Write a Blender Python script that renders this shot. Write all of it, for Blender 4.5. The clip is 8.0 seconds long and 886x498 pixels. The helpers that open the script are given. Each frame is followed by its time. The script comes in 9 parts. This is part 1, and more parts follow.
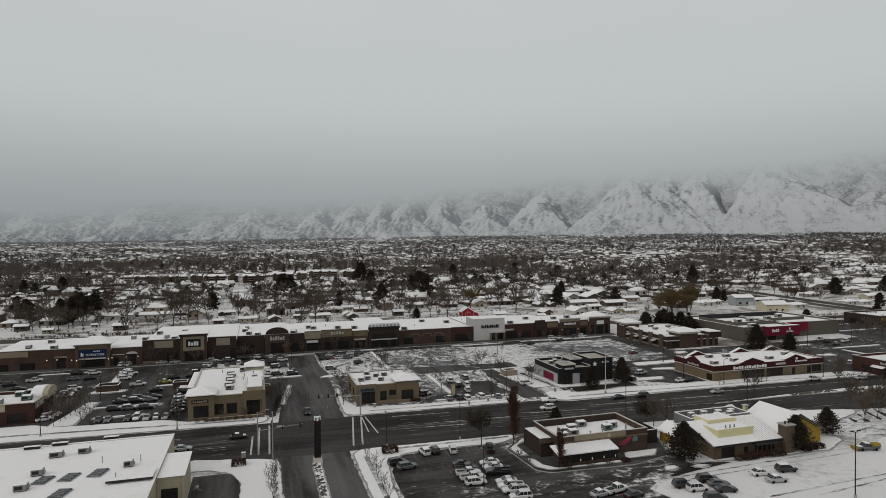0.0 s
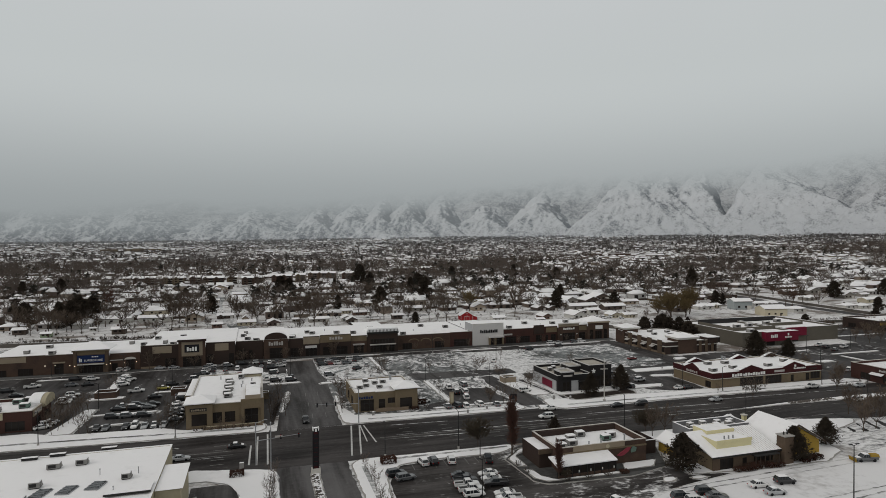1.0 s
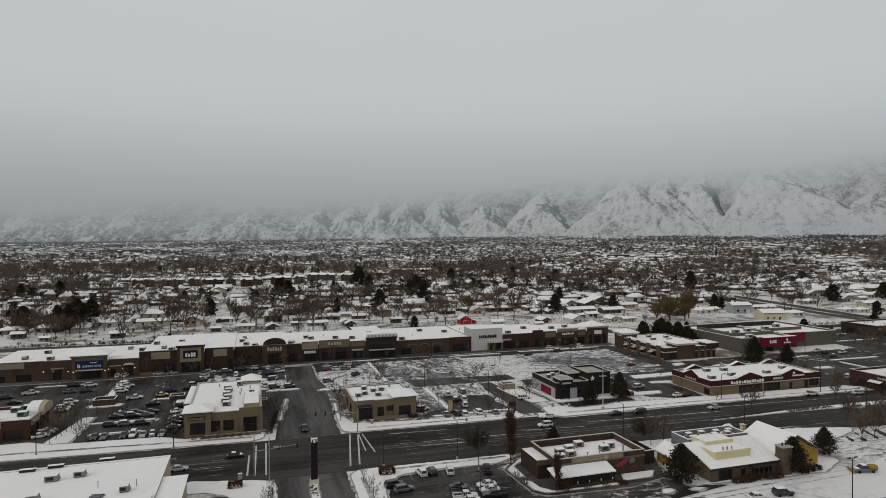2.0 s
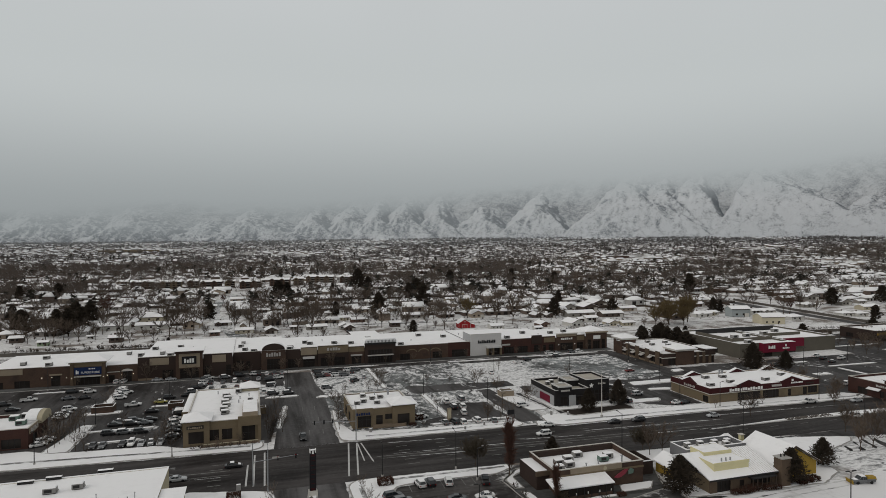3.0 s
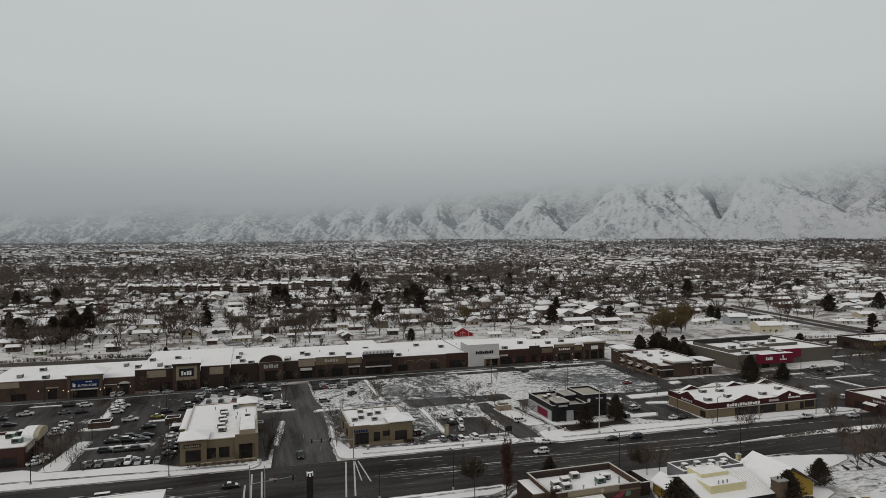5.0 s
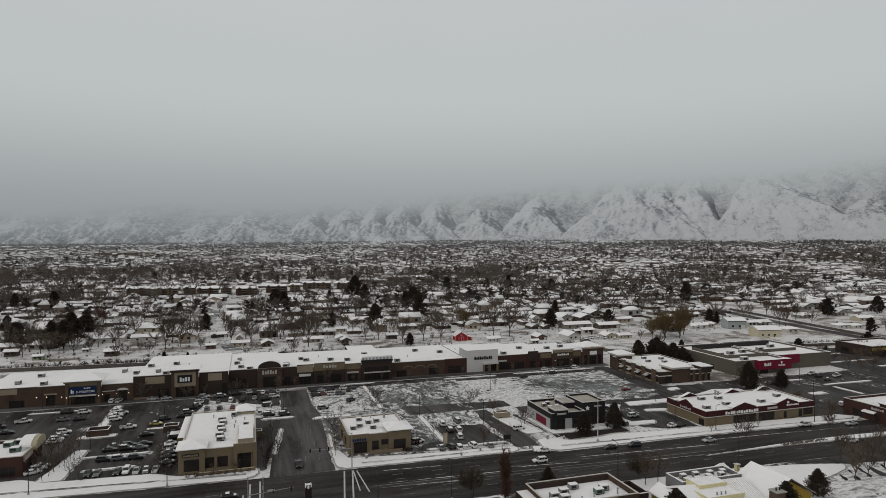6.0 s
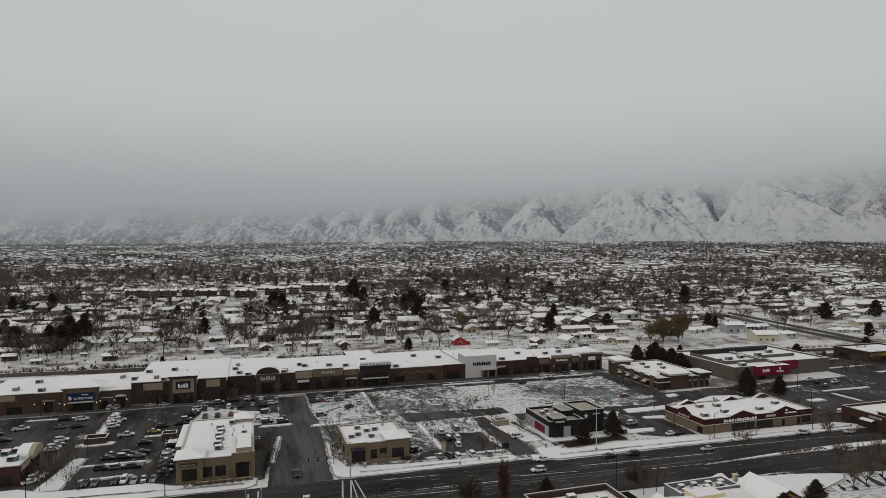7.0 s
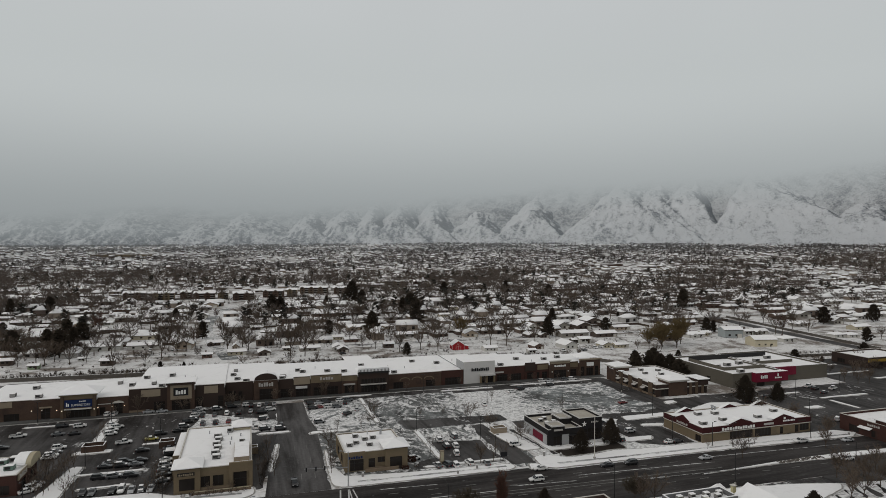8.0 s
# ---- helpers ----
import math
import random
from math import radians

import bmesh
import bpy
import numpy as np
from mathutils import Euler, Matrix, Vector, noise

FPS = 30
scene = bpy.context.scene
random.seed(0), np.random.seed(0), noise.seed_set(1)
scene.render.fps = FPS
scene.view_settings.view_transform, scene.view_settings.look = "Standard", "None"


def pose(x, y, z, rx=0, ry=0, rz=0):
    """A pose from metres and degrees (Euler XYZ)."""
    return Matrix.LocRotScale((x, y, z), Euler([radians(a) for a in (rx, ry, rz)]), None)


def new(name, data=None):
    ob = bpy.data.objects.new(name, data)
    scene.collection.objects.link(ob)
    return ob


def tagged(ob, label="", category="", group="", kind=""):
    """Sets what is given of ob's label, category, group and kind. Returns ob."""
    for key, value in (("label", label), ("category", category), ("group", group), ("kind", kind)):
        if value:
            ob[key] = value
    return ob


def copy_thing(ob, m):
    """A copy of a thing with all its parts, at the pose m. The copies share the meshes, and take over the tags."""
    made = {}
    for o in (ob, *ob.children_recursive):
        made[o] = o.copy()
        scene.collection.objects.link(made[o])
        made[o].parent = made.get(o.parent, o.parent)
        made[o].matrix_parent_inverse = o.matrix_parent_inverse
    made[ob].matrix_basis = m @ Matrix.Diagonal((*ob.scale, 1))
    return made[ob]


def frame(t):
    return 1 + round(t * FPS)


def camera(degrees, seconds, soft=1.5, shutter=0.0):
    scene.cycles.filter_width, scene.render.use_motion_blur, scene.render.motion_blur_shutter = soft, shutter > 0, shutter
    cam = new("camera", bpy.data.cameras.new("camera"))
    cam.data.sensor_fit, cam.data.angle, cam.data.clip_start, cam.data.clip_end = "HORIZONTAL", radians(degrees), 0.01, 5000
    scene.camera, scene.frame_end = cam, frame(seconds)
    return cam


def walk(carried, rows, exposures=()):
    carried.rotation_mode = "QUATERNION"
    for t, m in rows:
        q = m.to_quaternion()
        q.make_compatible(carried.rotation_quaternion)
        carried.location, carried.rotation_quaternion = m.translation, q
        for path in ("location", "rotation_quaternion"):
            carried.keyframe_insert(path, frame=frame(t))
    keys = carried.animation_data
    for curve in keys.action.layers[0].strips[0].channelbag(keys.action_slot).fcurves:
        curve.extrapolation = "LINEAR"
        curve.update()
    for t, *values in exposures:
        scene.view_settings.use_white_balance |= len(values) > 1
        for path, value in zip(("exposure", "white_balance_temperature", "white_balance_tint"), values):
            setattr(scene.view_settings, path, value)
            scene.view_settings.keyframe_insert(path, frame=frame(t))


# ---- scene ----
# ---------------------------------------------------------------- camera
cam = camera(72.0, 8.0, soft=0.7)
PATH = [
    (0.0, 0.00, 0.00, 53.00, -17.000, -0.845, 0.411),
    (0.5, 0.08, 0.09, 54.25, -17.042, -0.843, 0.355),
    (1.0, 0.14, 0.17, 55.52, -17.082, -0.841, 0.307),
    (1.5, 0.20, 0.23, 56.81, -17.122, -0.838, 0.266),
    (3.0, 0.35, 0.34, 60.73, -17.242, -0.820, 0.172),
    (3.5, 0.39, 0.36, 62.05, -17.283, -0.811, 0.146),
    (4.0, 0.43, 0.38, 63.38, -17.325, -0.799, 0.121),
    (4.5, 0.46, 0.39, 64.70, -17.369, -0.784, 0.096),
    (6.0, 0.55, 0.47, 68.67, -17.515, -0.722, 0.006),
    (6.5, 0.58, 0.51, 69.97, -17.570, -0.694, -0.033),
    (7.0, 0.61, 0.56, 71.27, -17.629, -0.661, -0.078),
    (7.5, 0.64, 0.63, 72.56, -17.691, -0.625, -0.130),
    (8.0, 0.68, 0.72, 73.83, -17.758, -0.583, -0.191),
]
walk(cam, [(t, pose(x, y, z, 90 + pitch, roll, yaw)) for t, x, y, z, yaw, pitch, roll in PATH], [(0.0, 0.0), (4.0, -0.02), (8.0, -0.045)])

# ---------------------------------------------------------------- sky and light
SUN_UP, SUN_TURN = 32.0, 250.0
world = bpy.data.worlds.new("overcast")
scene.world = world
world.use_nodes = True
wt = world.node_tree
wt.nodes.clear()


def wnode(kind, **values):
    n = wt.nodes.new(kind)
    for k, v in values.items():
        n.inputs[k].default_value = v
    return n


def wmath(op, a, b=None):
    n = wt.nodes.new("ShaderNodeMath")
    n.operation = op
    for i, s in enumerate((a, b)):
        if s is None:
            continue
        if isinstance(s, (int, float)):
            n.inputs[i].default_value = s
        else:
            wt.links.new(s, n.inputs[i])
    return n.outputs[0]


w_dir = wt.nodes.new("ShaderNodeTexCoord").outputs["Generated"]
w_sep = wt.nodes.new("ShaderNodeSeparateXYZ")
wt.links.new(w_dir, w_sep.inputs[0])
w_up = wmath("MAXIMUM", w_sep.outputs[2], 0.0)
# overcast sky: darker towards the horizon, even overhead
w_cie = wmath("MULTIPLY_ADD", wmath("MINIMUM", w_up, 0.28), 0.66)
w_cie.node.inputs[2].default_value = 0.37
w_noise = wnode("ShaderNodeTexNoise", Scale=1.6, Detail=3.0, Roughness=0.5)
wt.links.new(w_dir, w_noise.inputs["Vector"])
w_var = wmath("MULTIPLY_ADD", w_noise.outputs["Fac"], 0.20)
w_var.node.inputs[2].default_value = 0.885
w_lum = wmath("MULTIPLY", w_cie, w_var)
w_grey = wt.nodes.new("ShaderNodeMix")
w_grey.data_type = "RGBA"
w_grey.blend_type = "MULTIPLY"
w_grey.inputs[0].default_value = 1.0
w_tint = wt.nodes.new("ShaderNodeMix")
w_tint.data_type = "RGBA"
w_tint.inputs[6].default_value, w_tint.inputs[7].default_value = (0.958, 0.996, 1.004, 1), (0.945, 0.925, 0.895, 1)
w_rise = wt.nodes.new("ShaderNodeMapRange")
w_rise.interpolation_type = "SMOOTHSTEP"
wt.links.new(w_up, w_rise.inputs[0])
w_rise.inputs[1].default_value, w_rise.inputs[2].default_value = 0.38, 0.75
wt.links.new(w_rise.outputs[0], w_tint.inputs[0])
wt.links.new(w_tint.outputs[2], w_grey.inputs[6])
wt.links.new(w_lum, w_grey.inputs[7])
w_sky = wt.nodes.new("ShaderNodeTexSky")
w_sky.sky_type = "NISHITA"
w_sky.sun_disc = False
w_sky.sun_elevation, w_sky.sun_rotation = radians(SUN_UP), radians(SUN_TURN)
w_mix = wt.nodes.new("ShaderNodeMix")
w_mix.data_type = "RGBA"
w_mix.inputs[0].default_value = 0.003
wt.links.new(w_grey.outputs[2], w_mix.inputs[6])
wt.links.new(w_sky.outputs[0], w_mix.inputs[7])
w_bg = wnode("ShaderNodeBackground", Strength=1.0)
wt.links.new(w_mix.outputs[2], w_bg.inputs["Color"])
wt.links.new(w_bg.outputs[0], wt.nodes.new("ShaderNodeOutputWorld").inputs[0])

sun_data = bpy.data.lights.new("sun", "SUN")
sun_data.energy, sun_data.angle, sun_data.color = 0.7, radians(40), (1.0, 0.94, 0.88)
sun = new("sun", sun_data)
sun.matrix_basis = pose(0, 0, 400, 90 - SUN_UP, 0, 180 - SUN_TURN)

# ---------------------------------------------------------------- materials


class Nodes:
    """A small writer of shader nodes."""

    def __init__(self, name):
        self.mat = bpy.data.materials.new(name)
        self.mat.use_nodes = True
        self.tree = self.mat.node_tree
        self.bsdf = self.tree.nodes["Principled BSDF"]
        self.out = self.tree.nodes["Material Output"]
        self.place = self.tree.nodes.new("ShaderNodeNewGeometry").outputs["Position"]

    def put(self, value, socket):
        if isinstance(value, (int, float, tuple)):
            socket.default_value = (*value, 1) if isinstance(value, tuple) and len(value) == 3 and socket.type == "RGBA" else value
        else:
            self.tree.links.new(value, socket)

    def math(self, op, a, b=0.0, c=0.0, clamp=False):
        n = self.tree.nodes.new("ShaderNodeMath")
        n.operation, n.use_clamp = op, clamp
        for i, s in enumerate((a, b, c)):
            self.put(s, n.inputs[i])
        return n.outputs[0]

    def noise(self, scale, detail=3.0, rough=0.55, stretch=None, distort=0.0, where=None):
        n = self.tree.nodes.new("ShaderNodeTexNoise")
        n.inputs["Scale"].default_value, n.inputs["Detail"].default_value = scale, detail
        n.inputs["Roughness"].default_value, n.inputs["Distortion"].default_value = rough, distort
        src = where or self.place
        if stretch:
            m = self.tree.nodes.new("ShaderNodeMapping")
            m.inputs["Scale"].default_value = stretch
            self.tree.links.new(src, m.inputs["Vector"])
            src = m.outputs[0]
        self.tree.links.new(src, n.inputs["Vector"])
        return n.outputs["Fac"]

    def step(self, v, lo, hi):
        n = self.tree.nodes.new("ShaderNodeMapRange")
        n.interpolation_type = "SMOOTHSTEP"
        self.put(v, n.inputs[0])
        n.inputs[1].default_value, n.inputs[2].default_value = lo, hi
        return n.outputs[0]

    def mix(self, f, a, b, blend="MIX"):
        n = self.tree.nodes.new("ShaderNodeMix")
        n.data_type, n.blend_type = "RGBA", blend
        self.put(f, n.inputs[0]), self.put(a, n.inputs[6]), self.put(b, n.inputs[7])
        return n.outputs[2]

    def bump(self, height, strength, distance=0.05):
        n = self.tree.nodes.new("ShaderNodeBump")
        n.inputs["Strength"].default_value, n.inputs["Distance"].default_value = strength, distance
        self.tree.links.new(height, n.inputs["Height"])
        self.tree.links.new(n.outputs[0], self.bsdf.inputs["Normal"])

    def done(self, color, rough=0.7, metal=0.0, spec=0.4):
        self.put(color, self.bsdf.inputs["Base Color"])
        self.put(rough, self.bsdf.inputs["Roughness"])
        self.put(metal, self.bsdf.inputs["Metallic"])
        self.bsdf.inputs["Specular IOR Level"].default_value = spec
        return self.mat


def surface(name, color, rough=0.8, metal=0.0, var=0.25, grain=3.0, patch=0.25, bump=0.25, spec=0.12, piece=0.0, tint=None):
    """Plain matter with grain and large uneven patches. piece: how far one piece differs from the next."""
    n = Nodes(name)
    fine, wide = n.noise(grain, 4.0), n.noise(patch, 3.0)
    shade = n.math("MULTIPLY_ADD", n.math("ADD", fine, wide), var, 1.0 - var)
    if piece:
        rnd = n.tree.nodes.new("ShaderNodeObjectInfo").outputs["Random"]
        shade = n.math("MULTIPLY", shade, n.math("MULTIPLY_ADD", rnd, piece, 1.0 - piece / 2))
    base = n.mix(n.step(wide, 0.45, 0.75), color, tint) if tint else color
    grey = n.tree.nodes.new("ShaderNodeCombineColor")
    for i in range(3):
        n.put(shade, grey.inputs[i])
    n.bump(fine, bump)
    return n.done(n.mix(1.0, base, grey.outputs[0], "MULTIPLY"), rough, metal, spec)


def snow_matter(name, dirt=0.07, color=(0.82, 0.82, 0.825)):
    n = Nodes(name)
    wide, mid, fine = n.noise(0.06, 4.0), n.noise(0.5, 5.0), n.noise(6.0, 3.0)
    worn = n.step(n.math("MULTIPLY_ADD", wide, 0.5, n.math("MULTIPLY", mid, 0.5)), 0.5, 0.72)
    c = n.mix(n.math("MULTIPLY", worn, dirt * 5, clamp=True), color, (0.42, 0.41, 0.40))
    n.bump(n.math("MULTIPLY_ADD", mid, 2.0, fine), 0.35, 0.12)
    return n.done(c, 0.75, 0.0, 0.25)


def slush(name, amount, along="y", wet=0.42, asphalt=(0.0136, 0.0115, 0.0106), snow=(0.74, 0.74, 0.74), size=1.0, swirl=2.2, pull=0.22):
    """Asphalt with lying snow: patches, wheel tracks and thin slush. amount: the share that is white."""
    n = Nodes(name)
    run = (1.0, pull, 1.0) if along == "y" else (pull, 1.0, 1.0)
    patches = n.noise(0.045 / size, 5.0, 0.55, distort=0.6)
    tracks = n.noise(0.24 / size, 3.0, 0.6, stretch=run, distort=swirl)
    ruts = n.noise(0.6, 3.0, 0.6, stretch=run, distort=1.6)
    crumbs = n.noise(0.8, 5.0, 0.65)
    field = n.math("ADD", n.math("ADD", n.math("MULTIPLY", patches, 0.40), n.math("MULTIPLY", tracks, 0.36)), n.math("ADD", n.math("MULTIPLY", ruts, 0.12), n.math("MULTIPLY", crumbs, 0.12)))
    edge = 0.5 + (0.5 - amount) * 0.36
    white = n.step(field, edge - 0.03, edge + 0.05)
    sheen_patch = n.noise(0.10, 4.0, stretch=run, distort=0.6)
    fine = n.noise(5.0, 4.0)
    worn = n.noise(0.42, 4.0, 0.65, stretch=(1.0, 0.045, 1.0) if along == "y" else (0.045, 1.0, 1.0), distort=0.25)
    # Pale blue-grey patches put wet sheen into the colour, together with worn lanes.
    pale = n.math("ADD", n.math("MULTIPLY", sheen_patch, 0.55), n.math("ADD", n.math("MULTIPLY", worn, 0.33), n.math("MULTIPLY", crumbs, 0.12)))
    black = n.mix(n.step(pale, 0.36, 0.64), tuple(c * 0.8 for c in asphalt), tuple(c * k for c, k in zip(asphalt, (3.9, 4.2, 4.4))))
    streak = n.step(n.math("ADD", n.math("MULTIPLY", ruts, 0.6), n.math("MULTIPLY", crumbs, 0.4)), 0.52, 0.74)
    black = n.mix(n.math("MULTIPLY", streak, 0.08 + 0.42 * amount), black, (0.30, 0.30, 0.30))
    thin = n.mix(n.step(n.math("ADD", n.math("MULTIPLY", crumbs, 0.5), n.math("MULTIPLY", ruts, 0.5)), 0.38, 0.56), (0.33, 0.33, 0.33), snow)
    n.bump(n.math("ADD", n.math("MULTIPLY", white, 0.6), fine), 0.3, 0.06)
    rough = n.math("ADD", n.math("MULTIPLY", white, 0.3), n.math("MULTIPLY_ADD", sheen_patch, 0.3, wet))
    return n.done(n.mix(white, black, thin), rough, 0.0, 0.03)


def garden_ground(name):
    """Lawns under thin snow, with brown grass, beds and trodden earth showing through in soft patches."""
    n = Nodes(name)
    wide, mid, fine = n.noise(0.022, 4.0, 0.55, distort=0.5), n.noise(0.11, 4.0, 0.6), n.noise(0.7, 4.0, 0.6)
    field = n.math("ADD", n.math("MULTIPLY", wide, 0.5), n.math("ADD", n.math("MULTIPLY", mid, 0.38), n.math("MULTIPLY", fine, 0.12)))
    grass = n.mix(mid, (0.075, 0.058, 0.046), (0.16, 0.13, 0.105))
    lie = n.mix(n.step(fine, 0.35, 0.7), (0.72, 0.72, 0.72), (0.56, 0.555, 0.55))
    n.bump(fine, 0.25, 0.06)
    return n.done(n.mix(n.math("MULTIPLY", n.step(field, 0.465, 0.59), 0.92), lie, grass), 0.85, 0.0, 0.1)


def own_color(name, rough, metal=0.0, spec=0.5, var=0.1, grain=4.0, coat=0.0):
    """Paint whose colour each object carries itself."""
    n = Nodes(name)
    info = n.tree.nodes.new("ShaderNodeObjectInfo")
    fine, wide = n.noise(grain, 4.0), n.noise(0.4, 3.0)
    shade = n.math("MULTIPLY_ADD", n.math("ADD", fine, wide), var, 1.0 - var)
    grey = n.tree.nodes.new("ShaderNodeCombineColor")
    for i in range(3):
        n.put(shade, grey.inputs[i])
    n.bsdf.inputs["Coat Weight"].default_value = coat
    n.bump(fine, 0.08)
    return n.done(n.mix(1.0, info.outputs["Color"], grey.outputs[0], "MULTIPLY"), rough, metal, spec)


def island_color(name, a, b, c, rough=0.85):
    """A colour for each joined piece, between three."""
    n = Nodes(name)
    rnd = n.tree.nodes.new("ShaderNodeNewGeometry").outputs["Random Per Island"]
    fine = n.noise(1.2, 3.0)
    base = n.mix(n.step(rnd, 0.0, 0.5), a, n.mix(n.step(rnd, 0.5, 1.0), b, c))
    base = n.mix(n.math("MULTIPLY", fine, 0.4), base, (0.03, 0.028, 0.026))
    return n.done(base, rough, 0.0, 0.2)


def glazing(name, color=(0.014, 0.012, 0.011), rough=0.08, spec=0.5):
    n = Nodes(name)
    n.bump(n.noise(0.7, 2.0), 0.02)
    return n.done(n.mix(n.noise(0.35, 3.0), color, tuple(c * 2.6 for c in color)), rough, 0.0, spec)


SNOW = snow_matter("snow", 0.05)
ROOF_SNOW = snow_matter("roof_snow", 0.055, (0.85, 0.85, 0.855))
OLD_SNOW = snow_matter("trodden_snow", 0.14, (0.75, 0.75, 0.755))
ROAD = slush("wet_road", 0.05, "x", 0.40, (0.0165, 0.0141, 0.0131))
# Lighter asphalt than ROAD: this street's wet sheen is set in its colour.
STREET = slush("wet_street", 0.06, "y", 0.40, (0.0320, 0.0288, 0.0275))
LOT_DARK = slush("wet_lot", 0.22, "y", 0.42, (0.0225, 0.0200, 0.0190), swirl=1.6, pull=0.4)
LOT_SOUTH = slush("slush_streaked_lot", 0.31, "x", 0.42, (0.0235, 0.0205, 0.0190), size=1.1, swirl=1.4, pull=0.45)
LOT_MID = slush("slushy_lot", 0.52, "y", 0.45, (0.046, 0.045, 0.043), size=2.4, swirl=3.6, pull=0.7)
LOT_PALE = slush("snowy_lot", 0.62, "x", 0.5, (0.056, 0.056, 0.054), size=3.2, swirl=4.2, pull=0.8)
LOT_WHITE = snow_matter("snow_covered_lot", 0.17, (0.72, 0.72, 0.725))
LOT_STREAKED = slush("streaked_snow_lot", 0.74, "x", 0.5, (0.045, 0.044, 0.042), size=1.3, swirl=1.2, pull=0.3)
FRONT_BRICK = surface("tan_brick", (0.105, 0.076, 0.054), 0.88, var=0.35, tint=(0.075, 0.055, 0.042))
SLUSH_EDGE = slush("grey_slush", 0.60, "x", 0.5, (0.05, 0.047, 0.044), (0.60, 0.60, 0.60), size=0.5)
LAMP_GLOW = surface("lit_lamp", (0.8, 0.78, 0.7), 0.5, var=0.05)
LAMP_GLOW.node_tree.nodes["Principled BSDF"].inputs["Emission Color"].default_value = (1.0, 0.86, 0.62, 1)
LAMP_GLOW.node_tree.nodes["Principled BSDF"].inputs["Emission Strength"].default_value = 1.0
STRIP_LOT = slush("wet_strip_lot", 0.24, "y", 0.42, (0.028, 0.025, 0.0235))
ALLEY = slush("slushy_alley", 0.62, "x", 0.5)
SUBURB = garden_ground("snowy_gardens")
CONCRETE = surface("concrete", (0.33, 0.32, 0.30), 0.85, var=0.3)
PAINT_WHITE = surface("road_paint", (0.46, 0.46, 0.45), 0.6, var=0.5, grain=1.0)
PAINT_WORN = surface("worn_road_paint", (0.20, 0.20, 0.19), 0.7, var=0.6, grain=0.6)
BROWN_BRICK = surface("brown_brick", (0.078, 0.051, 0.039), 0.88, var=0.4, grain=1.4, tint=(0.050, 0.035, 0.029))
DARK_BRICK = surface("dark_brick", (0.046, 0.032, 0.027), 0.88, var=0.3, tint=(0.037, 0.028, 0.025))
RED_BRICK = surface("red_brick", (0.060, 0.030, 0.025), 0.88, var=0.4, tint=(0.042, 0.024, 0.021))
TAN = surface("tan_render", (0.168, 0.132, 0.086), 0.88, var=0.3, tint=(0.125, 0.098, 0.066))
BEIGE = surface("beige_render", (0.266, 0.220, 0.162), 0.88, var=0.2, tint=(0.223, 0.184, 0.137))
CREAM = surface("cream_render", (0.403, 0.360, 0.259), 0.85, var=0.2, tint=(0.338, 0.302, 0.216))
PALE_YELLOW = surface("pale_yellow_render", (0.60, 0.55, 0.33), 0.85, var=0.18)
YELLOW = surface("yellow_boards", (0.31, 0.205, 0.04), 0.8, var=0.25)
WHITE_WALL = surface("white_render", (0.52, 0.51, 0.50), 0.85, var=0.15)
PARAPET_GREY = surface("weathered_parapet", (0.15, 0.15, 0.155), 0.85, var=0.25)
GREY_WALL = surface("grey_render", (0.34, 0.345, 0.35), 0.85, var=0.15)
CHARCOAL = surface("charcoal_panels", (0.021, 0.0195, 0.020), 0.7, var=0.3)
MULCH = surface("dark_mulch", (0.030, 0.024, 0.020), 0.9, var=0.45)
MEMBRANE = surface("wet_roof_membrane", (0.37, 0.345, 0.30), 0.8, var=0.5, grain=0.7)
OLIVE = surface("olive_grey_block", (0.108, 0.098, 0.080), 0.88, var=0.25)
MAROON = surface("maroon_band", (0.048, 0.013, 0.014), 0.75, var=0.25)
RED_BARN = surface("red_barn_boards", (0.30, 0.022, 0.026), 0.75, var=0.2)
EMBLEM_RED = surface("emblem_paint", (0.24, 0.045, 0.062), 0.7, var=0.25)
RED_PANEL = surface("red_panel", (0.145, 0.012, 0.030), 0.6, var=0.2)
STONE = surface("stone_base", (0.187, 0.144, 0.104), 0.9, var=0.35, grain=1.6)
TRIM = surface("pale_trim", (0.52, 0.50, 0.46), 0.8, var=0.2)
DARK_METAL = surface("dark_metal", (0.035, 0.034, 0.034), 0.5, 0.4, var=0.3)
GALVANISED = surface("galvanised_metal", (0.32, 0.33, 0.34), 0.5, 0.7, var=0.3)
UNIT_GREY = surface("unit_sheet_metal", (0.24, 0.235, 0.225), 0.6, 0.2, var=0.3)
UNIT_GREEN = surface("green_unit_metal", (0.13, 0.19, 0.16), 0.6, 0.2, var=0.3)
GLASS = glazing("dark_glass", rough=0.2, spec=0.10)
BLUE_SIGN = surface("blue_sign", (0.013, 0.026, 0.080), 0.5, var=0.15)
BLACK_SIGN = surface("black_sign", (0.018, 0.018, 0.02), 0.5, var=0.15)
WHITE_SIGN = surface("white_letters", (0.74, 0.74, 0.72), 0.5, var=0.1)
DIM_SIGN = surface("grey_letters", (0.40, 0.38, 0.36), 0.6, var=0.1)
RUBBER = surface("tyre_rubber", (0.016, 0.016, 0.017), 0.85, var=0.3)
CAR_PAINT = own_color("car_paint", 0.32, 0.15, 0.5, 0.08, coat=0.5)
CAR_GLASS = glazing("car_glass", (0.010, 0.012, 0.014), 0.05)
LAMP_GLASS = surface("headlight_glass", (0.62, 0.63, 0.64), 0.15, 0.2, var=0.1)
TAIL_GLASS = surface("tail_light_glass", (0.28, 0.012, 0.012), 0.2, var=0.1)
HOUSE_WALL = own_color("house_siding", 0.85, 0.0, 0.25, 0.2)
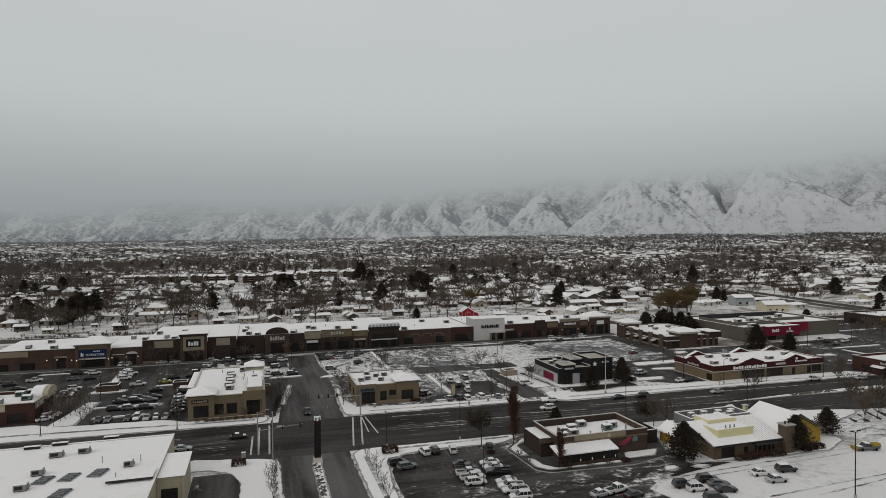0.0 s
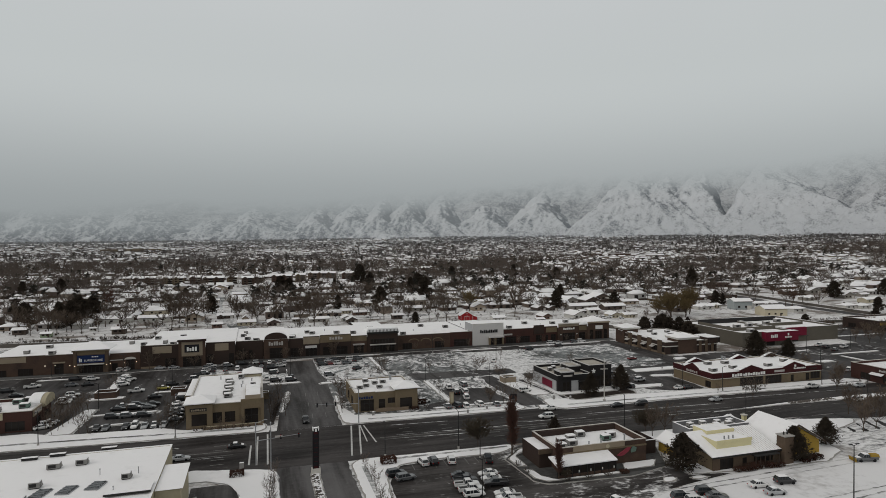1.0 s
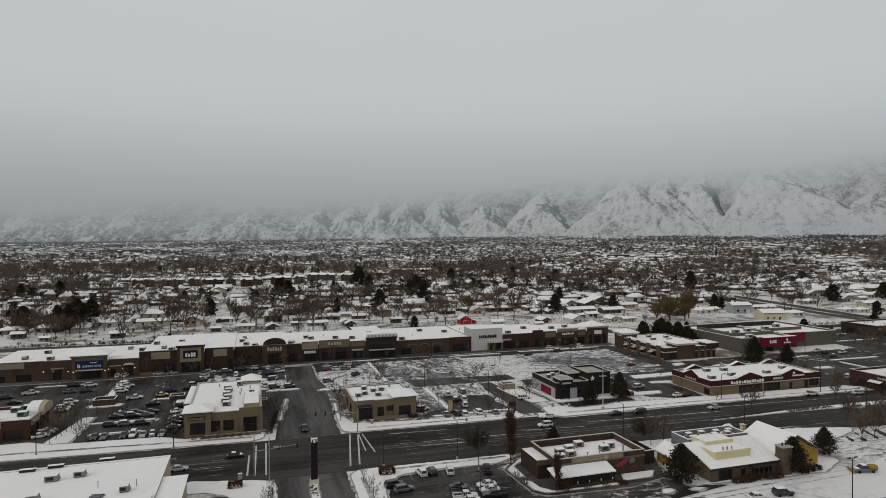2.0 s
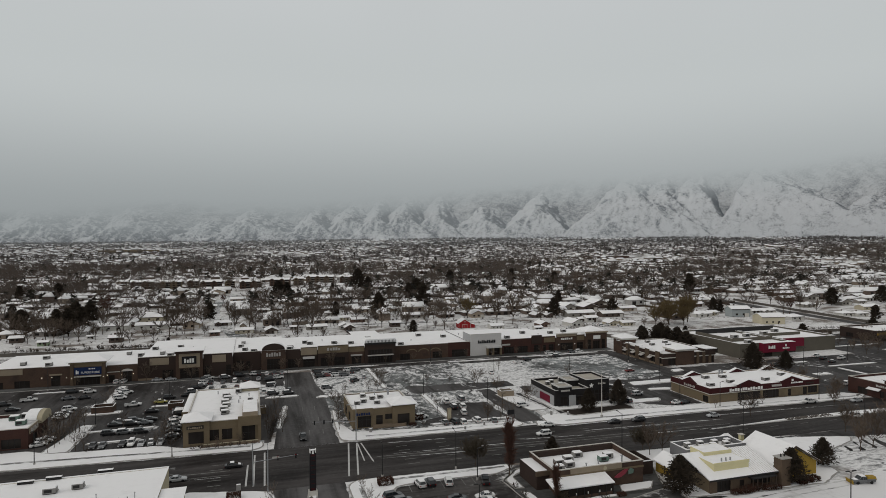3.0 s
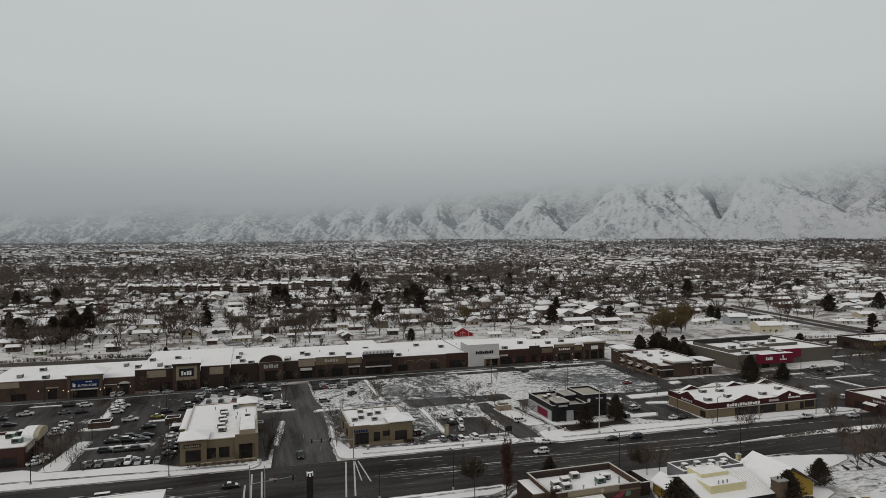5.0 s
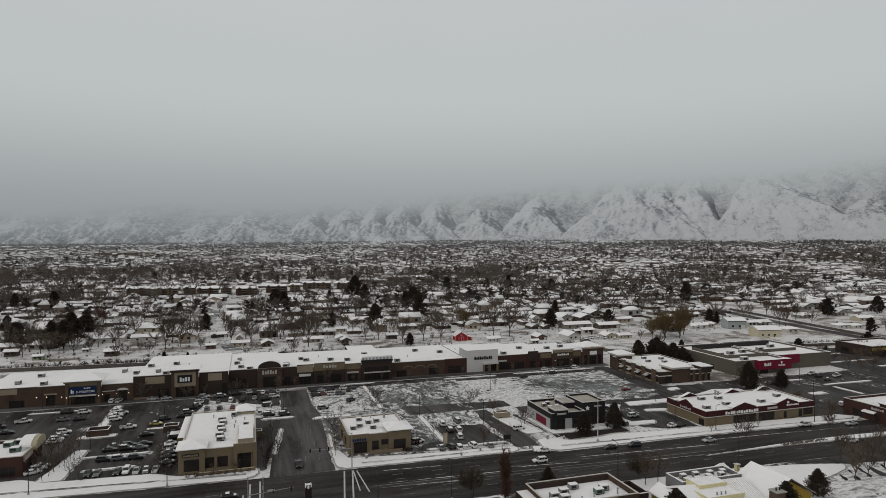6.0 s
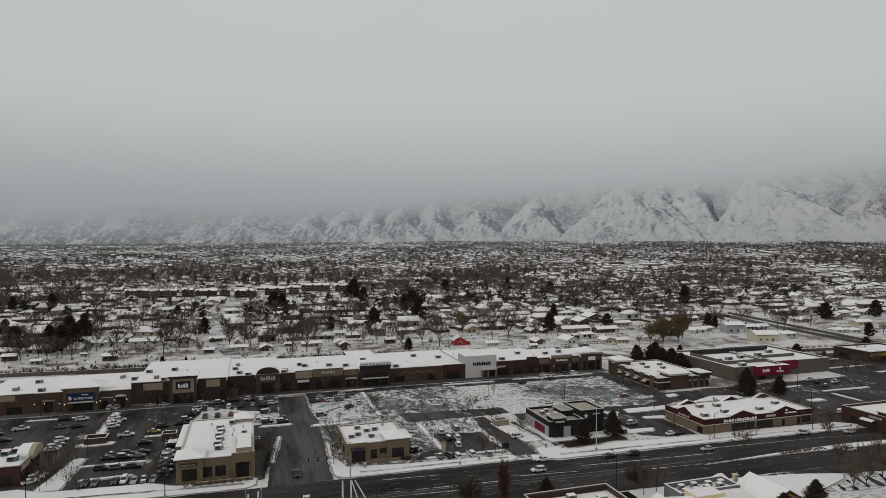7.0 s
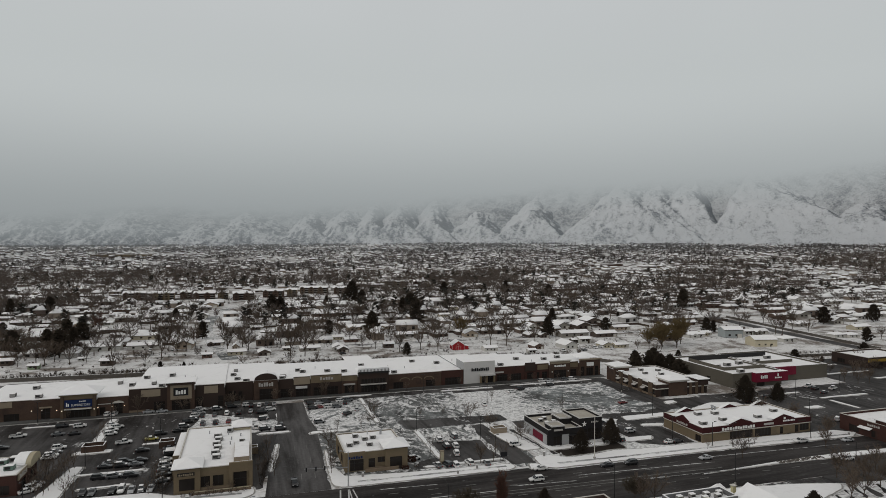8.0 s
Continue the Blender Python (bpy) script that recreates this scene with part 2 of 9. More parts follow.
BARK = surface("bark", (0.075, 0.058, 0.046), 0.95, var=0.4, piece=0.3)
TWIGS = surface("bare_twigs", (0.135, 0.106, 0.084), 0.95, var=0.4, piece=0.45)
RUSTY_TWIGS = surface("rusty_twigs", (0.150, 0.112, 0.058), 0.95, var=0.4, piece=0.3)
NEEDLES = surface("dark_needles", (0.046, 0.037, 0.028), 0.95, var=0.5, piece=0.4)
DARK_TWIGS = surface("dark_twigs", (0.082, 0.068, 0.050), 0.95, var=0.4, piece=0.3)
RUSSET = surface("russet_twigs", (0.105, 0.058, 0.045), 0.95, var=0.4)
WET_CONCRETE = slush("wet_concrete", 0.14, "x", 0.5, (0.034, 0.032, 0.030))
WALKWAY = slush("trodden_walk", 0.52, "x", 0.6, (0.11, 0.105, 0.10))
DRY_LEAVES = surface("dry_leaves", (0.050, 0.026, 0.019), 0.95, var=0.4, piece=0.3)
SCRUB = surface("scrub_twigs", (0.065, 0.052, 0.042), 0.95, var=0.4)
FENCE_WALL = surface("fence_wall_block", (0.108, 0.098, 0.087), 0.9, var=0.3)
WOOD_DARK = surface("dark_wood", (0.060, 0.045, 0.036), 0.85, var=0.35)
ROCK = surface("island_rock", (0.10, 0.09, 0.08), 0.9, var=0.4)
FAR_WALL = island_color("far_house_walls", (0.30, 0.25, 0.20), (0.12, 0.085, 0.07), (0.44, 0.43, 0.41))
FAR_ROOF = snow_matter("far_roof_snow", 0.05)
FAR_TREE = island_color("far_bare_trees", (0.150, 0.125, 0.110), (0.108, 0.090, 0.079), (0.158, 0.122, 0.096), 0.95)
# Paler and greyer than FAR_TREE: distance haze set in the twig colour.
FAR_WOOD_HAZE = island_color("far_woods_haze", (0.165, 0.148, 0.142), (0.125, 0.114, 0.112), (0.150, 0.126, 0.112), 0.95)
FAR_PINE = island_color("far_evergreens", (0.036, 0.036, 0.028), (0.050, 0.046, 0.036), (0.038, 0.036, 0.033), 0.95)

# ---------------------------------------------------------------- geometry helpers


class Geo:
    """Vertices and faces gathered for one mesh."""

    def __init__(self):
        self.v, self.f = [], []

    def add(self, verts, faces, m=None):
        k = len(self.v)
        self.v += [tuple(m @ Vector(p)) if m else tuple(p) for p in verts]
        self.f += [tuple(i + k for i in f) for f in faces]
        return self

    def box(self, x0, x1, y0, y1, z0, z1, m=None, taper=0.0):
        t = taper
        vs = [(x0, y0, z0), (x1, y0, z0), (x1, y1, z0), (x0, y1, z0),
              (x0 + t, y0 + t, z1), (x1 - t, y0 + t, z1), (x1 - t, y1 - t, z1), (x0 + t, y1 - t, z1)]
        return self.add(vs, [(3, 2, 1, 0), (4, 5, 6, 7), (0, 1, 5, 4), (1, 2, 6, 5), (2, 3, 7, 6), (3, 0, 4, 7)], m)

    def prism(self, outline, z0, z1, m=None):
        n = len(outline)
        vs = [(x, y, z0) for x, y in outline] + [(x, y, z1) for x, y in outline]
        return self.add(vs, [tuple(range(n))[::-1], tuple(range(n, 2 * n))] + [(i, (i + 1) % n, (i + 1) % n + n, i + n) for i in range(n)], m)

    def wallshape(self, outline, y0, y1, m=None):
        """An outline in x and z, pulled from y0 to y1."""
        n = len(outline)
        vs = [(x, y0, z) for x, z in outline] + [(x, y1, z) for x, z in outline]
        return self.add(vs, [tuple(range(n)), tuple(range(n, 2 * n))[::-1]] + [(i + n, (i + 1) % n + n, (i + 1) % n, i) for i in range(n)], m)

    def hip(self, x0, x1, y0, y1, z, rise, eave=0.25, m=None):
        """A hipped roof with a thick eave; a pyramid where the plan is square."""
        dx, dy = (x1 - x0) / 2, (y1 - y0) / 2
        r = min(dx, dy)
        a, b = (x0 + r, y0 + dy), (x1 - r, y1 - dy)
        if dy > dx:
            a, b = (x0 + dx, y0 + r), (x1 - dx, y1 - r)
        vs = [(x0, y0, z), (x1, y0, z), (x1, y1, z), (x0, y1, z), (x0, y0, z + eave), (x1, y0, z + eave), (x1, y1, z + eave), (x0, y1, z + eave),
              (*a, z + eave + rise), (*b, z + eave + rise)]
        sides = [(4, 5, 9, 8), (6, 7, 8, 9), (5, 6, 9), (7, 4, 8)] if dx >= dy else [(4, 5, 8), (6, 7, 9), (5, 6, 9, 8), (7, 4, 8, 9)]
        return self.add(vs, [(3, 2, 1, 0), (0, 1, 5, 4), (1, 2, 6, 5), (2, 3, 7, 6), (3, 0, 4, 7)] + sides, m)

    def tube(self, a, b, ra, rb, n=6):
        a, b = Vector(a), Vector(b)
        d = (b - a).normalized()
        u = d.orthogonal().normalized()
        w = d.cross(u)
        ring = [(math.cos(i * math.tau / n), math.sin(i * math.tau / n)) for i in range(n)]
        vs = [a + (u * c + w * s) * ra for c, s in ring] + [b + (u * c + w * s) * rb for c, s in ring]
        return self.add(vs, [(i, (i + 1) % n, (i + 1) % n + n, i + n) for i in range(n)] + [tuple(range(n))[::-1], tuple(range(n, 2 * n))])

    def loft(self, sections):
        """Closed rings of equal length joined in turn, with both ends closed."""
        n, k = len(sections[0]), len(self.v)
        for s in sections:
            self.v += [tuple(p) for p in s]
        for j in range(len(sections) - 1):
            for i in range(n):
                self.f.append((k + j * n + i, k + j * n + (i + 1) % n, k + (j + 1) * n + (i + 1) % n, k + (j + 1) * n + i))
        self.f.append(tuple(range(k, k + n))[::-1])
        self.f.append(tuple(range(k + (len(sections) - 1) * n, k + len(sections) * n)))
        return self

    def mesh(self, name):
        me = bpy.data.meshes.new(name)
        me.from_pydata(self.v, [], self.f)
        me.validate()
        return me


def part(name, geo, material, parent=None, label=""):
    me = geo.mesh(name)
    me.materials.append(material)
    ob = new(name, me)
    ob.parent = parent
    return tagged(ob, label)


def thing(name, label, category, group="", m=None, kind=""):
    ob = new(name)
    ob.empty_display_size = 0.3
    if m is not None:
        ob.matrix_basis = m
    return tagged(ob, label, category, group, kind)


def whole(name, geo, material, label, category, group="", kind="", m=None):
    ob = part(name, geo, material)
    if m is not None:
        ob.matrix_basis = m
    return tagged(ob, label, category, group, kind)


def big_mesh(name, verts, tris, material):
    """One mesh from arrays of places and triangles."""
    me = bpy.data.meshes.new(name)
    me.vertices.add(len(verts))
    me.vertices.foreach_set("co", np.asarray(verts, np.float32).ravel())
    me.loops.add(len(tris) * 3)
    me.loops.foreach_set("vertex_index", np.asarray(tris, np.int32).ravel())
    me.polygons.add(len(tris))
    me.polygons.foreach_set("loop_start", np.arange(0, len(tris) * 3, 3, dtype=np.int32))
    me.update(calc_edges=True)
    me.materials.append(material)
    return new(name, me)


def spread(geo, places, turns, scales):
    """Many turned and scaled copies of one shape, as arrays for one mesh."""
    v = np.array(geo.v, np.float32)
    tri = np.array([(f[0], f[i], f[i + 1]) for f in geo.f for i in range(1, len(f) - 1)], np.int32)
    c, s = np.cos(turns)[:, None], np.sin(turns)[:, None]
    sc = np.asarray(scales, np.float32).reshape(len(places), -1)
    if sc.shape[1] == 1:
        sc = np.repeat(sc, 3, 1)
    p = v[None] * sc[:, None, :]
    out = np.stack([p[..., 0] * c - p[..., 1] * s, p[..., 0] * s + p[..., 1] * c, p[..., 2]], -1) + np.asarray(places, np.float32)[:, None, :]
    tris = tri[None] + (np.arange(len(places), dtype=np.int32) * len(v))[:, None, None]
    return out.reshape(-1, 3), tris.reshape(-1, 3)


def gathered(lists):
    vs, ts, k = [], [], 0
    for v, t in lists:
        vs.append(v), ts.append(t + k)
        k += len(v)
    return np.concatenate(vs), np.concatenate(ts)


def terrain(x, y):
    """Flat town that climbs to a bench below the mountains."""
    r = np.hypot(x, y)
    az = np.degrees(np.arctan2(x, y))
    far = np.clip((r - 1300.0) / 2300.0, 0, 1)
    return far * far * (3 - 2 * far) * np.interp(az, [-40, -19, 17, 53, 80], [40, 44, 64, 67, 70])


# ---------------------------------------------------------------- ground, roads and lots
def ground_sheet():
    rings = [0, 120, 260, 420, 700, 1000, 1300, 1500, 1700, 1900, 2100, 2300, 2500, 2700, 2900, 3100, 3300, 3600, 4000, 4900]
    steps = 120
    verts, tris = [(0.0, 0.0, 0.0)], []
    for r in rings[1:]:
        for i in range(steps):
            a = i * math.tau / steps
            x, y = r * math.sin(a), r * math.cos(a)
            verts.append((x, y, float(terrain(x, y)) if y > 0 else 0.0))
    for i in range(steps):
        tris.append((0, 1 + (i + 1) % steps, 1 + i))
    for j in range(len(rings) - 2):
        a, b = 1 + j * steps, 1 + (j + 1) * steps
        for i in range(steps):
            k = (i + 1) % steps
            tris += [(a + i, a + k, b + k), (a + i, b + k, b + i)]
    ob = big_mesh("ground", verts, tris, SUBURB)
    tagged(ob, "snowy garden ground with bare brown patches", "ground", kind="structure")


ground_sheet()


def ragged(outline, out_min, out_max, step=1.6, size=0.16, seed=0.0):
    """The outline in short steps, pushed outwards by uneven amounts."""
    area = sum(a[0] * b[1] - b[0] * a[1] for a, b in zip(outline, outline[1:] + outline[:1]))
    turn = 1.0 if area > 0 else -1.0
    pts = []
    for (ax, ay), (bx, by) in zip(outline, outline[1:] + outline[:1]):
        long = math.hypot(bx - ax, by - ay)
        if long < 1e-6:
            continue
        nx, ny = turn * (by - ay) / long, -turn * (bx - ax) / long
        k = max(1, int(long / step))
        for i in range(k):
            x, y = ax + (bx - ax) * (i + 0.5) / k, ay + (by - ay) * (i + 0.5) / k
            f = 0.5 + 0.9 * noise.noise(Vector((x * size, y * size, seed))) + 0.5 * noise.noise(Vector((x * size * 4, y * size * 4, seed + 3)))
            d = out_min + (out_max - out_min) * min(1.0, max(0.0, f))
            pts.append((x + nx * d, y + ny * d))
    return pts


def sheet(name, label, outline, z, material, category="road"):
    if material in (LOT_WHITE, LOT_STREAKED, LOT_PALE, LOT_DARK, LOT_MID) and category == "car park":
        outline = ragged(outline, -0.9, 0.5, 2.0, 0.12)
    g = Geo()
    n = len(outline)
    g.add([(x, y, z) for x, y in outline], [tuple(range(n))])
    return whole(name, g, material, label, category, kind="structure")


def rect(x0, x1, y0, y1):
    return [(x0, y0), (x1, y0), (x1, y1), (x0, y1)]


sheet("road_arterial", "wide wet asphalt road with slush along lanes",
      [(-420, 160), (-60, 158), (4, 153.5), (66, 152.3), (99, 150.7), (180, 147.5), (520, 132), (520, 160), (226, 174), (160, 177), (97, 178), (90, 182), (0, 184), (-65, 187.3), (-420, 190)], 0.034, ROAD)
sheet("road_cross_north", "wet asphalt side street into the shopping centre", [(5.5, 183.9), (24.6, 183.6), (26.6, 246), (25, 262), (25, 288), (13, 288), (12, 246), (8.5, 222)], 0.030, STREET)
sheet("road_cross_south", "wet asphalt side street with a planted median", rect(4.4, 21.8, 60, 153.6), 0.030, STREET)
sheet("lot_west", "wet dark car park with thin snow", [(-125, 198), (5, 190), (12.8, 246), (12.8, 296), (-125, 296)], 0.022, LOT_DARK, "car park")
sheet("lot_middle", "slushy car park with patches of snow", [(24.8, 188), (95, 182.5), (97, 240), (97, 297), (25.2, 297)], 0.022, LOT_MID, "car park")
sheet("lot_east", "car park covered with trodden snow", [(97.1, 190), (186, 182), (186, 297), (97.1, 297)], 0.018, LOT_PALE, "car park")
sheet("lot_far_east", "wet dark car park beside the big store", [(186.1, 182), (420, 172), (420, 244), (231, 244), (186.1, 243)], 0.018, LOT_DARK, "car park")
sheet("lot_south", "wet dark car park with parked cars", [(27.5, 60), (72, 60), (80.4, 104.7), (79, 110), (83.3, 113), (92, 114.9), (100.7, 116.3), (107, 117.3), (99, 121), (98, 124), (98, 150), (66, 151), (60, 146), (29, 150)], 0.022, LOT_SOUTH, "car park")
sheet("lot_south_east", "car park under unbroken snow with wheel marks", [(72.1, 60), (420, 60), (420, 130), (160, 131), (150, 117), (107, 117.2), (100.7, 116.2), (92.1, 114.8), (83.4, 112.9), (79.1, 109.9), (80.5, 104.7)], 0.018, LOT_WHITE, "car park")
sheet("lot_south_west", "wet strip of car park beside the store", rect(-14.3, -3.4, 60, 147), 0.022, STRIP_LOT, "car park")
sheet("lot_rear_east", "wet dark car park behind the big store", [(305, 238), (420, 235), (428, 292), (305, 304)], 0.023, LOT_DARK, "car park")
sheet("service_alley", "snowy service alley behind the shops", rect(-130, 215, 322, 368), 0.020, ALLEY, "alley")
sheet("lot_corner_east", "snowy car park of the yellow restaurant", [(150, 118), (200, 118), (200, 138), (175, 141.6), (160, 144)], 0.026, LOT_STREAKED, "car park")
sheet("drive_lane", "wet dark apron beside the road", [(150, 148.2), (160, 143.9), (175, 141.5), (200, 137.9), (200, 147.2), (180, 147.7)], 0.0305, LOT_DARK, "car park")
for k in range(6):
    sheet("thawed_stall", "thawed wet strip between parking stalls", ragged([(162 + k * 4.6, 131), (164.4 + k * 4.6, 131), (168 + k * 4.6, 139), (166 + k * 4.6, 139)], -0.5, 0.3, 1.2, 0.4), 0.030, LOT_DARK, "car park")


def kerbed(name, label, outline, snow=SNOW, h=0.16):
    """A raised bed: concrete kerb round a snow-covered middle."""
    cx = sum(p[0] for p in outline) / len(outline)
    cy = sum(p[1] for p in outline) / len(outline)
    top = thing(name, label, "pavement", kind="structure")
    part("kerb", Geo().prism(outline, 0.0, h), CONCRETE, top)
    n = len(outline)
    inner = []
    for i, (x, y) in enumerate(outline):
        (ax, ay), (bx, by) = outline[i - 1], outline[(i + 1) % n]
        e1, e2 = Vector((x - ax, y - ay)).normalized(), Vector((bx - x, by - y)).normalized()
        nrm = Vector((-(e1.y + e2.y), e1.x + e2.x))
        nrm = nrm.normalized() * 0.28 if nrm.length > 1e-6 else Vector((0, 0))
        inner.append((x + nrm.x, y + nrm.y))
    part("snow_cover", Geo().prism(ragged(inner, -0.22, 0.16, 1.2, 0.5), h - 0.03, h + 0.07), snow, top)
    fringe = ragged(outline, 0.04, 0.22 if "median" in name else 0.75, 1.5, 0.22, 5.0)
    if "pad" in name:
        return top
    part("slush_fringe", Geo().add([(x, y, 0.036 + 0.0002 * (cx % 7)) for x, y in fringe], [tuple(range(len(fringe)))]), SLUSH_EDGE, top)
    return top


def arc(cx, cy, r, a0, a1, n=5):
    return [(cx + r * math.cos(radians(a0 + (a1 - a0) * i / n)), cy + r * math.sin(radians(a0 + (a1 - a0) * i / n))) for i in range(n + 1)]


VERGE = "snow-covered verge with a concrete kerb"
kerbed("verge_north_west", VERGE, [(-128, 191), (-65, 187.6), (-1, 184.5)] + arc(-1.5, 189, 4.4, -80, 30) + [(2.6, 192.5), (-20, 192.5), (-27, 197), (-48, 198.2), (-56, 199), (-62, 203), (-128, 205)])
kerbed("verge_north_middle", VERGE, arc(29.5, 188.3, 4.6, 190, 265) + [(60, 182.8), (82, 182.2)] + arc(82.5, 185, 2.6, -80, 60) + [(78, 188), (52, 189.5), (30, 192.5), (27, 205), (27.6, 219), (26.4, 219), (25.4, 204)])
kerbed("verge_north_east", VERGE, arc(98.5, 184, 5.2, 180, 262) + [(135, 178.2), (160, 177.3), (222, 174.6), (228, 178), (222, 183), (163, 186.2), (141, 186.4), (131, 187.6), (124, 188.4), (117, 187.0), (106, 186.6), (103, 189), (98.4, 192.2), (94.2, 190.2)])
kerbed("planting_bed", "dark mulch bed under two evergreens", [(105.5, 187.6), (116.6, 187.9), (123.6, 189.4), (131, 188.8), (131.4, 197.6), (129.6, 198), (126.4, 193.9), (104, 194.1)], MULCH, 0.12)
kerbed("verge_south_west", VERGE, [(-16, 150.5), (-15.5, 157.6), (1, 153.4)] + arc(0.8, 149.6, 3.5, 75, 0) + [(4.3, 60), (-3.5, 60), (-3.6, 140), (-5.6, 146), (-10.5, 150)])
kerbed("verge_south_middle", VERGE, [(22.1, 60), (27.2, 60), (27.6, 128), (29.5, 140), (34, 146.5), (44, 147.5), (60, 146.5), (66, 149.5), (66, 151.9), (30, 153.2)] + arc(26.5, 149, 4.4, 90, 180))
kerbed("verge_south_east", VERGE, [(98.5, 144), (106, 141.5), (128, 139), (146, 131), (160, 134.5), (172, 138.4), (174.6, 141.0), (172, 142.6), (158, 146.0), (140, 148.6), (100, 150.2)])
kerbed("restaurant_pad", "wet concrete pad round the brick restaurant", [(60.5, 126.8), (63, 124.2), (84, 122.6), (96, 125.6), (102, 139), (97, 148.5), (74, 149.8), (66, 148.3), (59.6, 142)], WET_CONCRETE)
kerbed("restaurant_bed", "narrow snowy bed beside the patio", [(61.2, 128.4), (63.6, 125.4), (82.4, 124.6), (82.4, 125.9), (65.6, 126.0), (63.4, 129.4), (63.2, 133), (61.2, 134)], h=0.34)
kerbed("restaurant_bed", "snowy bed at the restaurant corner", [(60.6, 136), (63, 135.6), (63.2, 143), (68, 146.2), (90, 146), (90, 148.6), (74, 149.2), (66.4, 147.6), (60.4, 141.6)], h=0.34)
kerbed("restaurant_bed", "square snowy patch behind the restaurant wall", [(84.2, 126.4), (92.4, 126.2), (95.6, 130.0), (86, 130.2)], h=0.34)
kerbed("gabled_restaurant_bed", "snowy bed round the gabled restaurant", [(97, 119.6), (112, 117.4), (136, 116.2), (146, 121), (146.5, 129.5), (128, 138), (106.4, 140), (99, 131)])
kerbed("lane_island", "small snowy island in the slushy lane", [(88.4, 117.4), (91.6, 117.2), (93.2, 118.8), (90.4, 120.2)])
kerbed("lane_island", "small snowy island in the slushy lane", [(96.8, 116.6), (101, 117.0), (98.6, 118.6), (95.8, 118.0)])
kerbed("median_east", "snowy road median with dark rock", [(139, 160.4), (172, 160.2), (200, 158.6), (300, 152), (300, 155.4), (200, 162.5), (172, 162.3)])
kerbed("median_south", "narrow street median with rock and snow", [(11.9, 60), (13.6, 60), (14.3, 148.4), (12.8, 149.6), (12.0, 147)], OLD_SNOW)
kerbed("island_pad", "snowy drive-through island", [(94, 197.5), (101, 197.5), (99, 209), (96, 222), (90.5, 222.5), (91, 213)])
kerbed("island_splitter", "small snowy splitter island", [(88.6, 180.2), (93, 180), (93.6, 184.2), (90, 185.6)])
kerbed("store_forecourt_east", VERGE, [(103, 194.8), (126, 194.5), (129, 199), (128.6, 217), (127.9, 217), (127.9, 197.6), (106, 197.4), (103.4, 219), (101.6, 219)])

# slush left between the wheel lanes
for xa, ya, xb, yb, wide in ((37.2, 169.6, 73.7, 167.7, 0.30), (37.6, 166.6, 64, 164.5, 0.26), (77.1, 169.9, 98, 167.7, 0.34), (38.2, 179.1, 56, 177.8, 0.25), (100, 171.6, 150, 168.4, 0.3), (110, 163.2, 140, 161.4, 0.3), (150, 173, 210, 169.4, 0.35), (-60, 178.6, -20, 176.5, 0.3), (-90, 174, -40, 170.4, 0.26), (-30, 167, -8, 165.8, 0.22)):
    sheet("slush_ridge", "thin ridge of grey slush between wheel lanes", ragged([(xa, ya), (xb, yb), (xb, yb + wide * 0.4), (xa, ya + wide * 0.4)], -0.05, wide * 0.8, 1.1, 0.6), 0.052, SLUSH_EDGE)

for xa, ya, xb, yb in ((84, 113.2, 150, 116.4), (90, 111.6, 150, 113.8), (100, 99, 150, 101.5), (110, 96.5, 150, 100.2)):
    sheet("wheel_track", "grey wheel track pressed into the snowy lot", ragged([(xa, ya), (xb, yb), (xb, yb + 0.25), (xa, ya + 0.25)], -0.05, 0.28, 1.3, 0.5), 0.0335, SLUSH_EDGE, "wheel track")

# long snowy islands between the parking rows
ISLAND = "snow-covered parking island with a kerb"
for i, (x0, x1, y0, y1) in enumerate([(-52, -31, 216.8, 218.6), (-53.6, -50.6, 244, 283), (-57, -45, 238.5, 242.4), (-36, -28, 243.5, 245.6), (4.5, 16.5, 243.4, 245.8), (23.6, 38.5, 238.5, 241.6),
                                      (43.5, 58, 291, 293), (50.5, 52.4, 246, 287), (62.5, 64.6, 199, 232), (56, 84, 191.5, 193.4), (-84, -62, 278.6, 280.2), (92, 120, 288, 290), (130, 178, 289, 291),
                                      (262, 292, 222, 224), (240, 249, 209.6, 213.2), (262, 264, 204, 219), (239, 262, 234, 236), (-48, -33, 204.6, 206.2), (312, 346, 262, 264), (318, 345, 282, 284), (330, 400, 246, 248.4)]):
    kerbed("parking_island", ISLAND, [(x0 + 0.6, y0), (x1 - 0.6, y0), (x1, y0 + 0.6), (x1, y1 - 0.6), (x1 - 0.6, y1), (x0 + 0.6, y1), (x0, y1 - 0.6), (x0, y0 + 0.6)])
for pts in ([(152.1, 224.3), (150.9, 218.3), (170.7, 219.1), (174, 224)], [(153.5, 212.7), (152.1, 210.2), (161.0, 207.5), (163.2, 211.2)], [(134.6, 199.7), (131.9, 194.9), (146.1, 194.8), (148.6, 198.6)], [(185.9, 240.1), (184.1, 235), (190.8, 236.7), (191.5, 240.3)], [(176, 213), (178, 209.6), (204, 210.6), (217, 219), (217, 229), (204, 231.6), (190, 226)]):
    kerbed("parking_island", ISLAND, pts)
kerbed("lot_divider", "snowy divider planted with a row of bare trees", [(-58.4, 199.4), (-51.2, 199), (-50.4, 226), (-53.8, 226.4)])
